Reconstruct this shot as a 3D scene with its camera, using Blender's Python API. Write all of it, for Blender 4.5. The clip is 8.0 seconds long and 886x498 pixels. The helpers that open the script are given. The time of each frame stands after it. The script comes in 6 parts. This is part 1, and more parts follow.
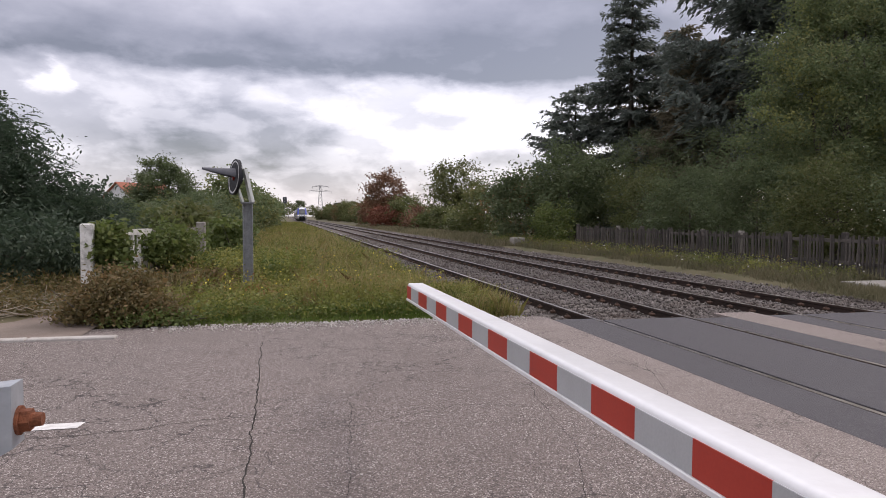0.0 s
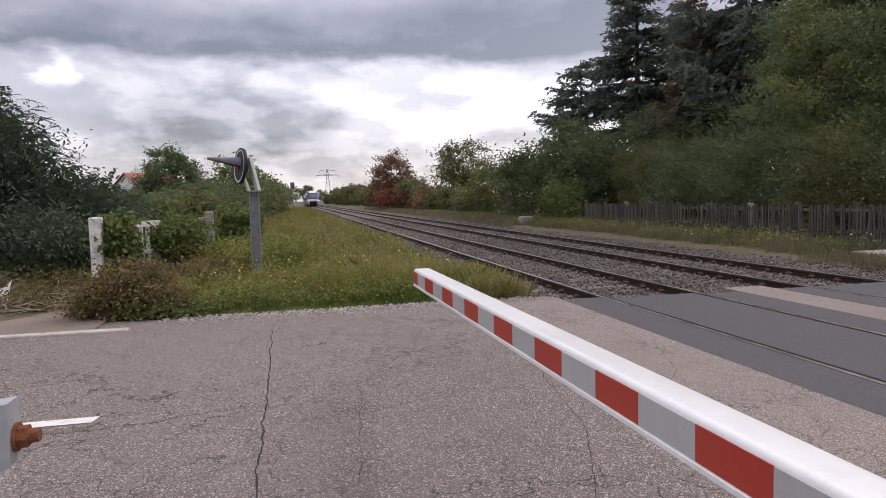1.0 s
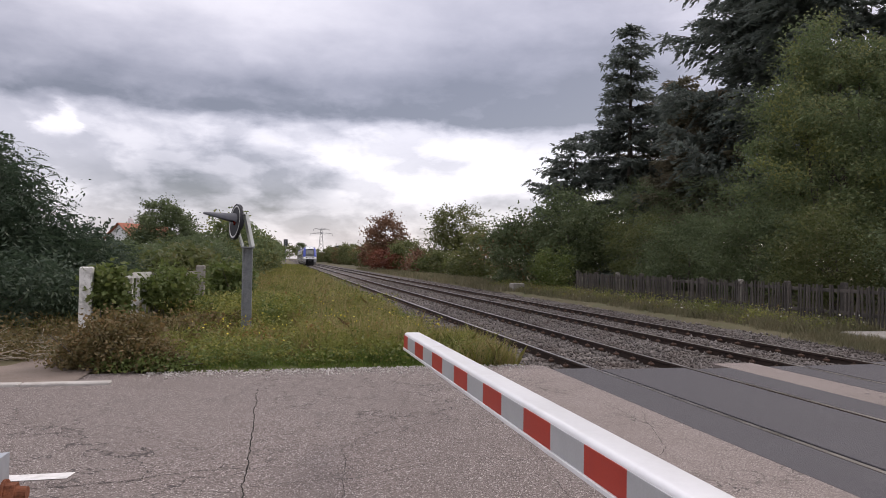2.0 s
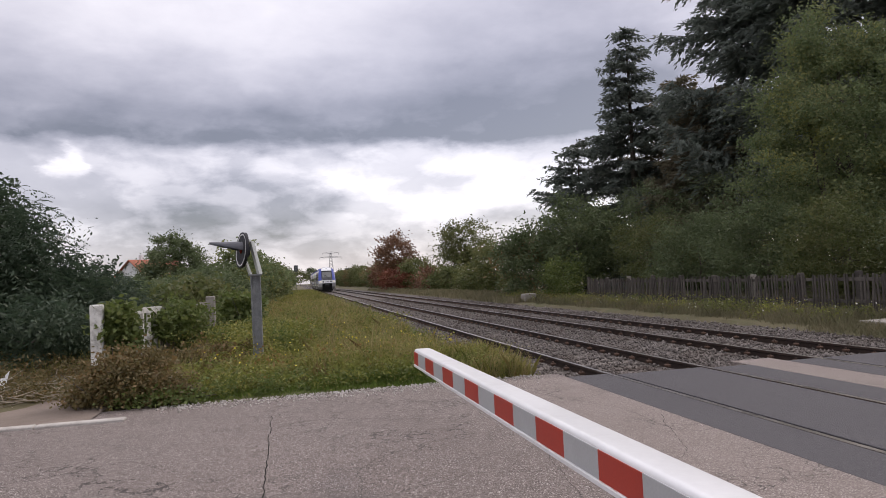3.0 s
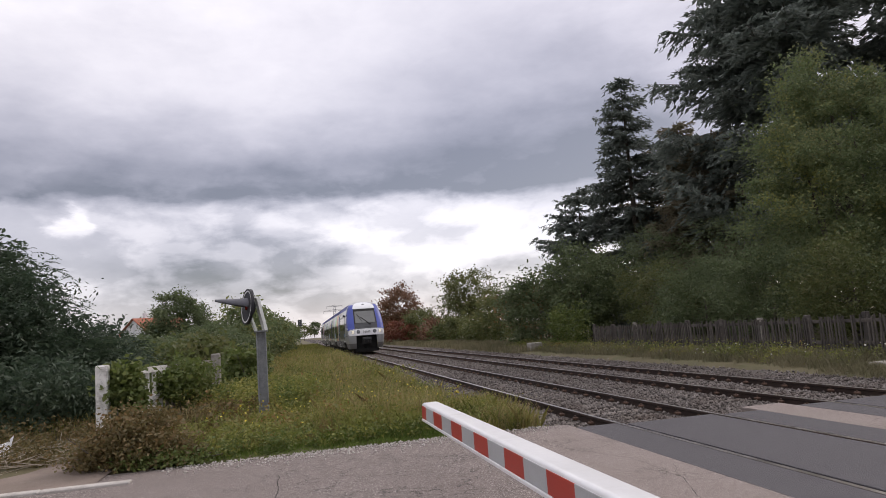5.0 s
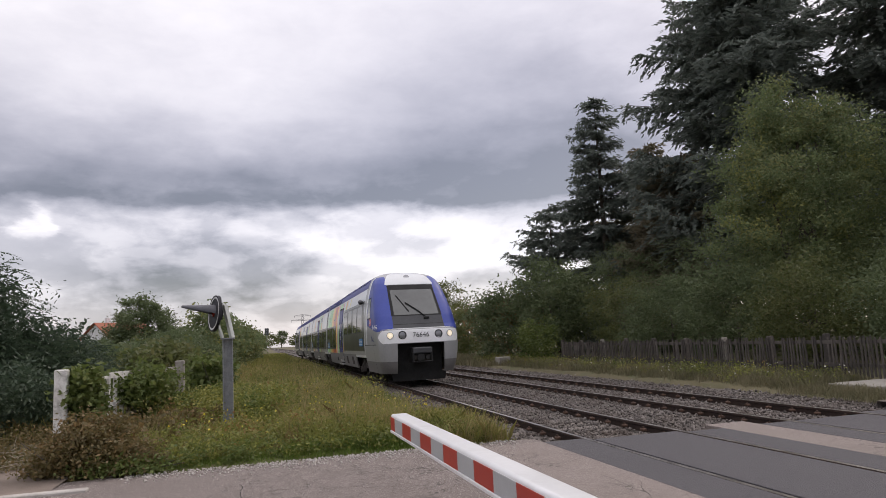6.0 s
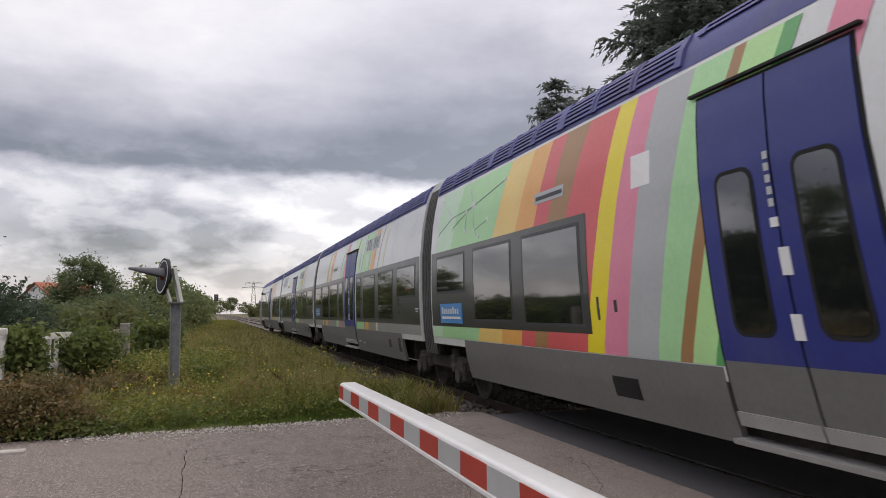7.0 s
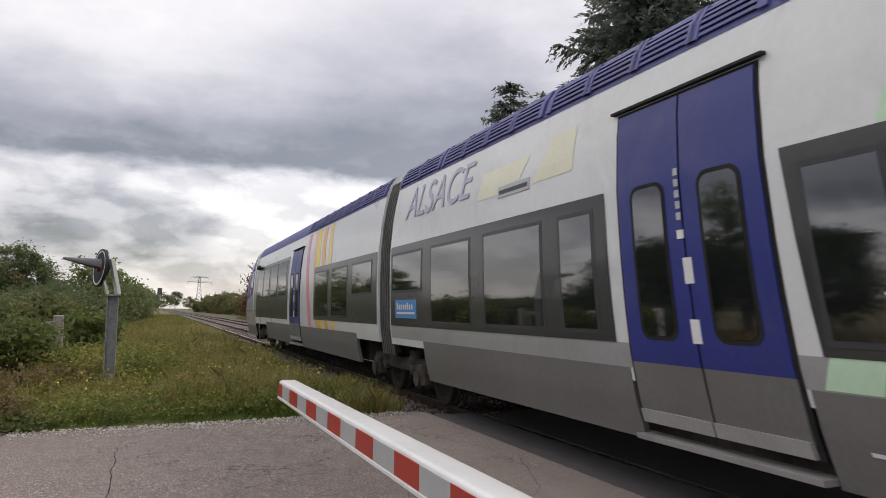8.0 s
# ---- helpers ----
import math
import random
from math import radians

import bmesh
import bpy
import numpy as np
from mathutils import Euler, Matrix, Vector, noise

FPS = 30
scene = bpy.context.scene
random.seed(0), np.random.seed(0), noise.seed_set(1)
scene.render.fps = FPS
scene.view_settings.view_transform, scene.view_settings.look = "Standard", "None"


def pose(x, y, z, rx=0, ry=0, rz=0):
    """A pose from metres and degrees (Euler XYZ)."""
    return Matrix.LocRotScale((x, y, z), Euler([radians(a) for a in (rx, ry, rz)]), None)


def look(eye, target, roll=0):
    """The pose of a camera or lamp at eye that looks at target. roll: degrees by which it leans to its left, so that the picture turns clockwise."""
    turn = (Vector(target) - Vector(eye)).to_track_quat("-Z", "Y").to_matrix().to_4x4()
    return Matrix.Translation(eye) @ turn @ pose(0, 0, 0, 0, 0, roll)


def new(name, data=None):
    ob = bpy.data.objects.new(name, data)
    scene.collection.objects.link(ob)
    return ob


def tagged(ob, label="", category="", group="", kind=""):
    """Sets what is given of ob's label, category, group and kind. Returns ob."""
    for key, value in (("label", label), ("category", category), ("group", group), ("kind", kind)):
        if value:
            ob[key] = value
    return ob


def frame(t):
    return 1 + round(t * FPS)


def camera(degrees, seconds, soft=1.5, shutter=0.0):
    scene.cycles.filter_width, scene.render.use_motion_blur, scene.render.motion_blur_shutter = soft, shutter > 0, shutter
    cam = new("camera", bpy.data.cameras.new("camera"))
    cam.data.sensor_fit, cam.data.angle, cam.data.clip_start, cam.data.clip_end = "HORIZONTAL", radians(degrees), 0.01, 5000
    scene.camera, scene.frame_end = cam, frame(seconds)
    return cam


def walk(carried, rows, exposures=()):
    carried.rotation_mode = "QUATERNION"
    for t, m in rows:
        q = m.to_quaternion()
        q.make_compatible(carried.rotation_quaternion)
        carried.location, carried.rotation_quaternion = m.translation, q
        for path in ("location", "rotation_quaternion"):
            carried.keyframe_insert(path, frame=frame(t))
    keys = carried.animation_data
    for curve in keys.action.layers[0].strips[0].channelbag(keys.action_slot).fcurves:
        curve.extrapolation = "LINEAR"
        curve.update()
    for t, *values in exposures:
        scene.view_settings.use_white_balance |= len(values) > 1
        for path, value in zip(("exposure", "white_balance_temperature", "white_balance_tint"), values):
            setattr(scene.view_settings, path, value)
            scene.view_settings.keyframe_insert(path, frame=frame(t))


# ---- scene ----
# ---- camera ----
cam = camera(66.5, 8.0, soft=0.9, shutter=0.02 * FPS)
# the film camera reads its picture from the top line to the bottom line in a fiftieth of a second
scene.cycles.rolling_shutter_type, scene.cycles.rolling_shutter_duration = "TOP", 0.04
PATH = [
    (0, (-4.525, -0.6, 1.515), (-4.069, 1.345, 1.42), 0.3),
    (0.5, (-4.526, -0.618, 1.536), (-4.088, 1.331, 1.446), 0.7),
    (1, (-4.49, -0.604, 1.553), (-4.062, 1.344, 1.401), -1.5),
    (1.5, (-4.485, -0.598, 1.551), (-4.021, 1.345, 1.46), -0.6),
    (1.7, (-4.521, -0.642, 1.572), (-4.052, 1.302, 1.59), 1.1),
    (2.8, (-4.446, -0.592, 1.553), (-4.061, 1.37, 1.601), -1.0),
    (3, (-4.449, -0.6, 1.546), (-4.021, 1.353, 1.628), -2.9),
    (3.5, (-4.476, -0.622, 1.538), (-4.061, 1.331, 1.648), -2.6),
    (4, (-4.488, -0.637, 1.536), (-4.075, 1.316, 1.663), -5.5),
    (4.5, (-4.458, -0.614, 1.523), (-4.039, 1.341, 1.592), -3.5),
    (4.7, (-4.469, -0.631, 1.565), (-4.064, 1.32, 1.731), -4.4),
    (5.8, (-4.482, -0.711, 1.563), (-3.981, 1.206, 1.837), -3.1),
    (6, (-4.498, -0.654, 1.557), (-3.989, 1.262, 1.819), -3.0),
    (6.2, (-4.489, -0.639, 1.534), (-3.982, 1.275, 1.819), -0.4),
    (6.5, (-4.504, -0.626, 1.555), (-4.001, 1.289, 1.832), 1.2),
    (6.8, (-4.504, -0.66, 1.548), (-3.901, 1.23, 1.79), 1.1),
    (7, (-4.504, -0.682, 1.544), (-3.869, 1.206, 1.725), -0.9),
    (7.2, (-4.492, -0.679, 1.548), (-3.801, 1.188, 1.73), 0.0),
    (7.5, (-4.475, -0.675, 1.554), (-3.735, 1.175, 1.717), 0.3),
    (7.8, (-4.454, -0.673, 1.544), (-3.697, 1.168, 1.734), 0.8),
    (8, (-4.44, -0.671, 1.538), (-3.672, 1.166, 1.718), 0.4),
]
walk(cam, [(t, look(eye, target, roll)) for t, eye, target, roll in PATH], exposures=[(0.0, 0.1, 6780, 20), (4.0, -0.01, 6850, 19), (6.5, -0.02, 6980, 17), (8.0, 0.07, 7180, 14)])


# ---- node helpers ----
def nodes_of(tree):
    tree.nodes.clear()
    return tree.nodes, tree.links


class Net:
    """A small writer of node trees."""

    def __init__(self, tree):
        self.nodes, self.links = nodes_of(tree)

    def put(self, kind, **settings):
        node = self.nodes.new(kind)
        for key, value in settings.items():
            if key == "op":
                node.operation = value
            elif key == "blend":
                node.blend_type = value
            elif key == "dtype":
                node.data_type = value
            elif key == "dims":
                node.noise_dimensions = value
            elif key == "feature":
                node.feature = value
        return node

    def join(self, a, b):
        self.links.new(a, b)

    def feed(self, socket, value):
        if hasattr(value, "is_output"):
            self.links.new(value, socket)
        else:
            socket.default_value = value

    def math(self, op, a, b=0.0, c=None, clamp=False):
        node = self.put("ShaderNodeMath", op=op)
        node.use_clamp = clamp
        self.feed(node.inputs[0], a)
        self.feed(node.inputs[1], b)
        if c is not None:
            self.feed(node.inputs[2], c)
        return node.outputs[0]

    def mix(self, factor, a, b, blend="MIX"):
        node = self.put("ShaderNodeMix", dtype="RGBA", blend=blend)
        self.feed(node.inputs[0], factor)
        for socket, value in ((node.inputs[6], a), (node.inputs[7], b)):
            self.feed(socket, (*value, 1) if isinstance(value, tuple) and len(value) == 3 else value)
        return node.outputs[2]

    def ramp(self, factor, low, high):
        node = self.put("ShaderNodeMapRange")
        self.feed(node.inputs[0], factor)
        node.inputs[1].default_value, node.inputs[2].default_value = low, high
        node.clamp = True
        return node.outputs[0]

    def noise(self, vector, scale, detail=4.0, rough=0.55, warp=0.0):
        node = self.put("ShaderNodeTexNoise")
        if vector is not None:
            self.join(vector, node.inputs["Vector"])
        node.inputs["Scale"].default_value = scale
        node.inputs["Detail"].default_value = detail
        node.inputs["Roughness"].default_value = rough
        node.inputs["Distortion"].default_value = warp
        return node.outputs["Fac"]

    def voronoi(self, vector, scale, feature="F1", out="Distance", rand=1.0):
        node = self.put("ShaderNodeTexVoronoi", feature=feature)
        self.join(vector, node.inputs["Vector"])
        node.inputs["Scale"].default_value = scale
        node.inputs["Randomness"].default_value = rand
        return node.outputs[out]


# ---- world: broken overcast with a dark bank and a bright gap low over the line ----
SUN_EL, SUN_AZ = 38.0, 60.0
world = bpy.data.worlds.new("sky")
scene.world = world
world.use_nodes = True
n = Net(world.node_tree)
coord = n.put("ShaderNodeTexCoord").outputs["Generated"]
split = n.put("ShaderNodeSeparateXYZ")
n.join(coord, split.inputs[0])
dx, dy, dz = split.outputs
low = n.put("ShaderNodeVectorMath", op="MULTIPLY")
n.join(coord, low.inputs[0])
low.inputs[1].default_value = (1.0, 1.0, 2.3)
low = low.outputs[0]
big = n.noise(low, 2.6, 5.0, 0.5, 0.2)
mid = n.noise(low, 6.0, 8.0, 0.56, 0.1)
fine = n.noise(low, 17.0, 7.0, 0.6, 0.3)
soft = n.noise(low, 5.2, 8.0, 0.52, 0.1)
soft2 = n.noise(low, 13.0, 8.0, 0.58, 0.1)
puff = n.noise(low, 10.0, 10.0, 0.54, 0.2)
azim = n.math("MULTIPLY", n.math("ARCTAN2", dx, dy), 57.2958)
elev = n.math("MULTIPLY", n.math("ARCSINE", dz), 57.2958)
azim = n.math("ADD", azim, n.math("MULTIPLY", n.math("SUBTRACT", mid, 0.5), 12.0))
elev = n.math("ADD", elev, n.math("MULTIPLY", n.math("SUBTRACT", soft, 0.5), 4.2))
elev = n.math("ADD", elev, n.math("MULTIPLY", n.math("SUBTRACT", soft2, 0.5), 2.0))


def mass(az, el, half_az, half_el, power=1.0):
    """A soft cloud mass about a direction: 1 in its middle, 0 outside."""
    a = n.math("DIVIDE", n.math("SUBTRACT", azim, az), half_az)
    e = n.math("DIVIDE", n.math("SUBTRACT", elev, el), half_el)
    r = n.math("ADD", n.math("MULTIPLY", a, a), n.math("MULTIPLY", e, e))
    return n.math("EXPONENT", n.math("MULTIPLY", n.math("POWER", r, power), -1.0))


light = n.math("ADD", 0.58, n.math("MULTIPLY", n.math("SUBTRACT", big, 0.5), 0.45))
light = n.math("ADD", light, n.math("MULTIPLY", n.math("SUBTRACT", mid, 0.5), 0.34))
light = n.math("ADD", light, n.math("MULTIPLY", n.math("SUBTRACT", fine, 0.5), 0.12))
light = n.math("ADD", light, n.math("MULTIPLY", n.ramp(dz, 0.30, 0.9), 0.75))
# the long dark bank: a sharp underside, paling upwards
edge = n.math("MULTIPLY", n.ramp(elev, 10.5, 11.7), n.math("SUBTRACT", 1.0, n.ramp(elev, 12.2, 19.0)))
light = n.math("SUBTRACT", light, n.math("MULTIPLY", edge, 0.34))
low_sky = n.math("SUBTRACT", 1.0, n.ramp(dz, 0.15, 0.26))
light = n.math("ADD", light, n.math("MULTIPLY", n.math("MULTIPLY", n.math("SUBTRACT", n.ramp(puff, 0.43, 0.56), 0.5), 0.22), low_sky))
for az, el, ha, he, power, gain in (
    (20, 18, 14, 7, 1.6, -0.20), (-4, 14.2, 13, 2.2, 1.6, -0.07),
    (12.5, 7.8, 9.5, 3.4, 4.0, 0.24), (-1.5, 7.6, 8.2, 3.0, 4.0, 0.16), (-4.5, 6.6, 8.0, 3.2, 4.0, -0.27), (-17, 5.0, 9, 2.6, 2.0, -0.12), (-17.0, 9.7, 1.3, 1.0, 2.5, 0.34), (-23, 7.0, 3.2, 1.2, 2.5, 0.28),
    (4, 2.6, 40, 1.7, 2.0, -0.04), (-10, 24, 22, 7, 1.5, 0.13), (30, 28, 16, 9, 1.5, -0.14),
):
    light = n.math("ADD", light, n.math("MULTIPLY", mass(az, el, ha, he, power), gain))
light = n.math("MAXIMUM", light, 0.16)
tint = n.mix(n.ramp(light, 0.25, 0.95), (0.885, 0.915, 1.07), (0.962, 0.985, 1.015))
cloud = n.mix(1.0, tint, (1, 1, 1), "MULTIPLY")
strength = n.put("ShaderNodeVectorMath", op="SCALE")
n.join(cloud, strength.inputs[0])
n.join(light, strength.inputs["Scale"])
clouds = n.put("ShaderNodeBackground")
n.join(strength.outputs[0], clouds.inputs[0])
clouds.inputs[1].default_value = 1.0
blue = n.put("ShaderNodeTexSky")
blue.sky_type = "NISHITA"
blue.sun_disc = False
blue.sun_elevation, blue.sun_rotation = radians(SUN_EL), radians(SUN_AZ)
open_sky = n.put("ShaderNodeBackground")
n.join(blue.outputs[0], open_sky.inputs[0])
open_sky.inputs[1].default_value = 0.035
both = n.put("ShaderNodeAddShader")
n.join(clouds.outputs[0], both.inputs[0])
n.join(open_sky.outputs[0], both.inputs[1])
end = n.put("ShaderNodeOutputWorld")
n.join(both.outputs[0], end.inputs[0])

sun_data = bpy.data.lights.new("sun", "SUN")
sun_data.energy, sun_data.angle, sun_data.color = 0.9, radians(14), (1.0, 0.95, 0.88)
sun = new("sun", sun_data)
sun.matrix_world = look((0, 0, 60), (-60 * math.sin(radians(SUN_AZ)), -60 * math.cos(radians(SUN_AZ)), 60 - 60 * math.tan(radians(SUN_EL))))


# ---- materials ----
def surface(name):
    mat = bpy.data.materials.new(name)
    mat.use_nodes = True
    net = Net(mat.node_tree)
    shader = net.put("ShaderNodeBsdfPrincipled")
    out = net.put("ShaderNodeOutputMaterial")
    net.join(shader.outputs[0], out.inputs[0])
    place = net.put("ShaderNodeTexCoord").outputs["Object"]
    return mat, net, shader, place


def relief(net, shader, height, amount, distance):
    node = net.put("ShaderNodeBump")
    node.inputs["Strength"].default_value = amount
    node.inputs["Distance"].default_value = distance
    net.join(height, node.inputs["Height"])
    net.join(node.outputs[0], shader.inputs["Normal"])


def plain(name, a, b, scale=3.0, fine=40.0, rough=0.6, metal=0.0, bump=0.0, dirt=None, dirt_scale=0.7, coat=0.0, spread=0.0):
    """Two tones mixed at two scales, with optional stains, relief and a tone of its own for each piece."""
    mat, net, shader, place = surface(name)
    f1, f2 = net.noise(place, scale, 5.0, 0.6), net.noise(place, fine, 3.0, 0.6)
    both = net.math("ADD", net.math("MULTIPLY", f1, 0.6), net.math("MULTIPLY", f2, 0.4))
    colour = net.mix(net.ramp(both, 0.35, 0.65), a, b)
    if dirt:
        colour = net.mix(net.math("MULTIPLY", net.ramp(net.noise(place, dirt_scale, 6.0, 0.65, 0.5), 0.5, 0.75), 0.75), colour, dirt)
    if spread:
        rnd = net.put("ShaderNodeObjectInfo").outputs["Random"]
        colour = net.mix(1.0, colour, net.mix(rnd, (1 - spread,) * 3, (1 + spread,) * 3), "MULTIPLY")
    net.feed(shader.inputs["Base Color"], colour)
    net.feed(shader.inputs["Roughness"], net.math("ADD", rough - 0.08, net.math("MULTIPLY", f1, 0.16), clamp=True))
    shader.inputs["Metallic"].default_value = metal
    shader.inputs["Coat Weight"].default_value = coat
    if bump:
        relief(net, shader, f2, bump, 0.01)
    return mat


def leaf(name, tones, through_light=0.35, gloss=0.45, drifts=()):
    """Foliage in three tones, one for each leaf, with larger drifts of colour; drifts: rows of (tone, scale, low, high)."""
    mat, net, shader, place = surface(name)
    rnd = net.put("ShaderNodeNewGeometry").outputs["Random Per Island"]
    drift = net.noise(place, 0.5, 3.0, 0.5)
    pick = net.math("ADD", net.math("MULTIPLY", rnd, 0.6), net.math("MULTIPLY", net.ramp(drift, 0.3, 0.7), 0.5))
    colour = net.mix(net.ramp(pick, 0.0, 0.5), tones[0], tones[1])
    colour = net.mix(net.ramp(pick, 0.6, 1.05), colour, tones[2])
    for tone, size, low, high in drifts:
        stand = net.math("ADD", net.noise(place, size, 4.0, 0.6, 0.5), net.math("MULTIPLY", net.math("SUBTRACT", rnd, 0.5), 0.12))
        colour = net.mix(net.math("MULTIPLY", net.ramp(stand, low, high), 0.8), colour, tone)
    net.feed(shader.inputs["Base Color"], colour)
    shader.inputs["Roughness"].default_value = gloss + 0.15
    glow = net.put("ShaderNodeBsdfTranslucent")
    net.feed(glow.inputs[0], colour)
    blend = net.put("ShaderNodeMixShader")
    blend.inputs[0].default_value = through_light
    net.join(shader.outputs[0], blend.inputs[1])
    net.join(glow.outputs[0], blend.inputs[2])
    out = [o for o in net.nodes if o.type == "OUTPUT_MATERIAL"][0]
    net.join(blend.outputs[0], out.inputs[0])
    return mat


def asphalt(name, dark, pale, stones, crack=0.0, stain=(0.09, 0.085, 0.08)):
    """Chippings in a binder, with worn drifts, stains and hairline cracks."""
    mat, net, shader, place = surface(name)
    chip = net.voronoi(place, 130.0, out="Color")
    sep = net.put("ShaderNodeSeparateColor")
    net.join(chip, sep.inputs[0])
    edge = net.voronoi(place, 130.0)
    colour = net.mix(net.ramp(sep.outputs[0], 0.2, 0.9), dark, pale)
    colour = net.mix(net.ramp(sep.outputs[1], 0.86, 0.95), colour, stones)
    drift = net.noise(place, 0.55, 6.0, 0.6, 0.6)
    colour = net.mix(net.math("MULTIPLY", net.ramp(drift, 0.48, 0.8), 0.55), colour, stain)
    patch = net.noise(place, 3.0, 4.0, 0.6)
    colour = net.mix(net.math("MULTIPLY", net.ramp(patch, 0.35, 0.7), 0.22), colour, pale)
    height = net.math("SUBTRACT", 1.0, edge)
    if crack:
        warp = net.put("ShaderNodeVectorMath", op="ADD")
        shift = net.put("ShaderNodeTexNoise")
        net.join(place, shift.inputs["Vector"])
        shift.inputs["Scale"].default_value = 2.2
        shift.inputs["Detail"].default_value = 6.0
        net.join(place, warp.inputs[0])
        net.join(shift.outputs["Color"], warp.inputs[1])
        line = net.voronoi(warp.outputs[0], 1.7, "DISTANCE_TO_EDGE")
        gate = net.ramp(net.noise(place, 0.35, 2.0), 0.42, 0.54)
        hair = net.math("MULTIPLY", net.math("SUBTRACT", 1.0, net.ramp(line, 0.004, 0.016)), gate)
        colour = net.mix(net.math("MULTIPLY", hair, crack), colour, (0.035, 0.03, 0.028))
        height = net.math("SUBTRACT", height, net.math("MULTIPLY", hair, 1.5))
    net.feed(shader.inputs["Base Color"], colour)
    shader.inputs["Roughness"].default_value = 0.85
    relief(net, shader, height, 0.75, 0.007)
    return mat


M = {}
M["road"] = asphalt("worn_asphalt", (0.085, 0.066, 0.059), (0.25, 0.208, 0.19), (0.52, 0.47, 0.44), crack=0.8, stain=(0.12, 0.094, 0.084))
M["apron"] = asphalt("old_asphalt_by_track", (0.14, 0.112, 0.1), (0.3, 0.25, 0.228), (0.44, 0.39, 0.36), crack=0.85, stain=(0.17, 0.138, 0.122))
M["dark_road"] = asphalt("dark_asphalt", (0.055, 0.052, 0.058), (0.085, 0.08, 0.088), (0.14, 0.135, 0.14), stain=(0.06, 0.056, 0.062))
M["joint"] = plain("joint_sealer", (0.03, 0.027, 0.025), (0.06, 0.055, 0.05), 4, 60, 0.9)
M["soil"] = plain("verge_soil", (0.085, 0.075, 0.035), (0.13, 0.11, 0.058), 1.5, 30, 0.95, bump=0.5, dirt=(0.07, 0.09, 0.03), dirt_scale=0.4)
M["gravel_bed"] = plain("ballast_bed", (0.055, 0.045, 0.04), (0.12, 0.102, 0.09), 6, 45, 0.95, bump=1.0, dirt=(0.12, 0.09, 0.07), dirt_scale=0.8)
M["drive"] = plain("earth_driveway", (0.17, 0.135, 0.11), (0.24, 0.19, 0.16), 2, 50, 0.95, bump=0.4, dirt=(0.12, 0.09, 0.07))
M["kerb"] = plain("pale_kerb_concrete", (0.36, 0.33, 0.3), (0.52, 0.49, 0.46), 5, 60, 0.85, bump=0.3, dirt=(0.2, 0.17, 0.14), dirt_scale=3)
M["paint_line"] = plain("road_paint", (0.62, 0.6, 0.58), (0.78, 0.76, 0.74), 8, 70, 0.7, bump=0.2, dirt=(0.4, 0.37, 0.35), dirt_scale=9)
M["rail"] = plain("rusty_rail_web", (0.022, 0.013, 0.010), (0.05, 0.029, 0.022), 5, 60, 0.8, 0.2, bump=0.4)
M["rail_top"] = plain("worn_rail_head", (0.32, 0.3, 0.29), (0.48, 0.46, 0.45), 3, 40, 0.32, 1.0)
M["sleeper"] = plain("weathered_sleeper", (0.09, 0.075, 0.065), (0.19, 0.165, 0.145), 3, 40, 0.9, bump=0.5, spread=0.2)
M["clip"] = plain("rusty_clip", (0.06, 0.035, 0.025), (0.12, 0.07, 0.05), 10, 60, 0.8, 0.4)
mat, net, shader, place = surface("ballast_stone")
rnd = net.put("ShaderNodeNewGeometry").outputs["Random Per Island"]
colour = net.mix(rnd, (0.06, 0.05, 0.045), (0.23, 0.205, 0.19))
colour = net.mix(net.math("MULTIPLY", net.ramp(net.noise(place, 1.2, 4.0), 0.45, 0.7), 0.7), colour, (0.075, 0.052, 0.04))
net.feed(shader.inputs["Base Color"], colour)
shader.inputs["Roughness"].default_value = 0.9
M["stone"] = mat
M["white_concrete"] = plain("peeling_white_concrete", (0.62, 0.6, 0.57), (0.78, 0.77, 0.74), 6, 50, 0.85, bump=0.4, dirt=(0.12, 0.11, 0.09), dirt_scale=9)
M["grey_concrete"] = plain("weathered_concrete", (0.22, 0.2, 0.18), (0.36, 0.34, 0.3), 5, 50, 0.9, bump=0.4, dirt=(0.12, 0.1, 0.08), dirt_scale=5)
M["fence_wood"] = plain("grey_weathered_pale", (0.045, 0.039, 0.035), (0.11, 0.095, 0.084), 4, 50, 0.9, bump=0.4, spread=0.35)
M["arm_white"] = plain("white_enamel", (0.78, 0.78, 0.79), (0.86, 0.86, 0.87), 1.2, 30, 0.35, coat=0.25, dirt=(0.66, 0.65, 0.64), dirt_scale=2.5)
M["arm_red"] = plain("red_reflective_film", (0.40, 0.035, 0.022), (0.47, 0.05, 0.03), 4, 90, 0.45)
M["arm_grey"] = plain("silver_reflective_film", (0.40, 0.41, 0.42), (0.48, 0.49, 0.5), 4, 90, 0.45)
M["zinc"] = plain("galvanised_steel", (0.36, 0.39, 0.43), (0.52, 0.55, 0.58), 7, 40, 0.5, 0.55, dirt=(0.3, 0.31, 0.32), dirt_scale=3)
M["post_zinc"] = plain("dull_galvanised_post", (0.16, 0.17, 0.18), (0.3, 0.31, 0.32), 4, 40, 0.6, 0.4, dirt=(0.42, 0.42, 0.42), dirt_scale=5)
M["pale_steel"] = plain("pale_painted_bracket", (0.5, 0.52, 0.5), (0.64, 0.66, 0.64), 5, 40, 0.55, 0.2)
M["rust"] = plain("rusty_bolt_steel", (0.14, 0.045, 0.02), (0.27, 0.09, 0.04), 40, 180, 0.85, 0.1, bump=0.5)
M["sign_black"] = plain("matt_black_sheet", (0.022, 0.022, 0.026), (0.04, 0.04, 0.045), 5, 60, 0.5)
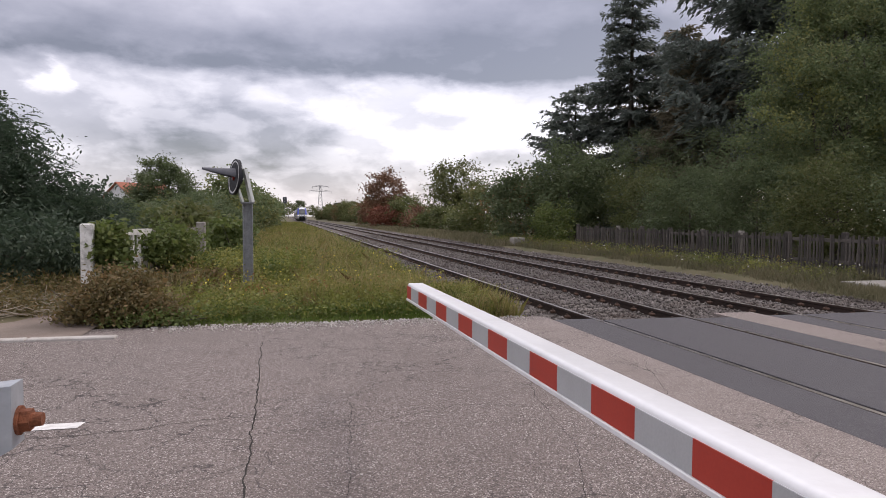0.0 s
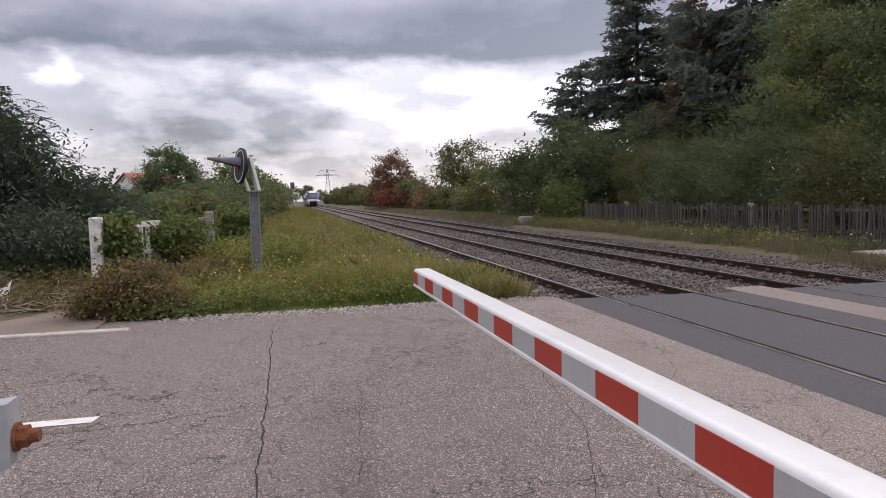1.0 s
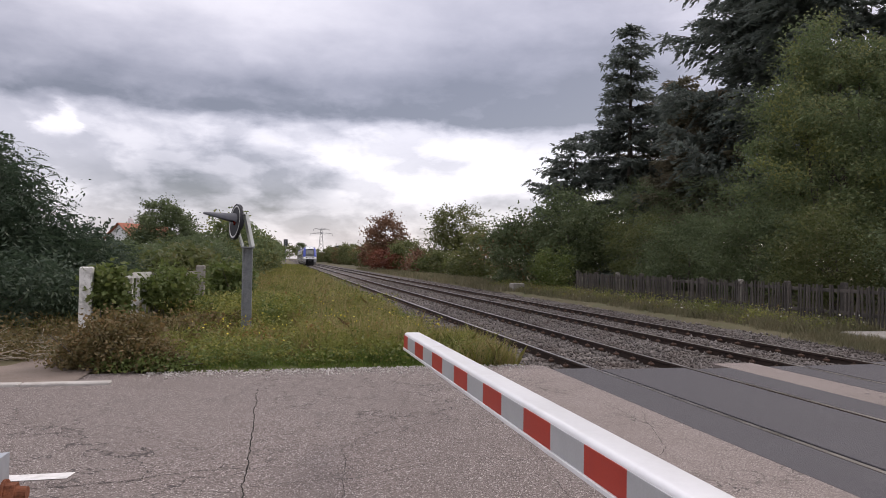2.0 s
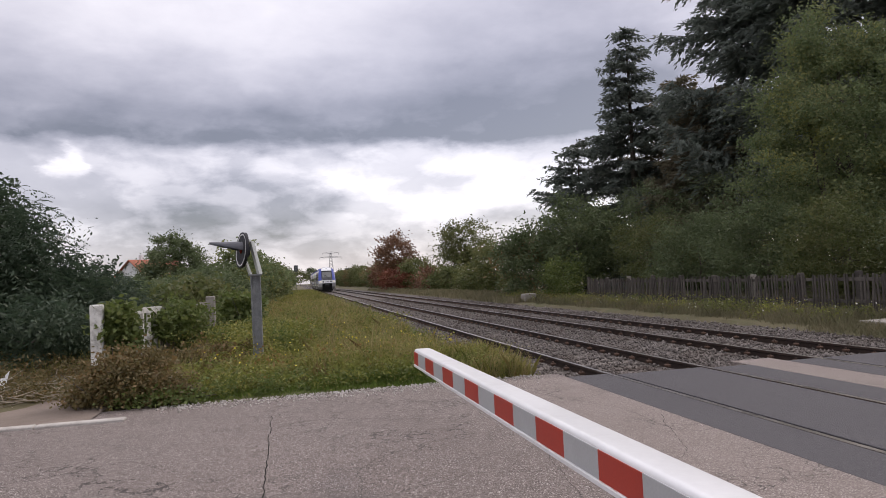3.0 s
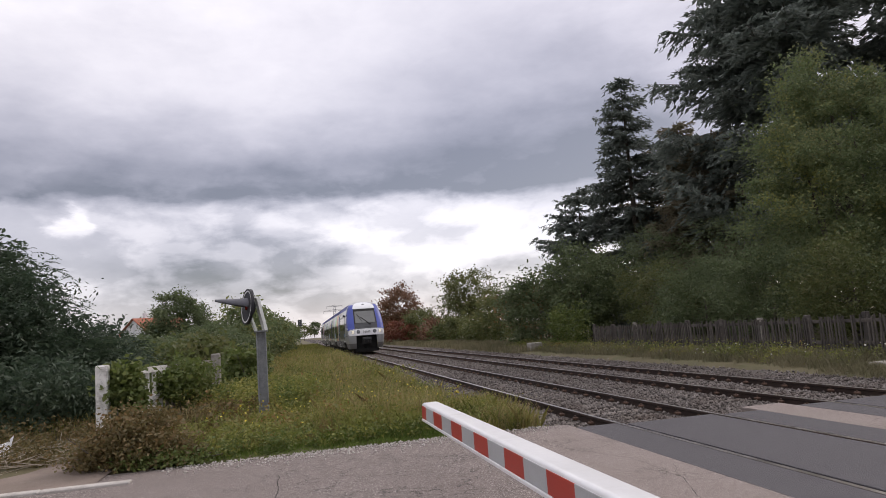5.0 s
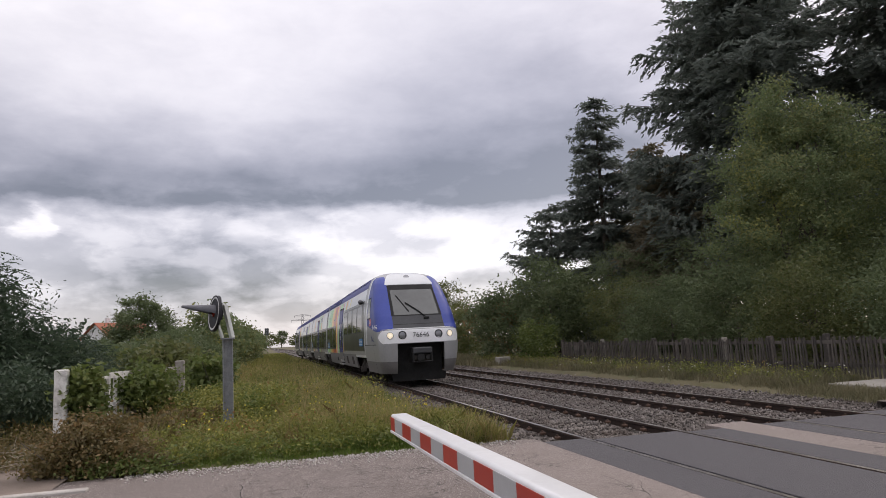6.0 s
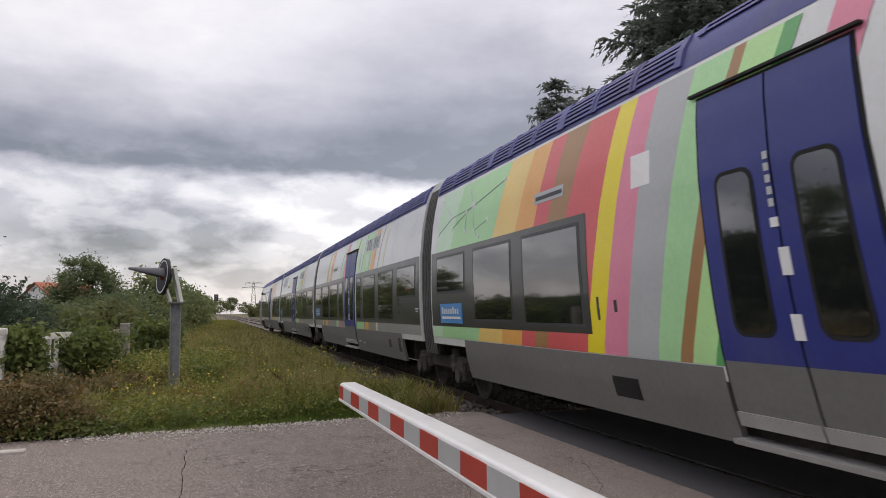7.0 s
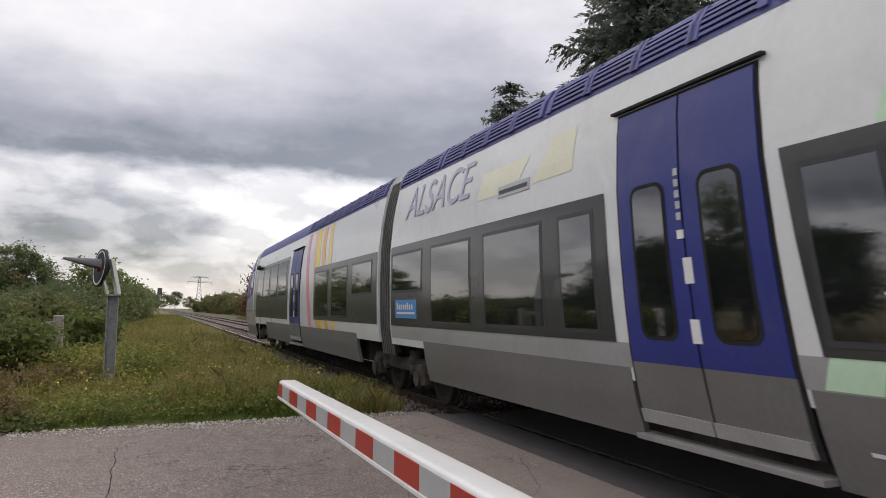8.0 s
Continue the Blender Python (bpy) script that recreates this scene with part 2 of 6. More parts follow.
M["sign_white"] = plain("white_sign_rim", (0.6, 0.6, 0.6), (0.74, 0.74, 0.73), 5, 60, 0.5)
M["hood"] = plain("dark_grey_hood", (0.07, 0.072, 0.085), (0.12, 0.122, 0.14), 5, 60, 0.45)
M["bark"] = plain("grey_brown_bark", (0.06, 0.05, 0.04), (0.13, 0.11, 0.09), 6, 40, 0.95, bump=0.8)
M["dead"] = plain("dry_cuttings", (0.2, 0.16, 0.11), (0.38, 0.33, 0.26), 5, 50, 0.95)
# train paints
M["t_white"] = plain("pale_grey_train_paint", (0.66, 0.685, 0.70), (0.73, 0.755, 0.77), 0.6, 15, 0.3, coat=0.3, dirt=(0.55, 0.57, 0.58), dirt_scale=1.2)
M["t_silver"] = plain("silver_grey_train_paint", (0.31, 0.315, 0.32), (0.37, 0.375, 0.38), 0.6, 15, 0.35, coat=0.25, dirt=(0.26, 0.26, 0.255), dirt_scale=1.0)
M["t_grey"] = plain("dusty_mid_grey_skirt", (0.135, 0.132, 0.13), (0.18, 0.176, 0.172), 0.8, 20, 0.6, dirt=(0.15, 0.143, 0.133), dirt_scale=0.9)
M["t_blue"] = plain("royal_blue_train_paint", (0.012, 0.036, 0.27), (0.02, 0.05, 0.33), 0.8, 18, 0.45, coat=0.08, dirt=(0.04, 0.07, 0.33), dirt_scale=1.4)
M["t_navy"] = plain("deep_blue_door_paint", (0.016, 0.027, 0.18), (0.024, 0.037, 0.23), 0.8, 18, 0.45, coat=0.12, dirt=(0.06, 0.065, 0.2), dirt_scale=1.2)
M["t_roof_blue"] = plain("dusty_blue_roof_shroud", (0.075, 0.085, 0.25), (0.105, 0.115, 0.31), 0.9, 18, 0.6, dirt=(0.11, 0.11, 0.19), dirt_scale=1.5)
M["t_dark"] = plain("charcoal_window_band", (0.035, 0.036, 0.036), (0.05, 0.051, 0.05), 1, 20, 0.3, coat=0.3)
# black rubber, and painted shade in gaps such as behind the louvre slats
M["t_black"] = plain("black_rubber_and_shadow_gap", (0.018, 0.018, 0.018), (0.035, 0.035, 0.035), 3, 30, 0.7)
M["t_rib"] = plain("worn_rubber_ridge", (0.06, 0.06, 0.06), (0.13, 0.128, 0.125), 3, 30, 0.7)
M["t_under"] = plain("grimy_running_gear", (0.04, 0.036, 0.033), (0.09, 0.082, 0.075), 3, 25, 0.8, 0.1, dirt=(0.15, 0.13, 0.11), dirt_scale=2)
M["t_nosepanel"] = plain("dark_grey_nose_panel", (0.05, 0.052, 0.057), (0.075, 0.077, 0.082), 1, 25, 0.4, coat=0.2)
M["t_facewhite"] = plain("white_nose_band", (0.74, 0.75, 0.77), (0.82, 0.83, 0.84), 1, 20, 0.3, coat=0.3, dirt=(0.66, 0.66, 0.66), dirt_scale=2)
for key in ("t_black", "t_under", "t_nosepanel", "sign_black", "joint"):
    for node in M[key].node_tree.nodes:
        if node.type == "BSDF_PRINCIPLED":
            node.inputs["Specular IOR Level"].default_value = 0.15
for key, tone in (("s_green", (0.34, 0.62, 0.32)), ("s_lime", (0.40, 0.68, 0.30)), ("s_deep", (0.09, 0.34, 0.12)), ("s_orange", (0.72, 0.36, 0.10)), ("s_amber", (0.75, 0.52, 0.17)),
                  ("s_brown", (0.33, 0.18, 0.08)), ("s_red", (0.60, 0.10, 0.11)), ("s_yellow", (0.76, 0.60, 0.03)), ("s_pink", (0.66, 0.22, 0.32)), ("s_grey", (0.38, 0.405, 0.42)),
                  ("s_mint", (0.46, 0.66, 0.48)), ("s_paleyellow", (0.66, 0.66, 0.52)), ("s_salmon", (0.72, 0.40, 0.25)), ("s_logo", (0.06, 0.24, 0.55)), ("s_lilac", (0.34, 0.35, 0.47))):
    M[key] = plain("vinyl_" + key[2:], tuple(min(0.85, 1.08 * c) for c in tone), tuple(min(0.88, 1.24 * c) for c in tone), 1.0, 20, 0.35, coat=0.2)
M["step"] = plain("aluminium_step", (0.4, 0.4, 0.4), (0.52, 0.52, 0.51), 3, 60, 0.5, 0.5)
mat, net, shader, place = surface("tinted_train_glass")
net.feed(shader.inputs["Base Color"], net.mix(net.noise(place, 1.5, 3.0), (0.006, 0.007, 0.008), (0.014, 0.015, 0.016)))
shader.inputs["Roughness"].default_value = 0.04
shader.inputs["IOR"].default_value = 2.6
M["glass"] = mat
mat, net, shader, place = surface("windscreen_glass")
net.feed(shader.inputs["Base Color"], net.mix(net.noise(place, 1.5, 3.0), (0.045, 0.05, 0.05), (0.09, 0.098, 0.095)))
shader.inputs["Roughness"].default_value = 0.05
shader.inputs["IOR"].default_value = 1.75
M["windscreen"] = mat


def lamp_paint(name, colour, power):
    mat, net, shader, place = surface(name)
    net.feed(shader.inputs["Base Color"], (*colour, 1))
    net.feed(shader.inputs["Emission Color"], (*colour, 1))
    shader.inputs["Emission Strength"].default_value = power
    shader.inputs["Roughness"].default_value = 0.1
    return mat


M["headlight"] = lamp_paint("lit_headlamp", (1.0, 0.88, 0.66), 0.55)
M["red_lamp"] = lamp_paint("lit_red_lens", (0.16, 0.012, 0.01), 0.02)
M["lens"] = plain("clear_lamp_lens", (0.22, 0.23, 0.25), (0.32, 0.33, 0.35), 8, 40, 0.12, 0.3, coat=0.6)
# foliage
M["oak"] = leaf("mixed_green_leaves", ((0.087, 0.118, 0.056), (0.119, 0.156, 0.071), (0.156, 0.175, 0.083)), 0.45)
M["fir"] = leaf("dark_fir_needles", ((0.117, 0.141, 0.127), (0.152, 0.181, 0.157), (0.195, 0.215, 0.189)), 0.5)
M["larch"] = leaf("brownish_conifer_needles", ((0.129, 0.125, 0.089), (0.168, 0.151, 0.101), (0.214, 0.17, 0.12)), 0.5)
M["acacia"] = leaf("yellowing_locust_leaves", ((0.109, 0.152, 0.068), (0.151, 0.193, 0.086), (0.249, 0.249, 0.102)), 0.5, drifts=(((0.30, 0.29, 0.08), 0.45, 0.58, 0.72),))
M["sumac"] = leaf("blue_green_sumac_leaves", ((0.038, 0.066, 0.041), (0.061, 0.093, 0.056), (0.092, 0.121, 0.071)), 0.4)
M["hedge"] = leaf("dull_green_hedge_leaves", ((0.069, 0.094, 0.033), (0.12, 0.138, 0.048), (0.194, 0.178, 0.076)), 0.5)
M["autumn"] = leaf("russet_leaves", ((0.09, 0.05, 0.025), (0.17, 0.085, 0.045), (0.26, 0.14, 0.08)))
M["redbush"] = leaf("red_brown_bush_leaves", ((0.10, 0.03, 0.018), (0.18, 0.055, 0.03), (0.22, 0.10, 0.05)))
M["creeper"] = leaf("creeper_leaves", ((0.07, 0.105, 0.029), (0.13, 0.17, 0.046), (0.208, 0.224, 0.07)), 0.45)
M["bramble"] = leaf("brown_bramble_leaves", ((0.074, 0.07, 0.028), (0.155, 0.123, 0.049), (0.296, 0.181, 0.082)), 0.4)
M["blade"] = leaf("verge_grass_blades", ((0.13, 0.15, 0.03), (0.27, 0.265, 0.07), (0.42, 0.36, 0.15)), 0.4, drifts=(((0.09, 0.13, 0.03), 0.8, 0.5, 0.62), ((0.22, 0.12, 0.06), 1.3, 0.58, 0.68), ((0.4, 0.38, 0.06), 0.9, 0.6, 0.7)))
M["lush"] = leaf("fresh_grass_blades", ((0.072, 0.13, 0.022), (0.151, 0.223, 0.04), (0.245, 0.281, 0.072)), 0.4, drifts=(((0.11, 0.16, 0.03), 1.6, 0.55, 0.65),))
M["far_blade"] = leaf("dull_verge_grass", ((0.11, 0.115, 0.06), (0.19, 0.175, 0.10), (0.29, 0.245, 0.16)), 0.4)
M["straw"] = leaf("dry_grass_blades", ((0.26, 0.22, 0.08), (0.38, 0.31, 0.14), (0.5, 0.42, 0.24)), 0.4)
M["weed"] = leaf("mixed_weed_leaves", ((0.07, 0.09, 0.02), (0.20, 0.22, 0.05), (0.48, 0.42, 0.12)), 0.4, drifts=(((0.30, 0.13, 0.06), 1.1, 0.58, 0.68), ((0.08, 0.13, 0.03), 0.9, 0.55, 0.65)))
M["flower"] = leaf("yellow_flower_heads", ((0.6, 0.45, 0.03), (0.75, 0.6, 0.05), (0.8, 0.7, 0.2)), 0.2)
M["umbel"] = leaf("pale_flower_heads", ((0.5, 0.48, 0.42), (0.6, 0.58, 0.52), (0.7, 0.68, 0.62)), 0.2)
M["tile_red"] = plain("red_roof_tiles", (0.28, 0.09, 0.055), (0.4, 0.14, 0.085), 2, 12, 0.85, bump=0.5)
M["render_white"] = plain("white_render", (0.6, 0.61, 0.63), (0.72, 0.73, 0.75), 1, 10, 0.9)
M["window_dark"] = plain("dark_window_glass", (0.03, 0.035, 0.04), (0.06, 0.065, 0.07), 1, 10, 0.15)
M["pylon"] = plain("grey_pylon_steel", (0.16, 0.17, 0.19), (0.24, 0.25, 0.27), 1, 8, 0.6, 0.4)


# ---- geometry helpers ----
class Geo:
    """Vertices and faces of one mesh; faces carry a material slot."""

    def __init__(self):
        self.v, self.f, self.m = [], [], []

    def face(self, points, slot=0):
        k = len(self.v)
        self.v.extend(tuple(p) for p in points)
        self.f.append(tuple(range(k, k + len(points))))
        self.m.append(slot)

    def grid(self, rows, slot=0, closed=False):
        """A skin over rows of points."""
        k, w = len(self.v), len(rows[0])
        for row in rows:
            self.v.extend(tuple(p) for p in row)
        for i in range(len(rows) - 1):
            for j in range(w if closed else w - 1):
                a, b = k + i * w + j, k + i * w + (j + 1) % w
                self.f.append((a, b, b + w, a + w))
                self.m.append(slot)

    def box(self, x0, x1, y0, y1, z0, z1, bevel=0.0, slot=0):
        """A box, its upright and level edges cut back where bevel is given."""
        b = min(bevel, 0.45 * min(x1 - x0, y1 - y0, z1 - z0))
        if b <= 0:
            loops = [[(x0, y0, z), (x1, y0, z), (x1, y1, z), (x0, y1, z)] for z in (z0, z1)]
        else:
            def ring(d, z):
                return [(x0 + d + b, y0 + d, z), (x1 - d - b, y0 + d, z), (x1 - d, y0 + d + b, z), (x1 - d, y1 - d - b, z),
                        (x1 - d - b, y1 - d, z), (x0 + d + b, y1 - d, z), (x0 + d, y1 - d - b, z), (x0 + d, y0 + d + b, z)]
            loops = [ring(b, z0), ring(0, z0 + b), ring(0, z1 - b), ring(b, z1)]
        self.grid(loops, slot, True)
        self.face(loops[0][::-1], slot)
        self.face(loops[-1], slot)

    def tube(self, a, b, r0, r1=None, sides=10, slot=0, caps=True):
        """A round bar from a to b."""
        a, b = Vector(a), Vector(b)
        r1 = r0 if r1 is None else r1
        turn = (b - a).to_track_quat("Z", "Y")
        rows = []
        for p, r in ((a, r0), (b, r1)):
            rows.append([p + turn @ Vector((r * math.cos(2 * math.pi * k / sides), r * math.sin(2 * math.pi * k / sides), 0)) for k in range(sides)])
        self.grid(rows, slot, True)
        if caps:
            self.face(rows[0][::-1], slot)
            self.face(rows[1], slot)

    def lathe(self, a, b, profile, sides=20, slot=0):
        """Rings about the line from a to b: profile rows of (share of the way, radius)."""
        a, b = Vector(a), Vector(b)
        turn = (b - a).to_track_quat("Z", "Y")
        rows = [[a.lerp(b, s) + turn @ Vector((r * math.cos(2 * math.pi * k / sides), r * math.sin(2 * math.pi * k / sides), 0)) for k in range(sides)] for s, r in profile]
        self.grid(rows, slot, True)


def link(name, geo, mats, parent=None, smooth=False):
    """One mesh object out of a Geo."""
    me = bpy.data.meshes.new(name)
    me.from_pydata(geo.v, [], geo.f)
    for mat in mats if isinstance(mats, (list, tuple)) else [mats]:
        me.materials.append(mat)
    if len(me.materials) > 1:
        me.polygons.foreach_set("material_index", geo.m)
    if smooth:
        me.polygons.foreach_set("use_smooth", [True] * len(me.polygons))
        me.set_sharp_from_angle(angle=radians(35))
    me.update()
    ob = new(name, me)
    if parent:
        ob.parent = parent
    return ob


def part(name, geo, mat, parent, label="", smooth=False):
    ob = link(name, geo, mat, parent, smooth)
    return tagged(ob, label) if label else ob


def thing(name, x=0.0, y=0.0, z=0.0, rz=0.0, label="", category="", group="", kind=""):
    ob = new(name)
    ob.matrix_basis = pose(x, y, z, 0, 0, rz)
    return tagged(ob, label, category, group, kind)


def cards(centres, normals_seed, length, width, lift=0.0, rng=None, droop=0.0):
    """Folded leaf cards at the centres: arrays for a mesh. length and width in metres, one size for each centre."""
    rng = rng or np.random.default_rng(normals_seed)
    m = len(centres)
    along = rng.normal(size=(m, 3))
    along[:, 2] = along[:, 2] * 0.6 + lift - droop
    along /= np.linalg.norm(along, axis=1)[:, None]
    side = np.cross(along, rng.normal(size=(m, 3)))
    side /= np.linalg.norm(side, axis=1)[:, None] + 1e-9
    L = (np.asarray(length) * rng.uniform(0.6, 1.3, m))[:, None]
    W = (np.asarray(width) * rng.uniform(0.6, 1.3, m))[:, None]
    v = np.stack([centres - along * L / 2, centres + side * W / 2, centres + along * L / 2, centres - side * W / 2], 1).reshape(-1, 3)
    return v


def leaf_mesh(name, v, mat, parent=None):
    """A mesh of loose four-cornered leaves."""
    m = len(v) // 4
    me = bpy.data.meshes.new(name)
    me.vertices.add(len(v))
    me.vertices.foreach_set("co", v.astype(np.float32).ravel())
    me.loops.add(len(v))
    me.loops.foreach_set("vertex_index", np.arange(len(v), dtype=np.int32))
    me.polygons.add(m)
    me.polygons.foreach_set("loop_start", np.arange(0, len(v), 4, dtype=np.int32))
    me.polygons.foreach_set("loop_total", np.full(m, 4, dtype=np.int32))
    me.materials.append(mat)
    me.update(calc_edges=True)
    ob = new(name, me)
    if parent:
        ob.parent = parent
    return ob


def blade_mesh(name, base, height, width, mat, rng, lean=0.35, parent=None):
    """Grass: a bent blade of two faces at each base point."""
    m = len(base)
    turn = rng.uniform(0, 2 * np.pi, m)
    h = np.asarray(height) * rng.uniform(0.5, 1.25, m)
    w = np.asarray(width) * rng.uniform(0.6, 1.3, m)
    side = np.stack([np.cos(turn), np.sin(turn), 0 * turn], 1) * w[:, None] / 2
    tip = rng.normal(size=(m, 3)) * lean * h[:, None]
    tip[:, 2] = h
    mid = base + tip * np.array([0.35, 0.35, 0.6])
    v = np.stack([base - side, base + side, mid + side * 0.8, base + tip, mid - side * 0.8], 1).reshape(-1, 3)
    me = bpy.data.meshes.new(name)
    me.vertices.add(len(v))
    me.vertices.foreach_set("co", v.astype(np.float32).ravel())
    me.loops.add(len(v))
    me.loops.foreach_set("vertex_index", np.arange(len(v), dtype=np.int32))
    me.polygons.add(m)
    me.polygons.foreach_set("loop_start", np.arange(0, len(v), 5, dtype=np.int32))
    me.polygons.foreach_set("loop_total", np.full(m, 5, dtype=np.int32))
    me.materials.append(mat)
    me.update(calc_edges=True)
    ob = new(name, me)
    if parent:
        ob.parent = parent
    return ob


# ---- ground, road and track ----
R1, R2, R3, R4 = 0.0, 1.507, 3.42, 4.927   # rail lines; the tracks run along y
ROAD_FAR = 9.1                              # the road's edge by the verge
ROAD_NEAR = -6.0


def lump(x, y):
    return noise.noise((x * 0.35, y * 0.35, 0.0)) * 0.05 + noise.noise((x * 1.3, y * 1.3, 4.0)) * 0.025


def ground_height(x, y):
    """The lie of the land beside road and track."""
    if -1.0 < x < 6.6:
        return -0.42
    if ROAD_NEAR - 0.3 < y < ROAD_FAR + 0.05:
        return -0.06
    d = min(abs(y - ROAD_FAR), abs(y - ROAD_NEAR), 3.0) / 3.0
    if x < -1.1:
        rise = 0.10 * d * min(1.0, (-1.1 - x) / 1.5)
    elif x > 6.3:
        rise = 0.12 * d * min(1.0, (x - 6.3) / 2.0) - 0.06
    else:
        rise = -0.30 * min(1.0, d * 2)
    return rise + (lump(x, y) if abs(x) < 60 and abs(y) < 160 else 0.0) - 0.02


def steps(*spans):
    out = []
    for a, b, s in spans:
        out.extend(np.arange(a, b, s).tolist())
    return out + [spans[-1][1]]


geo = Geo()
xs = steps((-1500, -200, 260), (-200, -40, 20), (-40, -12, 3), (-12, 14, 0.5), (14, 40, 3), (40, 200, 20), (200, 1500, 260))
ys = steps((-800, -100, 175), (-100, -20, 10), (-20, -6.5, 1.5), (-6.5, -6.0, 0.5), (-6.0, 9.0, 2.5), (9.0, 9.2, 0.1), (9.2, 30, 0.6), (30, 80, 2.5), (80, 200, 15), (200, 2600, 300))
geo.grid([[(x, y, ground_height(x, y)) for x in xs] for y in ys])
ground = link("ground", geo, M["soil"], smooth=True)
tagged(ground, "rough verge soil with thin grass beside the railway", "ground", kind="structure")

# road: two lanes of old asphalt, open in a slot where each rail runs through
def slab(name, x0, x1, y0, y1, mat, label, top=0.0, thick=0.14, wave=0.0):
    g = Geo()
    if wave:
        nx = max(2, int((x1 - x0) / 0.12))
        edge = [(x0 + (x1 - x0) * k / nx, y1 + wave * (noise.noise(((x0 + (x1 - x0) * k / nx) * 1.1, 2.0, 7.0)) + 0.5 * noise.noise(((x0 + (x1 - x0) * k / nx) * 4.5, 9.0, 1.0)))) for k in range(nx + 1)]
        g.grid([[(x, y0, top) for x, _ in edge], [(x, y, top) for x, y in edge], [(x, y + 0.02, top - thick) for x, y in edge]])
    else:
        g.box(x0, x1, y0, y1, top - thick, top, 0.006)
    return tagged(link(name, g, mat), label, "road", kind="structure")


slab("road", -60, -0.66, ROAD_NEAR, ROAD_FAR, M["road"], "worn pinkish-grey asphalt road with fine cracks", wave=0.16)
slab("road", 6.4, 60, ROAD_NEAR, ROAD_FAR + 0.6, M["road"], "worn grey asphalt road beyond the tracks", wave=0.12)
slab("road_apron", -2.05, -0.66, -5.9, 8.75, M["apron"], "paler cracked strip of asphalt along the crossing", top=0.004, thick=0.02)
# dark panels between and beside the rails
for x0, x1, y1 in ((-0.655, R1 - 0.035, 8.72), (R1 + 0.075, R2 - 0.075, 8.58), (R2 + 0.035, 2.16, 8.45), (2.86, R3 - 0.035, 8.5), (R3 + 0.075, R4 - 0.075, 8.5), (R4 + 0.035, 6.4, 8.7)):
    slab("crossing_panel", x0, x1, -5.9, y1, M["dark_road"], "smooth dark asphalt panel between the rails of the crossing", top=0.0)
slab("crossing_strip", 2.163, 2.857, -5.9, 8.9, M["apron"], "pale pinkish strip of asphalt between the two tracks", top=-0.002)
for x0 in (R1 - 0.035, R2 - 0.075, R3 - 0.035, R4 - 0.075):
    g = Geo()
    g.box(x0 - 0.002, x0 + 0.112, -5.9, 8.5, -0.3, -0.055)
    tagged(link("rail_groove", g, M["joint"]), "dark gap in the asphalt beside the rail", "groove", kind="structure")

# sealed joints in the asphalt
def seam(points, width=0.018, seed=0.0):
    g = Geo()
    rows = []
    for (xa, ya), (xb, yb) in zip(points, points[1:]):
        m = max(2, int(math.hypot(xb - xa, yb - ya) / 0.05))
        ux, uy = (xb - xa) / math.hypot(xb - xa, yb - ya), (yb - ya) / math.hypot(xb - xa, yb - ya)
        for k in range(m + (1 if (xb, yb) == points[-1] else 0)):
            x, y = xa + (xb - xa) * k / m, ya + (yb - ya) * k / m
            off = 0.05 * noise.noise((x * 2.5, y * 2.5, seed)) * min(1.0, (0.0045 / width) ** 3) + 0.012 * noise.noise((x * 7, y * 7, seed)) + 0.012 * noise.noise((x * 22, y * 22, seed))
            w = width * (0.55 + 0.9 * abs(noise.noise((x * 6, y * 6, seed + 5))))
            rows.append([(x - uy * (off + w), y + ux * (off + w), 0.004), (x - uy * off, y + ux * off, 0.0045), (x - uy * (off - w), y + ux * (off - w), 0.004)])
    g.grid(rows)
    return tagged(link("asphalt_joint", g, M["joint"]), "dark ragged open joint between two asphalt strips", "joint", kind="structure")


seam([(-4.74, -5.5), (-4.75, 3.2), (-4.76, 5.3), (-4.8, 7.75)], 0.006, 1.0)
seam([(-14.0, 4.2), (-6.4, 4.46), (-5.95, 4.41), (-5.5, 4.46), (-5.1, 4.62), (-4.78, 4.63)], 0.0045, 2.0)
seam([(-4.75, 4.2), (-4.0, 4.25), (-3.2, 4.6), (-2.3, 4.4)], 0.003, 3.0)
seam([(-14.0, 8.3), (-6.9, 8.02), (-5.9, 7.93), (-4.8, 7.8)], 0.003, 4.0)
seam([(-4.2, 3.0), (-4.0, 5.0), (-3.4, 6.2), (-2.9, 7.6)], 0.0022, 5.0)
seam([(-3.1, 2.4), (-2.6, 3.6), (-2.4, 5.1), (-1.6, 6.1)], 0.0024, 6.0)
seam([(-1.7, 8.2), (-1.35, 7.2), (-1.0, 6.4), (-1.05, 5.2)], 0.0035, 7.0)
seam([(-1.9, 4.0), (-1.3, 4.6), (-0.8, 5.9)], 0.003, 8.0)
seam([(-5.9, 2.6), (-5.2, 3.4), (-4.76, 3.5)], 0.0025, 9.0)
# centre dashes of the road
for x0 in (-8.95, -14.9, -20.9):
    g = Geo()
    g.face([(x0, 4.6, 0.004), (x0 + 2.98, 4.6, 0.004), (x0 + 3.0, 4.74, 0.004), (x0, 4.74, 0.004)])
    tagged(link("lane_dash", g, M["paint_line"]), "white painted dash on the road", "marking", "lane dashes", "structure")
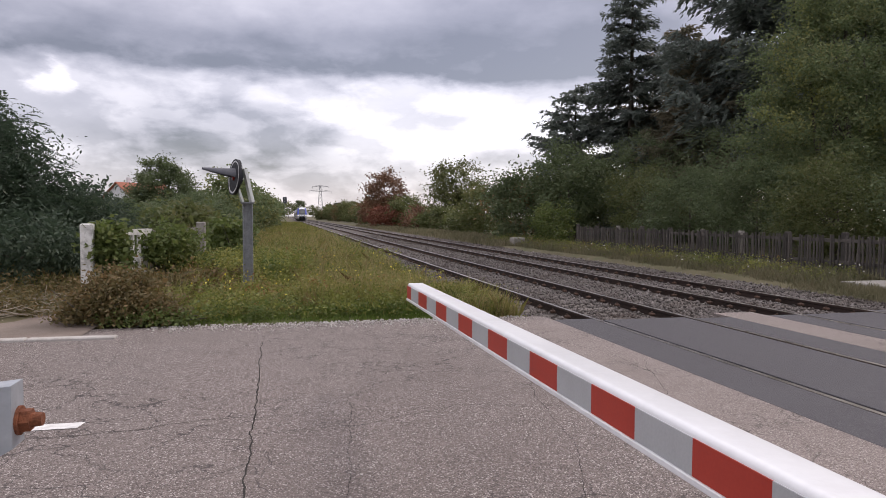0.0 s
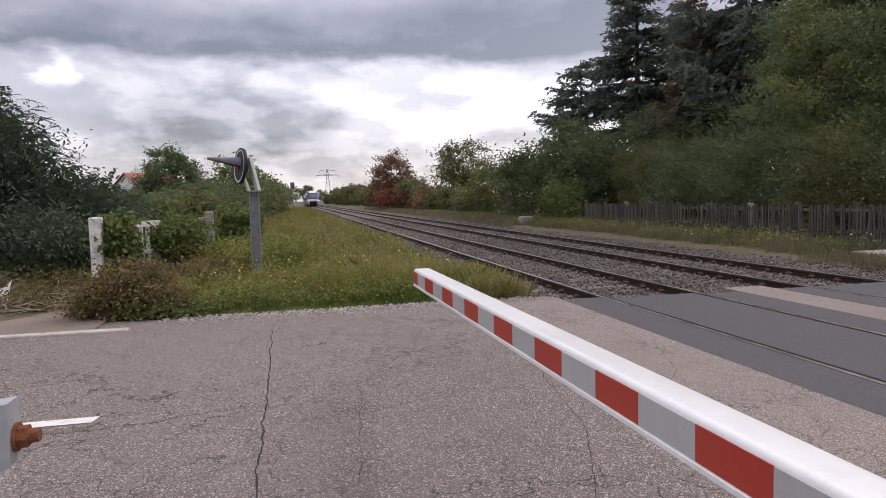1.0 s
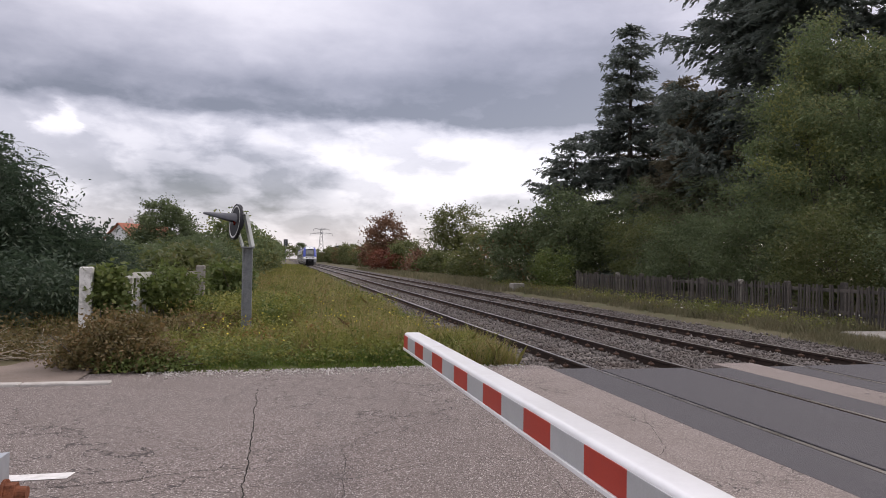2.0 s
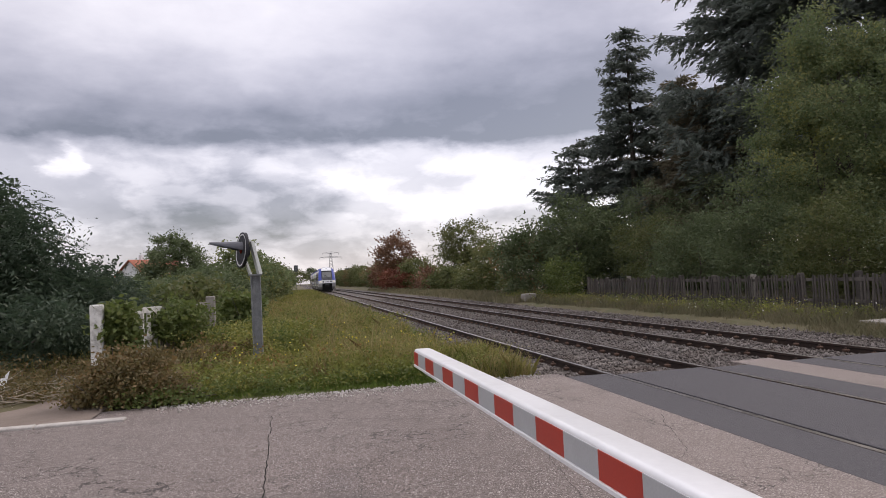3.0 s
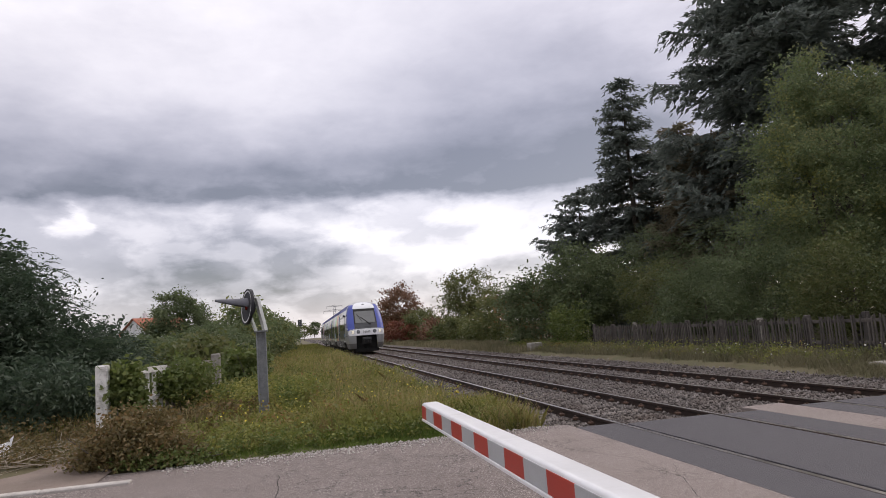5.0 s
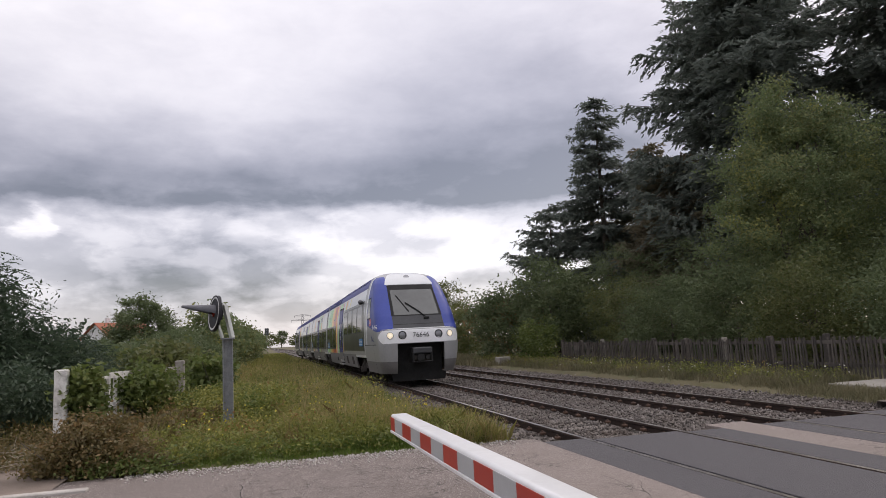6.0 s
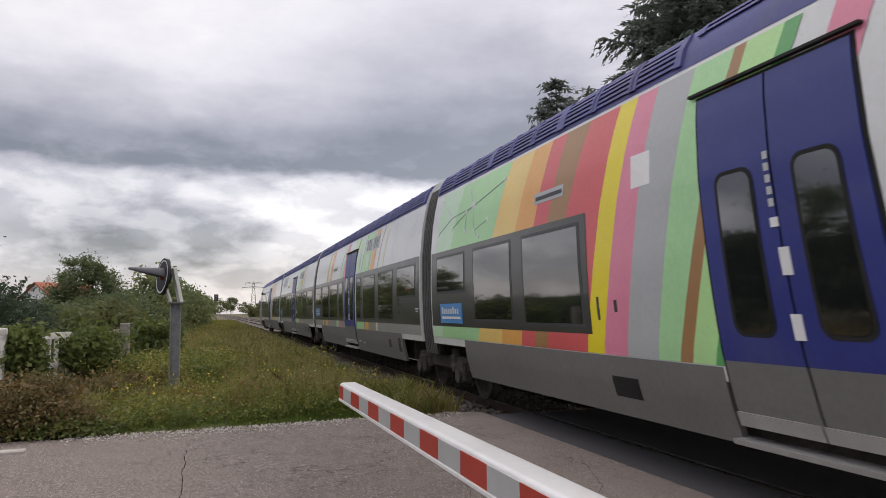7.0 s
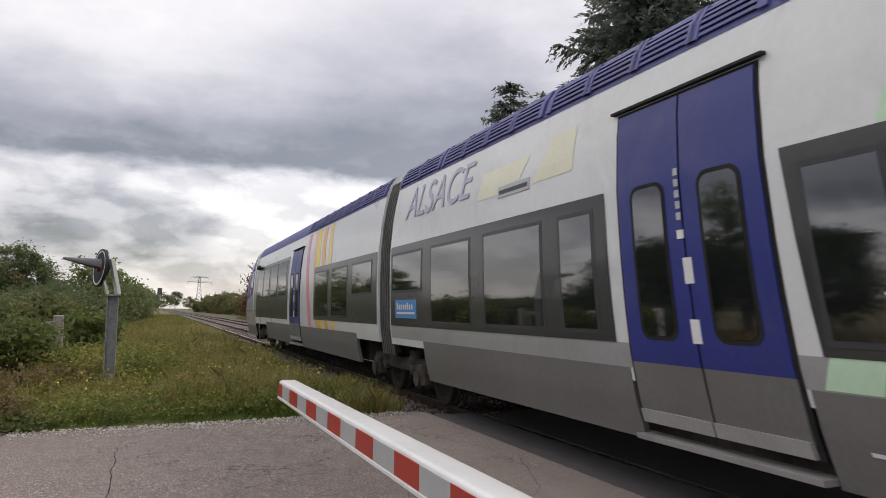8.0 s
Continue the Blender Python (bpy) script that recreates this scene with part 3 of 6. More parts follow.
# driveway and its kerb
g = Geo()
g.grid([[(x, y, 0.012 + 0.03 * noise.noise((x, y, 3.0)) * (y > 9.0)) for x in np.arange(-13, -6.9, 0.5)] for y in (8.45, 9.3, 10.0, 10.6, 11.2)])
tagged(link("driveway", g, M["drive"], smooth=True), "brown earth driveway at the road's edge", "driveway", kind="structure")
g = Geo()
for k in range(7):
    x = -6.55 - k * 1.0
    g.box(x - 0.985, x, 8.28 + 0.02 * math.sin(k * 2.3), 8.43 + 0.02 * math.sin(k * 2.3), -0.1, 0.035, 0.012)
tagged(link("kerb", g, M["kerb"]), "low pale concrete kerb along the driveway", "kerb", kind="structure")
# kerb slab across the tracks
g = Geo()
g.box(7.9, 12.5, 11.1, 12.4, -0.1, 0.09, 0.02)
tagged(link("concrete_slab", g, M["grey_concrete"]), "low grey concrete slab beside the far track", "slab", kind="structure")

# ballast bed
Y0, Y1 = 8.55, 900.0
g = Geo()
prof = [(-1.75, -0.26), (-1.1, -0.2), (-0.7, -0.15), (2.46, -0.14), (3.0, -0.14), (5.7, -0.15), (6.4, -0.16), (7.2, -0.1)]
g.grid([[(x, y, z + (0.03 * noise.noise((x * 3, y * 3, 1.0)) if y < 120 else 0)) for x, z in prof] for y in steps((Y0, 40, 0.5), (40, 120, 4), (120, Y1, 65))])
tagged(link("ballast_bed", g, M["gravel_bed"], smooth=True), "brown-grey ballast bed under two tracks", "ballast", kind="structure")
g = Geo()
g.grid([[(x, y, z - 0.02) for x, z in prof] for y in (-600, -100, -30, -5.95)])
tagged(link("ballast_bed", g, M["gravel_bed"]), "brown-grey ballast bed under two tracks", "ballast", kind="structure")

rail_prof = [(-0.075, -0.172), (0.075, -0.172), (0.075, -0.16), (0.012, -0.135), (0.010, -0.05), (0.035, -0.036), (0.036, -0.008), (0.028, 0.0), (-0.028, 0.0), (-0.036, -0.008), (-0.035, -0.036), (-0.010, -0.05), (-0.012, -0.135), (-0.075, -0.16)]
for x in (R1, R2, R3, R4):
    g = Geo()
    rows = [[(x + px, y, pz + 0.001) for px, pz in rail_prof] for y in (-500, -60, Y0, 40, 150, Y1)]
    g.grid(rows, 0, True)
    wide = len(rail_prof)
    g.m = [1 if i % wide == 7 else 0 for i in range(len(g.f))]
    tagged(link("rail", g, [M["rail"], M["rail_top"]]), "rusty steel rail with a worn bright head", "rail", "rails", "structure")

# loose ballast stones, thick near the crossing
rng = np.random.default_rng(5)
octa = np.array([(1, 0, 0), (0, 1, 0), (-1, 0, 0), (0, -1, 0), (0, 0, 1), (0, 0, -1)], float)
tri = [(0, 1, 4), (1, 2, 4), (2, 3, 4), (3, 0, 4), (1, 0, 5), (2, 1, 5), (3, 2, 5), (0, 3, 5)]


def stones(name, count, y0, y1, size, label, lo=-1.75, hi=7.1, power=1.0):
    y = y0 + (y1 - y0) * rng.uniform(0, 1, count) ** power
    x = rng.uniform(lo, hi, count)
    z = np.interp(x, [p[0] for p in prof], [p[1] for p in prof]) + rng.uniform(-0.005, 0.03, count)
    keep = np.ones(count, bool)
    for r in (R1, R2, R3, R4):
        keep &= np.abs(x - r) > 0.07
    c = np.stack([x, y, z], 1)[keep]
    m = len(c)
    s = size * rng.uniform(0.5, 1.3, (m, 1, 1)) * rng.uniform(0.6, 1.2, (m, 1, 3)) * rng.uniform(0.75, 1.25, (m, 6, 1))
    a = rng.uniform(0, 6.28, m)
    rot = np.zeros((m, 3, 3))
    rot[:, 0, 0], rot[:, 0, 1], rot[:, 1, 0], rot[:, 1, 1], rot[:, 2, 2] = np.cos(a), -np.sin(a), np.sin(a), np.cos(a), 1
    rot[:, 0, 2] = rng.normal(0, 0.4, m)
    v = np.einsum("mij,mkj->mki", rot, octa[None] * s) + c[:, None]
    f = (np.array(tri)[None] + 6 * np.arange(m)[:, None, None]).reshape(-1, 3)
    me = bpy.data.meshes.new(name)
    me.vertices.add(6 * m)
    me.vertices.foreach_set("co", v.astype(np.float32).ravel())
    me.loops.add(3 * len(f))
    me.loops.foreach_set("vertex_index", f.astype(np.int32).ravel())
    me.polygons.add(len(f))
    me.polygons.foreach_set("loop_start", np.arange(0, 3 * len(f), 3, dtype=np.int32))
    me.polygons.foreach_set("loop_total", np.full(len(f), 3, dtype=np.int32))
    me.materials.append(M["stone"])
    me.update(calc_edges=True)
    return tagged(new(name, me), label, "ballast", kind="stuff")


stones("ballast_stones", 21000, 8.6, 24, 0.034, "loose brown-grey ballast stones between the rails", power=1.3)
stones("ballast_stones", 7500, 24, 60, 0.05, "loose brown-grey ballast stones between the rails", power=1.3)
# chippings thrown along the road's edge
g_rng = np.random.default_rng(8)
rng = g_rng
m = 1100
c = np.stack([rng.uniform(-6.3, -1.0, m), ROAD_FAR - np.abs(rng.normal(0, 0.24, m)) + 0.08, np.full(m, 0.006)], 1)
v = (octa[None] * rng.uniform(0.006, 0.022, (m, 1, 1)) * rng.uniform(0.6, 1.2, (m, 6, 1)) + c[:, None]).reshape(-1, 3)
g = Geo()
g.v = v.tolist()
g.f = [tuple(6 * k + i for i in t) for k in range(m) for t in tri]
tagged(link("road_chippings", g, M["kerb"]), "pale loose chippings along the road's edge", "gravel", kind="stuff")

# ---- sleepers, one shared mesh ----
sleeper_geo = Geo()
sleeper_geo.box(-1.28, 1.28, -0.125, 0.125, -0.34, -0.138, 0.015)
sleeper_mesh = link("sleeper", sleeper_geo, M["sleeper"])
clip_geo = Geo()
for r in (-0.7535, 0.7535):
    for s in (-1, 1):
        clip_geo.box(r + s * 0.115 - 0.04, r + s * 0.115 + 0.04, -0.05, 0.05, -0.1, -0.055, 0.01)
        clip_geo.tube((r + s * 0.115, 0, -0.06), (r + s * 0.115, 0, -0.03), 0.018, sides=6)
clip_mesh = link("rail_clip", clip_geo, M["clip"])
beds = [o for o in scene.objects if o.name.startswith("ballast_bed")]
first = True
for cx in (0.7535, 4.1735):
    for k in range(120):
        y = 8.85 + k * 0.6
        ob = sleeper_mesh if first else new("sleeper", sleeper_mesh.data)
        ob.matrix_basis = pose(cx + 0.02 * math.sin(k * 1.7), y, 0.004 * math.sin(k * 2.9), 0, 0, 0.6 * math.sin(k * 3.1))
        ob.parent = beds[0]
        cl = clip_mesh if first else new("rail_clip", clip_mesh.data)
        cl.matrix_basis = pose(cx, y, 0)
        cl.parent = beds[0]
        first = False


# ---- the railcar: local y runs back from its nose, z from the rail heads ----
PROFILE = [(0.45, 1.34), (0.8, 1.42), (1.2, 1.465), (1.6, 1.475), (2.0, 1.475), (2.6, 1.455), (3.1, 1.40), (3.4, 1.345), (3.72, 1.27), (3.9, 1.20), (4.08, 1.07), (4.2, 0.82), (4.27, 0.5), (4.3, 0.0)]
PZ, PW = [p[0] for p in PROFILE], [p[1] for p in PROFILE]
GANG = (21.8, 37.2, 52.6)
TOTAL = 74.4
CAB = 4.2


def half_width(z):
    return float(np.interp(z, PZ, PW))


def levels(z0, z1, step=0.16):
    m = max(1, int(math.ceil((z1 - z0) / step)))
    return sorted({round(z0 + (z1 - z0) * k / m, 4) for k in range(m + 1)} | {z for z in PZ if z0 < z < z1})


def skin(g, y_a, y_b, z0, z1, off=0.004, side=-1, slot=0, thick=0.0):
    """A panel on the flank between y_a and y_b, each a number or a pair for its foot and its top."""
    pa = y_a if isinstance(y_a, tuple) else (y_a, y_a)
    pb = y_b if isinstance(y_b, tuple) else (y_b, y_b)
    rows = []
    for z in levels(z0, z1):
        s = (z - z0) / (z1 - z0)
        x = side * (half_width(z) + off)
        ends = (pa[0] + (pa[1] - pa[0]) * s, pb[0] + (pb[1] - pb[0]) * s)
        row = [(x, ends[0], z), (x, ends[1], z)]
        if thick:
            back = side * (half_width(z) + off - thick)
            row = [(back, ends[0], z)] + row + [(back, ends[1], z)]
        rows.append(row if side < 0 else row[::-1])
    g.grid(rows, slot)
    if thick:
        g.face(rows[0][::-1], slot)
        g.face(rows[-1], slot)


def round_panel(name, parent, mat, y_a, y_b, z0, z1, off, radius, side=-1, label=""):
    """A panel on the flank with rounded corners."""
    g = Geo()
    rows = []
    zs = sorted(set(levels(z0, z1)) | {z0 + radius * (1 - math.cos(radians(15 * k))) for k in range(1, 7)} | {z1 - radius * (1 - math.cos(radians(15 * k))) for k in range(1, 7)})
    for z in zs:
        d = min(z - z0, z1 - z)
        ins = 0.0 if d >= radius else radius - math.sqrt(max(0.0, radius ** 2 - (radius - d) ** 2))
        x = side * (half_width(z) + off)
        row = [(x, y_a + ins, z), (x, y_b - ins, z)]
        rows.append(row if side < 0 else row[::-1])
    g.grid(rows)
    return part(name, g, mat, parent, label, smooth=True)


def panel(name, parent, mat, y_a, y_b, z0, z1, off=0.004, side=-1, thick=0.0, label=""):
    g = Geo()
    skin(g, y_a, y_b, z0, z1, off, side, 0, thick)
    return part(name, g, mat, parent, label, smooth=True)


def hull(name, parent, y0, y1, label):
    """The closed shell of a coach."""
    g = Geo()
    half = [(half_width(z), z) for z in levels(0.95, 4.08) + [4.14, 4.2, 4.27, 4.3]]
    ring = [(-w, z) for w, z in half] + [(w, z) for w, z in half[::-1]]
    g.grid([[(x, y, z) for x, z in ring] for y in (y0, y1)], 0, True)
    g.face([(x, y0, z) for x, z in ring])
    g.face([(x, y1, z) for x, z in ring[::-1]])
    return part(name, g, M["t_white"], parent, label, smooth=True)


def skirts(coach, spans):
    for a, b in spans:
        for side in (-1, 1):
            panel("skirt", coach, M["t_grey"], a, b, 0.47, 1.06, 0.006, side, 0.06)
    g = Geo()
    a, b = spans[0][0], spans[-1][1]
    g.box(-1.15, 1.15, a, b, 0.5, 0.96)
    part("underframe", g, M["t_under"], coach, "dark grimy underframe")


def window(coach, a, b, z0=1.36, z1=2.5, side=-1, light=0.0):
    """A framed pane; light: the height of a tilting upper light, 0 for none."""
    t = 0.045
    frame_ob = panel("window", coach, M["t_nosepanel"], a, b, z0, z1, 0.012, side, 0.01)
    if light:
        panel("pane", frame_ob, M["glass"], a + t, b - t, z0 + t, z1 - light - 0.02, 0.0155, side, label="dark tinted window pane")
        panel("tilting_pane", frame_ob, M["glass"], a + t, b - t, z1 - light + 0.02, z1 - t, 0.0155, side, label="dark tilting upper pane")
    else:
        panel("pane", frame_ob, M["glass"], a + t, b - t, z0 + t, z1 - t, 0.0155, side, label="dark tinted window pane")


def band(coach, a, b, side=-1):
    panel("window_band", coach, M["t_dark"], a, b, 1.27, 2.62, 0.009, side, label="charcoal band round the windows")


def door(coach, a, b, side=-1):
    """Two plug-door leaves with tall panes, a gutter above and a step below."""
    mid = (a + b) / 2
    panel("door_frame", coach, M["t_black"], a - 0.035, b + 0.035, 0.62, 3.32, 0.008, side, 0.02)
    g = Geo()
    skin(g, a - 0.1, b + 0.1, 3.335, 3.36, 0.05, side, 0, 0.05)
    part("door_gutter", g, M["t_black"], coach, "black rain gutter over the doors")
    for ya, yb in ((a, mid - 0.012), (mid + 0.012, b)):
        g = Geo()
        skin(g, ya, yb, 1.12, 3.29, 0.022, side, 0, 0.02)
        skin(g, ya, yb, 0.72, 1.12, 0.022, side, 1, 0.02)
        leaf_ob = link("door_leaf", g, [M["t_navy"], M["t_grey"]], coach, smooth=True)
        tagged(leaf_ob, "deep blue sliding door leaf with a grey foot")
        ins = 0.17
        round_panel("door_pane_rim", leaf_ob, M["t_black"], ya + ins, yb - ins, 1.31, 2.60, 0.026, 0.11, side)
        round_panel("door_pane", leaf_ob, M["glass"], ya + ins + 0.035, yb - ins - 0.035, 1.345, 2.565, 0.030, 0.085, side)
    panel("door_button_plate", coach, M["t_facewhite"], mid - 0.05, mid + 0.04, 1.30, 1.48, 0.030, side, 0.01, "white door button plate")
    panel("door_button_plate", coach, M["t_facewhite"], mid - 0.055, mid + 0.035, 1.75, 1.95, 0.030, side, 0.01, "white door button plate")
    panel("door_sticker", coach, M["t_facewhite"], mid + 0.0, mid + 0.07, 2.10, 2.17, 0.030, side, 0.01)
    for k in range(5):
        panel("door_sticker", coach, M["s_grey"], mid + 0.01, mid + 0.06, 2.25 + 0.09 * k, 2.31 + 0.09 * k, 0.029, side)
    for ya, yb in ((a + 0.01, mid - 0.01), (mid + 0.01, b - 0.01)):
        g = Geo()
        skin(g, ya, yb, 0.63, 0.735, 0.05, side, 0, 0.06)
        part("door_step", g, M["step"], coach, "scuffed aluminium door step")
    g = Geo()
    skin(g, a - 0.05, b + 0.05, 0.49, 0.53, 0.12, side, 0, 0.2)
    part("lower_step", g, M["step"], coach, "thin folding step")


def louvre(coach, a, b, side=-1, foot=3.742, slats=5):
    """A roof-side panel of slats."""
    # flat black sheet: the shade between the slats is put in as colour
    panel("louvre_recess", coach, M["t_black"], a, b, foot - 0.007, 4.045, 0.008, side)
    g = Geo()
    for k in range(slats):
        z = foot + 0.061 * k
        skin(g, a, b, z, z + 0.032, 0.03, side, 0, 0.02)
    part("louvre", g, M["t_roof_blue"], coach, "blue louvred roof panel", smooth=True)
    for y in (a, b):
        panel("louvre_post", coach, M["t_roof_blue"], y - 0.05, y + 0.05, foot - 0.017, 4.06, 0.036, side, 0.03)


def roof_side(coach, a, b, spans, side=-1):
    panel("roof_shroud", coach, M["t_roof_blue"], a, b, 3.68, 4.1, 0.004, side, label="dusty blue roof edge")
    for y0, y1 in spans:
        m = max(1, round((y1 - y0) / 0.76))
        for k in range(m):
            louvre(coach, y0 + (y1 - y0) * k / m + 0.02, y0 + (y1 - y0) * (k + 1) / m - 0.02, side)


def stripe(coach, key, foot, top, z0=1.07, z1=3.64, off=0.005):
    """A slanted vinyl stripe: foot and top are the spans at its two ends."""
    panel("vinyl_stripe", coach, M[key], (foot[0], top[0]), (foot[1], top[1]), z0, z1, off)


def letters(name, coach, text, size, y, z, mat, yaw, off, x, label, tilt=90.0, shear=0.0, squeeze=1.0):
    """Raised lettering out of the built-in font."""
    data = bpy.data.curves.new(name, "FONT")
    data.body, data.size, data.extrude, data.align_x, data.shear = text, size, 0.002, "CENTER", shear
    holder = bpy.data.objects.new(name, data)
    me = bpy.data.meshes.new_from_object(holder)
    bpy.data.objects.remove(holder)
    me.transform(Matrix.Diagonal((squeeze, 1, 1, 1)))
    me.materials.clear()
    me.materials.append(mat)
    ob = new(name, me)
    ob.parent = coach
    ob.matrix_basis = pose(x, y, z, tilt, 0, yaw)
    return tagged(ob, label)


def cycle_sign(coach, y, z, r=0.078):
    """A white bicycle on the window: two wheels, frame and saddle."""
    x = -(half_width(z) + 0.0125)
    for dy in (0.0, -0.25):
        g = Geo()
        g.grid([[(x, y + dy + q * math.cos(radians(20 * k)), z + q * math.sin(radians(20 * k))) for k in range(18)] for q in (r, r * 0.76)], 0, True)
        part("wheel_sign", g, M["t_facewhite"], coach, "white bicycle sign on the window")
    g = Geo()
    spots = [(0.0, 0.0), (-0.045, 0.085), (-0.19, 0.085), (-0.25, 0.0), (-0.11, -0.01), (-0.045, 0.085)]
    for (a, b), (c, d) in zip(spots, spots[1:]):
        g.tube((x, y + a, z + b), (x, y + c, z + d), 0.008, sides=5)
    g.tube((x, y, z), (x, y - 0.11, z - 0.01), 0.008, sides=5)
    g.tube((x, y - 0.005, z + 0.105), (x, y - 0.07, z + 0.105), 0.011, sides=5)
    part("frame_sign", g, M["t_facewhite"], coach)


def logo(coach, y, z, w=1.0, h=0.3):
    """The blue and white plate under the end window."""
    panel("logo_plate", coach, M["s_logo"], y - w / 2, y + w / 2, z - h / 2, z + h / 2, 0.018, -1, 0.01, "blue and white plate")
    for k in range(8):
        ya = y + w * (0.40 - 0.1 * k)
        panel("logo_bar", coach, M["t_facewhite"], ya - 0.065 * w, ya, z - 0.03 * h, z + (0.34 if k in (0, 5) else 0.24) * h, 0.022)
    panel("logo_bar", coach, M["t_facewhite"], y - 0.44 * w, y + 0.42 * w, z - 0.28 * h, z - 0.16 * h, 0.022)


def bogie(train, y):
    g = Geo()
    for s in (-1, 1):
        g.box(s * 1.08 - 0.09, s * 1.08 + 0.09, y - 1.5, y + 1.5, 0.48, 0.72, 0.03)
        for w in (-1.15, 1.15):
            g.box(s * 1.15 - 0.1, s * 1.15 + 0.1, y + w - 0.17, y + w + 0.17, 0.3, 0.66, 0.04)
            g.tube((s * 1.06, y + w, 0.42), (s * 1.3, y + w, 0.42), 0.12, sides=12)
            g.lathe((s * 1.14, y + w * 0.62, 0.45), (s * 1.14, y + w * 0.62, 0.85), [(0, 0.09), (0.2, 0.11), (0.4, 0.09), (0.6, 0.11), (0.8, 0.09), (1, 0.1)], 10)
    g.box(-1.0, 1.0, y - 0.3, y + 0.3, 0.45, 0.9, 0.04)
    frame_ob = part("bogie", g, M["t_under"], train, "dark grimy bogie with coil springs")
    for w in (-1.15, 1.15):
        for s in (-1, 1):
            g = Geo()
            g.lathe((s * 0.68, y + w, 0.42), (s * 0.82, y + w, 0.42), [(0, 0.0), (0, 0.45), (0.25, 0.45), (0.3, 0.42), (1.0, 0.42), (1.0, 0.34), (0.8, 0.3), (0.8, 0.12), (1.0, 0.1), (1.0, 0.0)], 24)
            part("wheel", g, M["t_under"], frame_ob, smooth=True)


def bellows(train, y):
    """Ribbed rubber between two coaches: dark folds with worn pale ridges, held by a dark frame."""
    g = Geo()
    zs = levels(0.75, 3.9)
    rows = []
    for k in range(29):
        o = (-0.09, -0.045, -0.03, -0.045)[k % 4]
        ring = [(-(half_width(z) + o), z) for z in zs] + [(half_width(z) + o, z) for z in zs[::-1]]
        rows.append([(x, y - 0.36 + 0.72 * k / 28, z) for x, z in ring])
    g.grid(rows, 0, True)
    wide = len(rows[0])
    g.m = [1 if (i // wide) % 4 in (1, 2) else 0 for i in range(len(g.f))]
    ob = link("gangway_bellows", g, [M["t_black"], M["t_rib"]], train)
    tagged(ob, "ribbed black gangway bellows with worn grey ridges")


# nose: how far back the surface lies at each height, on the middle line
NOSE_Z = [0.40, 0.6, 1.0, 1.45, 1.6, 1.95, 2.1, 2.43, 3.0, 3.5, 3.75, 3.95, 4.1, 4.22, 4.3]
NOSE_Y = [0.78, 0.66, 0.57, 0.53, 0.55, 0.63, 0.77, 1.0, 1.51, 1.96, 2.22, 2.52, 2.88, 3.4, 4.05]


def nose_point(s, z, off=0.0):
    """s: 0 on the middle line, 1 at the cab's back edge."""
    front, w = float(np.interp(z, NOSE_Z, NOSE_Y)), half_width(z) - 0.02 * max(0.0, 1.2 - z)
    reach = min(0.72, max(0.15, CAB - front - 0.05))
    p = 2 / 3.1
    if s < 0.8:
        th = radians(90 * s / 0.8)
        x, y = w * math.sin(th) ** p, front + reach * (1 - math.cos(th) ** p)
    else:
        x, y = w, front + reach + (CAB - front - reach) * (s - 0.8) / 0.2
    if off:
        a, b = nose_xy(max(0.0, s - 0.01), z), nose_xy(min(1.0, s + 0.01), z)
        tx, ty = b[0] - a[0], b[1] - a[1]
        m = math.hypot(tx, ty) or 1.0
        x, y = x + off * ty / m, y - off * tx / m
    return x, y


def nose_xy(s, z):
    return nose_point(s, z)


def s_at(z, x=None, y=None):
    """The s at which the nose's outline at z reaches x or y."""
    lo, hi = 0.0, 1.0
    for _ in range(30):
        m = (lo + hi) / 2
        px, py = nose_point(m, z)
        if (x is not None and px < x) or (y is not None and py < y):
            lo = m
        else:
            hi = m
    return (lo + hi) / 2


def nose_patch(name, cab, mat, z0, z1, s0, s1, off=0.0, flip=False, both=True, cols=18, label="", step=0.07):
    """A patch of the nose between two outlines s0(z) and s1(z), on both flanks or across the middle."""
    m = max(2, int((z1 - z0) / step))
    zs = [z0 + (z1 - z0) * k / m for k in range(m + 1)]
    obs = []
    sides = (1, -1) if both else (0,)
    for side in sides:
        g, rows = Geo(), []
        for z in zs:
            a, b = s0(z), s1(z)
            if side:
                row = []
                for k in range(cols + 1):
                    x, y = nose_point(a + (b - a) * k / cols, z, off)
                    row.append((side * x, y, z))
            else:
                row = []
                for k in range(-cols, cols + 1):
                    x, y = nose_point(b * abs(k) / cols, z, off)
                    row.append((math.copysign(x, k), y, z))
            rows.append(row if side >= 0 else row[::-1])
        g.grid(rows)
        obs.append(part(name, g, mat, cab, label, smooth=True))
    return obs


def lamp(cab, x, z, r, lit, label):
    s = s_at(z, x=abs(x))
    px, py = nose_point(s, z, 0.02)
    qa, qb = nose_point(s - 0.02, z), nose_point(s + 0.02, z)
    out = Vector((math.copysign(qb[1] - qa[1], x), -(qb[0] - qa[0]), 0.0)).normalized()
    px = math.copysign(px, x)
    c = Vector((px, py, z))
    g = Geo()
    g.lathe(c - out * 0.03, c + out * 0.03, [(0, r * 1.1), (0.75, r * 1.22), (1.0, r * 1.15), (1.0, r), (0.3, r * 0.9)], 22)
    rim = part("lamp_rim", g, M["zinc"] if lit else M["t_black"], cab, "round lamp rim", smooth=True)
    g = Geo()
    g.lathe(c - out * 0.03, c + out * 0.03, [(0.6, r * 0.97), (0.75, r * 0.8), (0.85, r * 0.4), (0.88, 0.0)], 22)
    part("lamp_lens", g, M["headlight"] if lit else M["lens"], rim, label, smooth=True)


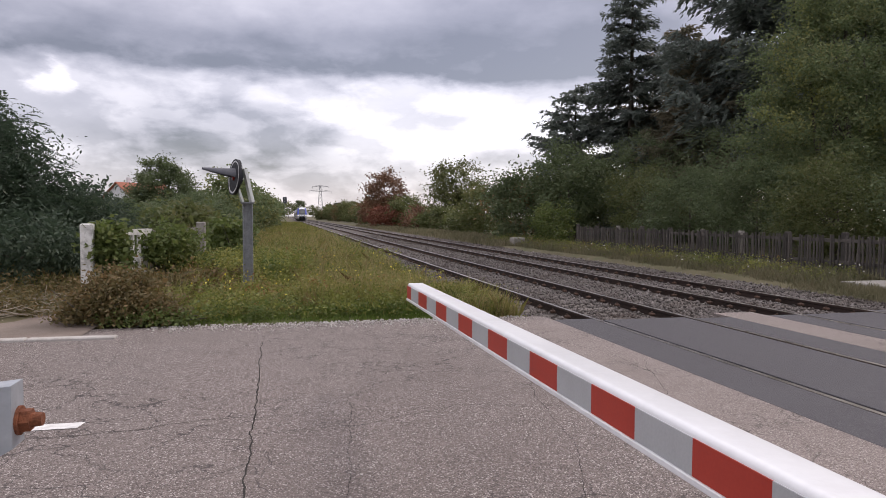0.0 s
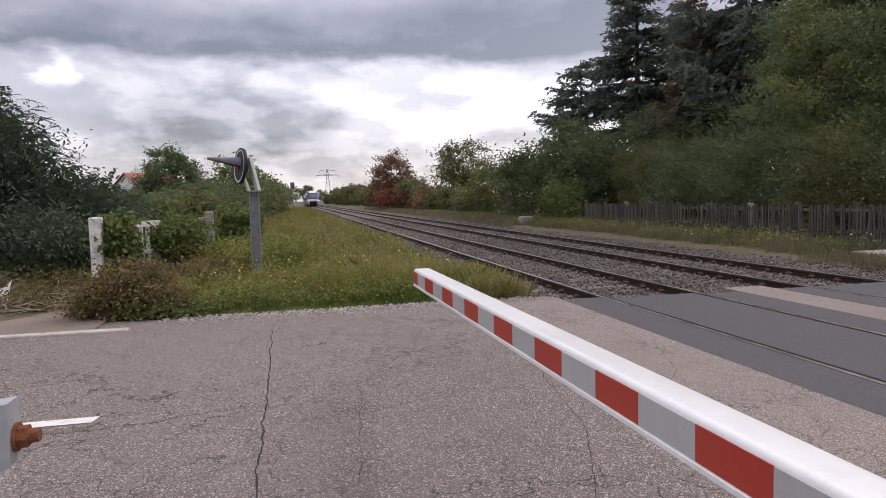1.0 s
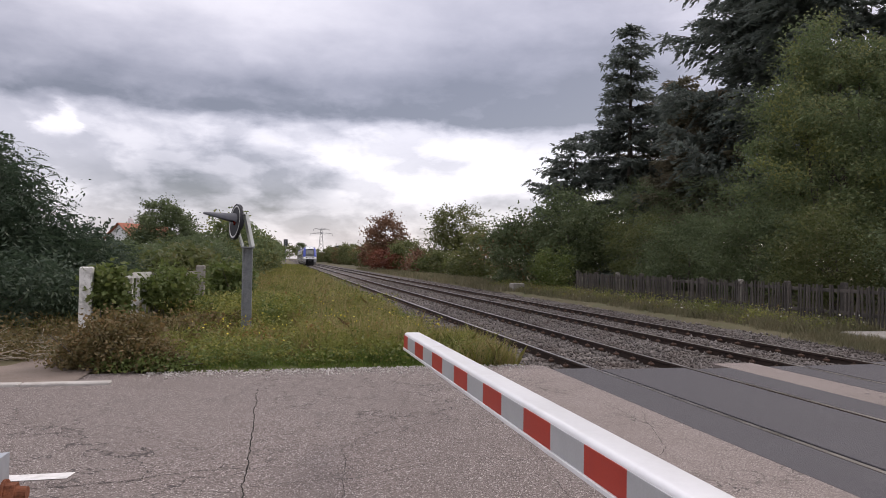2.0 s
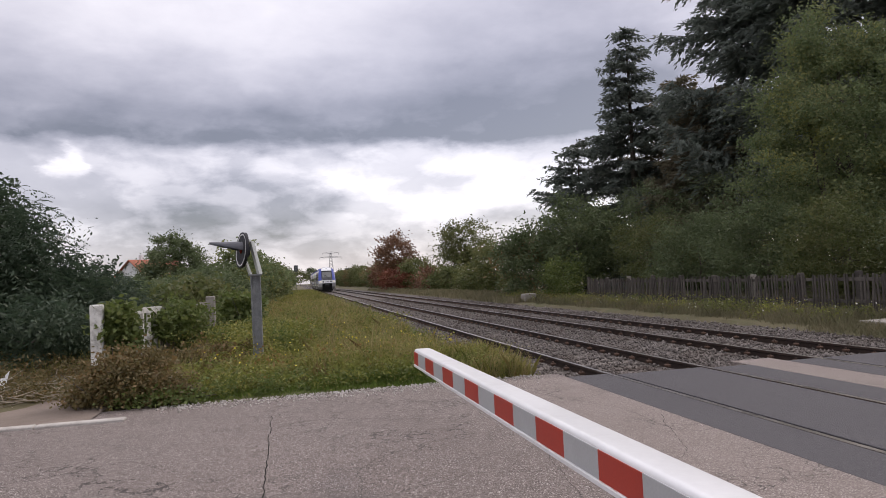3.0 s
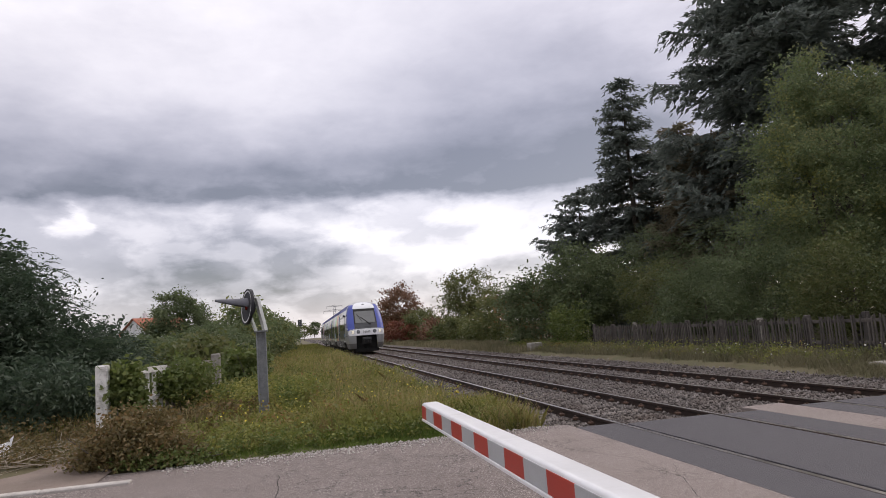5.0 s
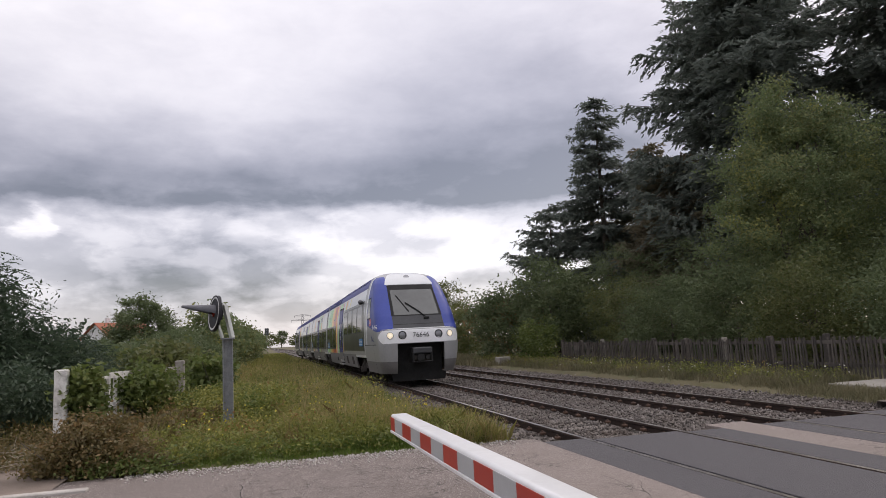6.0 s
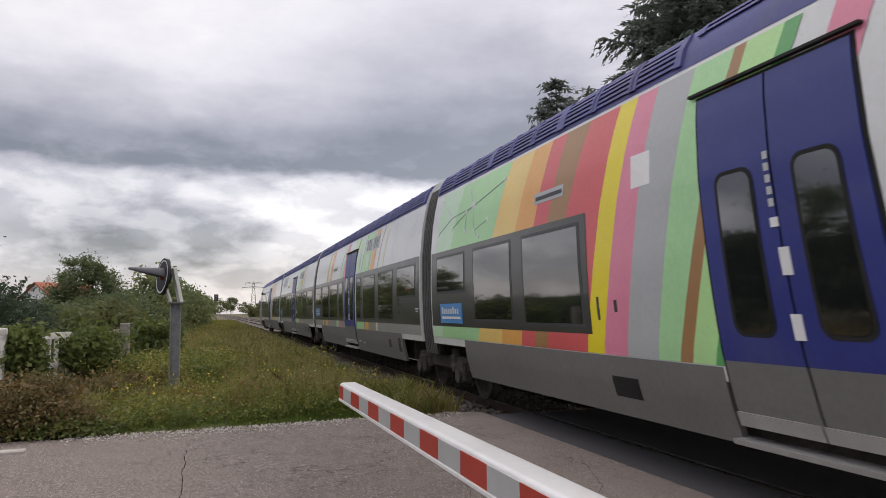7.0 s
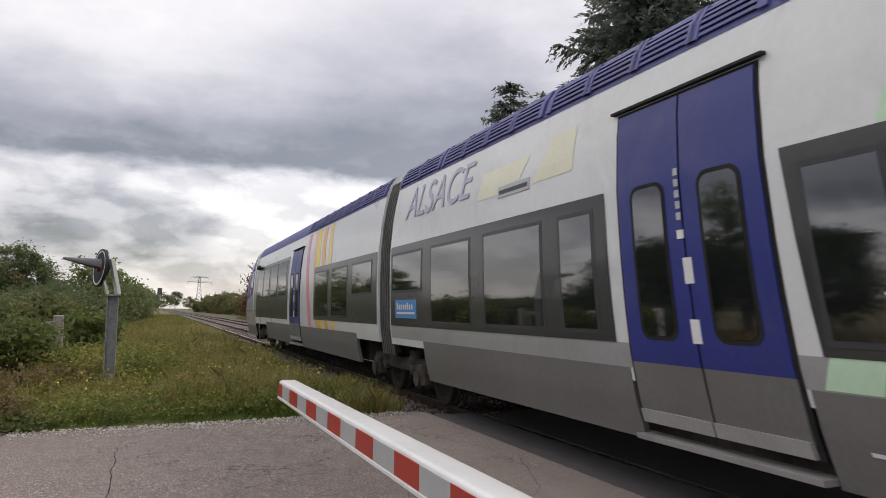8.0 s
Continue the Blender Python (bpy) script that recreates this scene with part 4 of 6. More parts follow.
def cab_end(coach):
    """The rounded driving end."""
    one, zero = (lambda z: 1.0), (lambda z: 0.0)
    pit = lambda z: s_at(z, x=0.84)
    nose_patch("cab_foot", coach, M["t_grey"], 0.42, 0.84, pit, one, label="dusty grey foot of the cab")
    nose_patch("cab_side", coach, M["t_silver"], 0.84, 1.45, pit, one, label="grey lower cab panel")
    nose_patch("cab_shell", coach, M["t_silver"], 1.45, 4.295, zero, one, both=False, cols=40, label="silver-grey rounded cab shell")
    nose_patch("cab_seam", coach, M["t_black"], 1.435, 1.455, lambda z: s_at(z, x=0.82), one, 0.004)
    nose_patch("cab_seam", coach, M["t_black"], 0.46, 1.44, lambda z: s_at(z, y=1.9), lambda z: s_at(z, y=1.92), 0.004, cols=2)
    nose_patch("nose_band", coach, M["t_facewhite"], 1.47, 1.985, zero, lambda z: s_at(z, x=1.08 + 0.36 * math.sqrt(max(0.0, 1 - ((z - 1.69) / 0.30) ** 2))), 0.008, both=False, cols=30, label="white band across the nose")
    nose_patch("nose_corner", coach, M["t_silver"], 1.33, 1.46, pit, lambda z: s_at(z, y=1.3), 0.006)
    nose_patch("nose_panel", coach, M["t_nosepanel"], 1.99, 2.43, zero, lambda z: s_at(z, x=0.93 - 0.05 * (z - 2)), 0.006, both=False, label="dark grey panel below the windscreen")
    nose_patch("nose_panel_seam", coach, M["t_black"], 2.12, 2.135, zero, lambda z: s_at(z, x=0.89), 0.010, both=False)
    nose_patch("windscreen_surround", coach, M["t_black"], 2.43, 3.64, zero, lambda z: s_at(z, x=0.95 - 0.05 * (z - 2.0)), 0.0085, both=False)
    nose_patch("windscreen", coach, M["windscreen"], 2.47, 3.44, zero, lambda z: s_at(z, x=0.82 - 0.03 * (z - 2.43)), 0.016, both=False, label="pale reflecting windscreen")
    nose_patch("cab_pillar", coach, M["t_blue"], 1.9, 4.02, lambda z: s_at(z, x=0.93 - 0.05 * (z - 2.0)) if z > 1.97 else s_at(z, x=1.1 + 4.2 * (1.97 - z)),
               lambda z: s_at(z, y=min(3.45, 0.95 + 7.5 * (z - 1.86)) if z < 2.6 else 3.45 - 0.25 * (z - 2.6)), 0.007, cols=24, label="royal blue cab pillar", step=0.04)
    nose_patch("cab_arc", coach, M["t_white"], 1.46, 4.1, lambda z: s_at(z, y=3.46 - 0.25 * max(0.0, z - 2.6)), lambda z: s_at(z, y=3.78 - 0.3 * max(0.0, z - 2.6)), 0.009, cols=6, label="white arc behind the cab")
    nose_patch("cab_roof", coach, M["t_white"], 3.66, 4.297, zero, lambda z: s_at(z, x=max(0.05, half_width(z) - 0.36)), 0.010, both=False, cols=24, label="white cab roof cap")
    nose_patch("cab_window", coach, M["t_black"], 2.42, 3.22, lambda z: s_at(z, y=2.55), lambda z: s_at(z, y=3.30), 0.011, cols=8)
    nose_patch("cab_window_pane", coach, M["glass"], 2.46, 3.18, lambda z: s_at(z, y=2.59), lambda z: s_at(z, y=3.26), 0.015, cols=8, label="dark cab side window")
    nose_patch("emblem", coach, M["s_red"], 2.16, 2.41, lambda z: s_at(z, y=2.38), lambda z: s_at(z, y=2.76), 0.013, cols=4, label="small red emblem")
    for k in range(4):
        nose_patch("emblem_bar", coach, M["t_facewhite"], 2.25, 2.33, lambda z: s_at(z, y=2.44 + 0.07 * k), lambda z: s_at(z, y=2.48 + 0.07 * k), 0.017, cols=2, step=0.03)
    for ya, yb, za, zb in ((2.28, 2.33, 1.56, 1.8), (2.2, 2.4, 1.7, 1.73), (2.12, 2.16, 1.56, 1.69), (2.02, 2.18, 1.6, 1.63), (1.92, 1.96, 1.56, 1.7), (1.78, 1.94, 1.56, 1.585)):
        nose_patch("script_mark", coach, M["t_navy"], za, zb, lambda z: s_at(z, y=ya), lambda z: s_at(z, y=yb), 0.011, cols=3, step=0.02)
    for x, lit in ((-1.07, True), (1.07, True), (-0.65, False), (0.65, False)):
        lamp(coach, x, 1.745, 0.105 if lit else 0.12, lit, "warm lit headlamp" if lit else "grey unlit lamp")
    g = Geo()
    g.box(-0.86, 0.86, 1.15, 1.8, 0.3, 1.47)
    part("coupler_pit", g, M["t_black"], coach, "black recess for the coupler")
    g = Geo()
    g.box(-0.30, 0.30, 0.2, 0.9, 0.84, 1.04, 0.03)
    coupler = part("coupler", g, M["t_under"], coach, "dark grey automatic coupler")
    for name, build in (("coupler_cover", lambda q: q.box(-0.36, 0.36, 0.08, 0.3, 1.08, 1.3, 0.04)),
                        ("coupler_cone", lambda q: q.tube((-0.08, 0.06, 0.95), (-0.08, 0.4, 0.95), 0.13, 0.1, 14)),
                        ("coupler_cup", lambda q: q.tube((0.18, 0.08, 0.95), (0.18, 0.4, 0.95), 0.08, sides=12)),
                        ("coupler_bracket", lambda q: q.box(-0.36, -0.29, 0.1, 0.6, 0.78, 1.3, 0.02)),
                        ("coupler_bracket", lambda q: q.box(0.29, 0.36, 0.1, 0.6, 0.78, 1.3, 0.02)),
                        ("coupler_bar", lambda q: q.tube((-0.34, 0.12, 0.8), (0.34, 0.12, 0.8), 0.03, sides=8))):
        g = Geo()
        build(g)
        part(name, g, M["t_nosepanel"] if name == "coupler_cover" else M["t_black"], coupler)
    coupler.matrix_basis = pose(0, 0.3, 0)
    g = Geo()
    g.grid([[(-0.95, 1.15, 0.14), (0, 0.95, 0.14), (0.95, 1.15, 0.14)], [(-1.0, 1.1, 0.42), (0, 0.9, 0.42), (1.0, 1.1, 0.42)]])
    part("snow_plough", g, M["t_black"], coach, "dark track guard")
    # wiper
    g = Geo()
    pts = []
    for x, z in ((-0.32, 2.36), (-0.05, 2.62), (0.22, 2.84), (0.34, 2.93)):
        px, py = nose_point(s_at(z, x=abs(x)), z, 0.05)
        pts.append((x, py, z))
    for a, b in zip(pts, pts[1:]):
        g.tube(a, b, 0.022, sides=6)
    g.tube((0.62, nose_point(s_at(3.22, x=0.62), 3.22, 0.035)[1], 3.22), (0.28, nose_point(s_at(2.6, x=0.28), 2.6, 0.035)[1], 2.6), 0.02, sides=6)
    g.box(-0.42, -0.22, pts[0][1] - 0.03, pts[0][1] + 0.08, 2.30, 2.38, 0.015)
    wiper = part("wiper", g, M["t_black"], coach, "black windscreen wiper")
    wiper.matrix_basis = Matrix.Diagonal((-1, 1, 1, 1))
    g = Geo()
    yl = float(np.interp(3.98, NOSE_Z, NOSE_Y))
    g.tube((0.0, yl + 0.05, 3.93), (0.0, yl - 0.012, 4.0), 0.12, 0.11, 20)
    part("roof_lamp", g, M["lens"], coach, "round marker lamp over the windscreen")


def mirror_pod(coach):
    for s in (-1, 1):
        g = Geo()
        c = Vector((s * (half_width(3.2) + 0.09), 5.1, 3.22))
        g.lathe(c + Vector((0, -0.2, -0.03)), c + Vector((0, 0.2, 0.02)), [(0, 0.0), (0.08, 0.06), (0.3, 0.1), (0.6, 0.1), (0.9, 0.06), (1, 0.0)], 12)
        g.tube(c, c - Vector((s * 0.12, 0, 0)), 0.03, sides=8)
        part("camera_pod", g, M["t_nosepanel"], coach, "small dark rear-view pod", smooth=True)


def antenna_row(coach, a, b):
    g = Geo()
    for k in range(3):
        y = a + (b - a) * k / 2
        g.box(-0.5, 0.5, y, y + 1.2, 4.2, 4.36, 0.04)
    part("roof_box", g, M["t_grey"], coach, "low grey roof equipment box")


train = thing("railcar", label="four-coach regional railcar, grey and blue with colourful stripes", category="train")

# leading coach
lead = hull("coach", train, CAB, GANG[0] - 0.36, "pale grey leading coach")
cab_end(lead)
mirror_pod(lead)
skirts(lead, [(7.3, 12.3), (13.97, GANG[0] - 2.0)])
for side in (-1, 1):
    panel("window_band", lead, M["t_dark"], 4.35, (11.94, 11.77), 1.21, 3.21, 0.009, side, label="charcoal band round the windows")
    for a, b in ((4.85, 6.33), (6.55, 7.98), (8.31, 9.78), (10.15, 11.6)):
        window(lead, a, b, 1.96, 3.1, side, 0.24 if a > 10 else 0.0)
    panel("window_band", lead, M["t_dark"], (15.84, 15.80), GANG[0] - 0.42, 1.27, 2.58, 0.009, side, label="charcoal band round the windows")
    for a, b, z in ((15.95, 17.46, 1.33), (17.8, 19.25, 1.36), (19.62, 21.08, 1.83)):
        window(lead, a, b, z, 2.5, side)
    door(lead, 12.36, 13.9, side)
panel("flank_strip", lead, M["t_silver"], CAB, 12.3, 1.05, 1.21, 0.005)
for key, foot, top in (
    ("s_deep", (13.86, 14.04), (12.76, 12.93)), ("s_lime", (14.04, 14.31), (12.93, 13.33)), ("s_brown", (14.31, 14.47), (13.33, 13.47)), ("s_green", (14.47, 14.77), (13.47, 13.97)),
    ("s_grey", (14.77, 15.25), (13.97, 14.51)), ("s_pink", (15.25, 15.66), (14.51, 14.85)), ("s_yellow", (15.66, 15.99), (14.85, 15.17)), ("s_red", (15.99, 16.93), (15.17, 15.77)),
    ("s_brown", (16.93, 17.27), (15.77, 16.31)), ("s_red", (17.27, 17.65), (16.31, 16.69)), ("s_orange", (17.65, 18.3), (16.69, 17.2)), ("s_amber", (18.3, 19.19), (17.2, 17.93)),
    ("s_green", (19.19, 20.9), (17.93, 19.9)), ("s_mint", (20.9, 21.42), (19.9, 21.0)), ("s_pink", (13.2, 13.5), (12.1, 12.45)),
    ("s_orange", (11.95, 12.3), (10.74, 11.12)), ("s_salmon", (11.86, 11.95), (10.6, 10.74)), ("s_yellow", (10.68, 10.84), (9.3, 9.46)), ("s_mint", (12.3, 12.34), (11.12, 11.5)),
):
    stripe(lead, key, foot, top)
panel("notice", lead, M["t_facewhite"], 14.61, 14.92, 2.69, 3.02, 0.008, -1, 0.006, "white notice on the flank")
panel("grille", lead, M["s_grey"], 16.3, 17.07, 2.86, 3.0, 0.010, -1, 0.008, "small grey vent")
panel("grille_slot", lead, M["t_nosepanel"], 16.34, 17.03, 2.90, 2.95, 0.013, -1, 0.008)
panel("hatch", lead, M["t_black"], 15.16, 15.6, 0.66, 0.86, 0.010, -1, 0.004, "dark hatch in the skirt")
panel("flank_handle", lead, M["t_nosepanel"], 15.32, 15.37, 1.5, 1.62, 0.010, -1, 0.01)
panel("flank_handle", lead, M["t_nosepanel"], 15.65, 15.69, 1.42, 1.66, 0.010, -1, 0.01)
for y in (8.2, 10.4):
    panel("skirt_grille", lead, M["t_under"], y, y + 0.7, 0.6, 0.95, 0.010, -1, 0.006, "dark grille in the skirt")
# line drawing of a town network on the green field
NODES = ((21.04, 2.90), (20.31, 3.13), (19.32, 3.19), (19.64, 2.81), (19.6, 3.13), (18.68, 2.89), (19.03, 2.67), (19.23, 2.79), (19.52, 3.48), (20.26, 2.94), (21.02, 3.55), (18.1, 3.4))
for a, b in ((0, 1), (1, 2), (2, 4), (4, 3), (1, 10), (2, 8), (2, 11), (9, 4), (2, 7), (7, 6), (7, 5)):
    (ya, za), (yb, zb) = NODES[a], NODES[b]
    g = Geo()
    g.tube((-(half_width(za) + 0.007), ya, za), (-(half_width(zb) + 0.007), yb, zb), 0.006, sides=4)
    part("vinyl_line", g, M["s_lilac"], lead)
for k, (y, z) in enumerate(NODES):
    g = Geo()
    x, r = -(half_width(z) + 0.006), 0.075 if k == 2 else 0.035
    g.lathe((x, y, z), (x - 0.006, y, z), [(0, r), (1, r), (1, 0.0)], 14)
    part("vinyl_dot", g, M["t_facewhite"], lead)
roof_side(lead, 3.9, GANG[0] - 0.38, ((14.2, 16.5), (16.56, 18.8), (18.86, 21.35)))
roof_side(lead, 3.9, GANG[0] - 0.38, (), 1)
for k in range(9):
    louvre(lead, 4.6 + 1.05 * k, 5.58 + 1.05 * k, -1, 3.985, 2)
logo(lead, 20.33, 1.49, 1.1, 0.33)
logo(lead, 5.33, 1.56, 1.05, 0.3)
antenna_row(lead, 15, 19)

# two middle coaches
for index, (g0, g1) in enumerate(((GANG[0], GANG[1]), (GANG[1], GANG[2]))):
    coach = hull("coach", train, g0 + 0.36, g1 - 0.36, "pale grey middle coach")
    skirts(coach, [(g0 + 1.9, g0 + 6.88), (g0 + 8.6, g1 - 1.9)])
    d0 = g0 + 6.95
    for side in (-1, 1):
        panel("window_band", coach, M["t_dark"], g0 + 0.42, (d0 - 0.22, d0 - 0.16), 1.27, 2.62, 0.009, side, label="charcoal band round the windows")
        panel("window_band", coach, M["t_dark"], (d0 + 1.78, d0 + 1.8), g1 - 0.42, 1.27, 2.62, 0.009, side, label="charcoal band round the windows")
        for a, b, z in ((0.66, 2.16, 1.82), (2.5, 3.97, 1.33), (4.33, 5.74, 1.33), (6.08, 6.68, 1.33), (8.93, 9.56, 1.33), (9.87, 11.31, 1.33), (11.68, 13.1, 1.33), (13.44, 14.9, 1.82)):
            window(coach, g0 + a, g0 + b, z, 2.5, side, 0.3 if 4 < a < 5 else 0.0)
        door(coach, d0, d0 + 1.57, side)
        roof_side(coach, g0 + 0.38, g1 - 0.38, ((g0 + 0.5, g0 + 3.5), (g0 + 3.65, g0 + 6.7), (g0 + 6.85, g0 + 9.9), (g0 + 10.05, g0 + 13.0), (g0 + 13.15, g1 - 0.45)) if side < 0 else (), side)
    panel("flank_strip", coach, M["t_silver"], g0 + 0.4, g1 - 0.4, 1.06, 1.27, 0.002)
    panel("grille", coach, M["s_grey"], g0 + 10.16, g0 + 10.93, 2.90, 3.04, 0.010, -1, 0.008, "small grey vent")
    panel("grille_slot", coach, M["t_nosepanel"], g0 + 10.2, g0 + 10.89, 2.94, 2.99, 0.013, -1, 0.008)
    for a in (4.2, 5.0):
        panel("vent", coach, M["s_grey"], g0 + a, g0 + a + 0.68, 3.15, 3.48, 0.010, -1, 0.008, "grey slatted vent")
        for k in range(9):
            panel("vent_slot", coach, M["t_nosepanel"], g0 + a + 0.05, g0 + a + 0.63, 3.18 + 0.032 * k, 3.193 + 0.032 * k, 0.013)
    panel("notice", coach, M["s_mint"], g0 + 5.25, g0 + 5.58, 2.75, 3.06, 0.008, -1, 0.006, "small pale notice on the flank")
    for y, z, w in ((0.35, 1.57, 0.26), (0.42, 1.52, 0.14), (6.2, 0.72, 0.3), (5.7, 0.7, 0.22)):
        panel("notice_bar", coach, M["t_facewhite"], g0 + 0.1 + y, g0 + 0.1 + y + w, z, z + 0.025, 0.014)
    for a, z0, z1 in ((2.05, 0.66, 0.95), (2.9, 0.72, 0.9)):
        panel("skirt_hatch", coach, M["t_under"], g0 + a, g0 + a + 0.22, z0, z1, 0.010, -1, 0.004, "dark hatch in the skirt")
    logo(coach, g1 - 1.2, 1.55)
    if index == 0:
        for key, foot, top in (("s_yellow", (34.7, 34.9), (33.49, 33.66)), ("s_salmon", (33.95, 34.26), (32.84, 33.1)), ("s_orange", (33.72, 33.95), (32.67, 32.84)), ("s_deep", (31.98, 32.03), (30.77, 30.83)),
                               ("s_mint", (31.55, 31.98), (30.4, 30.77)), ("s_pink", (31.08, 31.5), (29.96, 30.38)), ("s_lime", (29.7, 30.2), (28.57, 29.08)), ("s_brown", (29.55, 29.7), (28.44, 28.57)),
                               ("s_mint", (28.75, 29.5), (27.95, 28.44)), ("s_deep", (28.52, 28.6), (27.5, 27.58)), ("s_green", (27.55, 28.5), (26.6, 27.5)), ("s_orange", (27.0, 27.44), (26.0, 26.42)),
                               ("s_brown", (26.55, 26.6), (25.5, 25.55)), ("s_paleyellow", (25.95, 26.15), (25.0, 25.2))):
            stripe(coach, key, foot, top)
    else:
        for key, foot, top in (("s_mint", (43.6, 43.98), (42.6, 42.87)), ("s_deep", (43.57, 43.62), (42.57, 42.61)), ("s_lime", (42.8, 43.57), (41.85, 42.57)), ("s_orange", (42.3, 42.66), (41.14, 41.42)),
                               ("s_red", (41.75, 41.79), (40.61, 40.66)), ("s_paleyellow", (41.27, 41.46), (40.3, 40.45))):
            stripe(coach, key, foot, top)
        panel("vinyl_stripe", coach, M["s_paleyellow"], (46.5, 46.45), (47.3, 46.9), 2.95, 3.42, 0.004)
        panel("vinyl_stripe", coach, M["s_paleyellow"], (47.7, 47.4), (48.75, 48.6), 2.95, 3.3, 0.004)
        letters("lettering", coach, "ALSACE", 0.76, 50.28, 3.05, M["s_lilac"], -90, 0, -(half_width(3.05) + 0.015), "pale blue-grey lettering on the flank", 79.0, 0.2, 0.97)
        cycle_sign(coach, 43.46, 1.54)

# trailing coach, with a driving end of the same shape turned round
tail = hull("coach", train, GANG[2] + 0.36, TOTAL - CAB, "pale grey trailing coach")
skirts(tail, [(GANG[2] + 1.9, TOTAL - 13.97), (TOTAL - 12.3, TOTAL - 7.3)])
for side in (-1, 1):
    panel("window_band", tail, M["t_dark"], TOTAL - 11.9, TOTAL - 4.35, 1.21, 3.21, 0.009, side, label="charcoal band round the windows")
    band(tail, GANG[2] + 0.42, TOTAL - 15.82, side)
    for a, b in ((4.85, 6.33), (6.55, 7.98), (8.31, 9.78), (10.15, 11.6)):
        window(tail, TOTAL - b, TOTAL - a, 1.96, 3.1, side)
    for a, b, z in ((15.95, 17.46, 1.33), (17.8, 19.25, 1.36), (19.62, 21.08, 1.83)):
        window(tail, TOTAL - b, TOTAL - a, z, 2.5, side)
    door(tail, TOTAL - 13.9, TOTAL - 12.36, side)
roof_side(tail, GANG[2] + 0.38, TOTAL - 3.9, ((GANG[2] + 0.5, GANG[2] + 7.6),))
for key, a in (("s_amber", 56.3), ("s_orange", 57.0), ("s_salmon", 58.0), ("s_pink", 58.9), ("s_yellow", 57.6)):
    stripe(tail, key, (a, a + 0.35), (a + 0.7, a + 1.1))
before = set(scene.objects)
cab_end(tail)
mirror_pod(tail)
turned = Matrix.Translation((0, TOTAL, 0)) @ Matrix.Rotation(math.pi, 4, "Z")
for ob in set(scene.objects) - before:
    if ob.parent == tail:
        ob.matrix_basis = turned @ ob.matrix_basis
for y in (5.6, GANG[0], GANG[1], GANG[2], TOTAL - 5.6):
    bogie(train, y)
for y in GANG:
    bellows(train, y)
letters("fleet_number", lead, "76646", 0.24, 0.515, 1.66, M["t_nosepanel"], 0, 0, 0.0, "dark numerals on the white nose band")
px, py = nose_point(s_at(2.05, y=1.25), 2.05, 0.06)
letters("fleet_number", lead, "646", 0.22, py, 2.0, M["t_facewhite"], -66, 0, -px, "white numerals on the blue pillar")


# ---- things by the crossing ----
def barrier_arm():
    """The lowered half-barrier: a rounded box beam with film on its flanks."""
    tip, butt, top, x0, x1 = 5.6, -3.4, 0.885, -3.385, -3.223
    arm = thing("crossing_barrier", -3.3, -3.9, 0, label="lowered crossing barrier, white with red and silver bands", category="barrier")
    back = Matrix.Translation((3.3, 3.9, 0))
    g = Geo()
    r, low = 0.028, top - 0.165
    ring = []
    for cx, cz, a0 in ((x1 - r, top - r, 0), (x0 + r, top - r, 90), (x0 + 0.012, low + 0.012, 180), (x1 - 0.012, low + 0.012, 270)):
        rr = r if cz > low + 0.1 else 0.012
        for k in range(5):
            a = radians(a0 + 22.5 * k)
            ring.append((cx + rr * math.cos(a), cz + rr * math.sin(a)))
    rows = []
    for y, inset in ((butt, 0.0), (tip - 0.02, 0.0), (tip - 0.006, 0.006), (tip, 0.02)):
        mx, mz = (x0 + x1) / 2, (top + low) / 2
        rows.append([(mx + (x - mx) * (1 - inset / 0.085), y, mz + (z - mz) * (1 - inset / 0.078)) for x, z in ring])
    g.grid(rows, 0, True)
    g.face(rows[-1])
    g.face(rows[0][::-1])
    part("beam", g, M["arm_white"], arm, "white enamelled beam", smooth=True)
    g = Geo()
    g.box(x0 - 0.010, x0 + 0.004, butt, tip - 0.015, low + 0.004, low + 0.026, 0.003)
    part("lower_edge", g, M["arm_white"], arm)
    y, k = tip - 0.012, 0
    while y > butt + 0.4:
        length = 0.195 if k == 0 else 0.328
        for xa, xb in ((x0 - 0.003, x0 + 0.001), (x1 - 0.001, x1 + 0.003)):
            g = Geo()
            g.box(xa, xb, y - length, y, low + 0.028, top - 0.024)
            part("band", g, M["arm_red"] if k % 2 == 0 else M["arm_grey"], arm, "red reflective band" if k % 2 == 0 else "silver reflective band")
        y -= length
        k += 1
    turn = Matrix.Translation((-3.39, 3.0, 0.012)) @ Matrix.Rotation(radians(0.65), 4, "Z") @ Matrix.Translation((3.39, -3.0, 0))
    for ob in arm.children:
        ob.matrix_basis = back @ turn
    # drive cabinet at the road's edge
    box = arm
    g = Geo()
    g.box(-0.3, 0.3, -0.28, 0.28, 0.0, 1.15, 0.03)
    part("housing", g, M["zinc"], box, "grey steel drive housing")
    g = Geo()
    g.box(0.30, 0.315, -0.2, 0.2, 0.15, 0.95, 0.005)
    part("door", g, M["post_zinc"], box)
    g = Geo()
    g.tube((-0.2, 0.1, 0.83), (0.12, 0.1, 0.83), 0.1, sides=16)
    g.box(-0.1, 0.1, 0.1, 0.5, 0.74, 0.88, 0.02)
    part("pivot", g, M["post_zinc"], box)


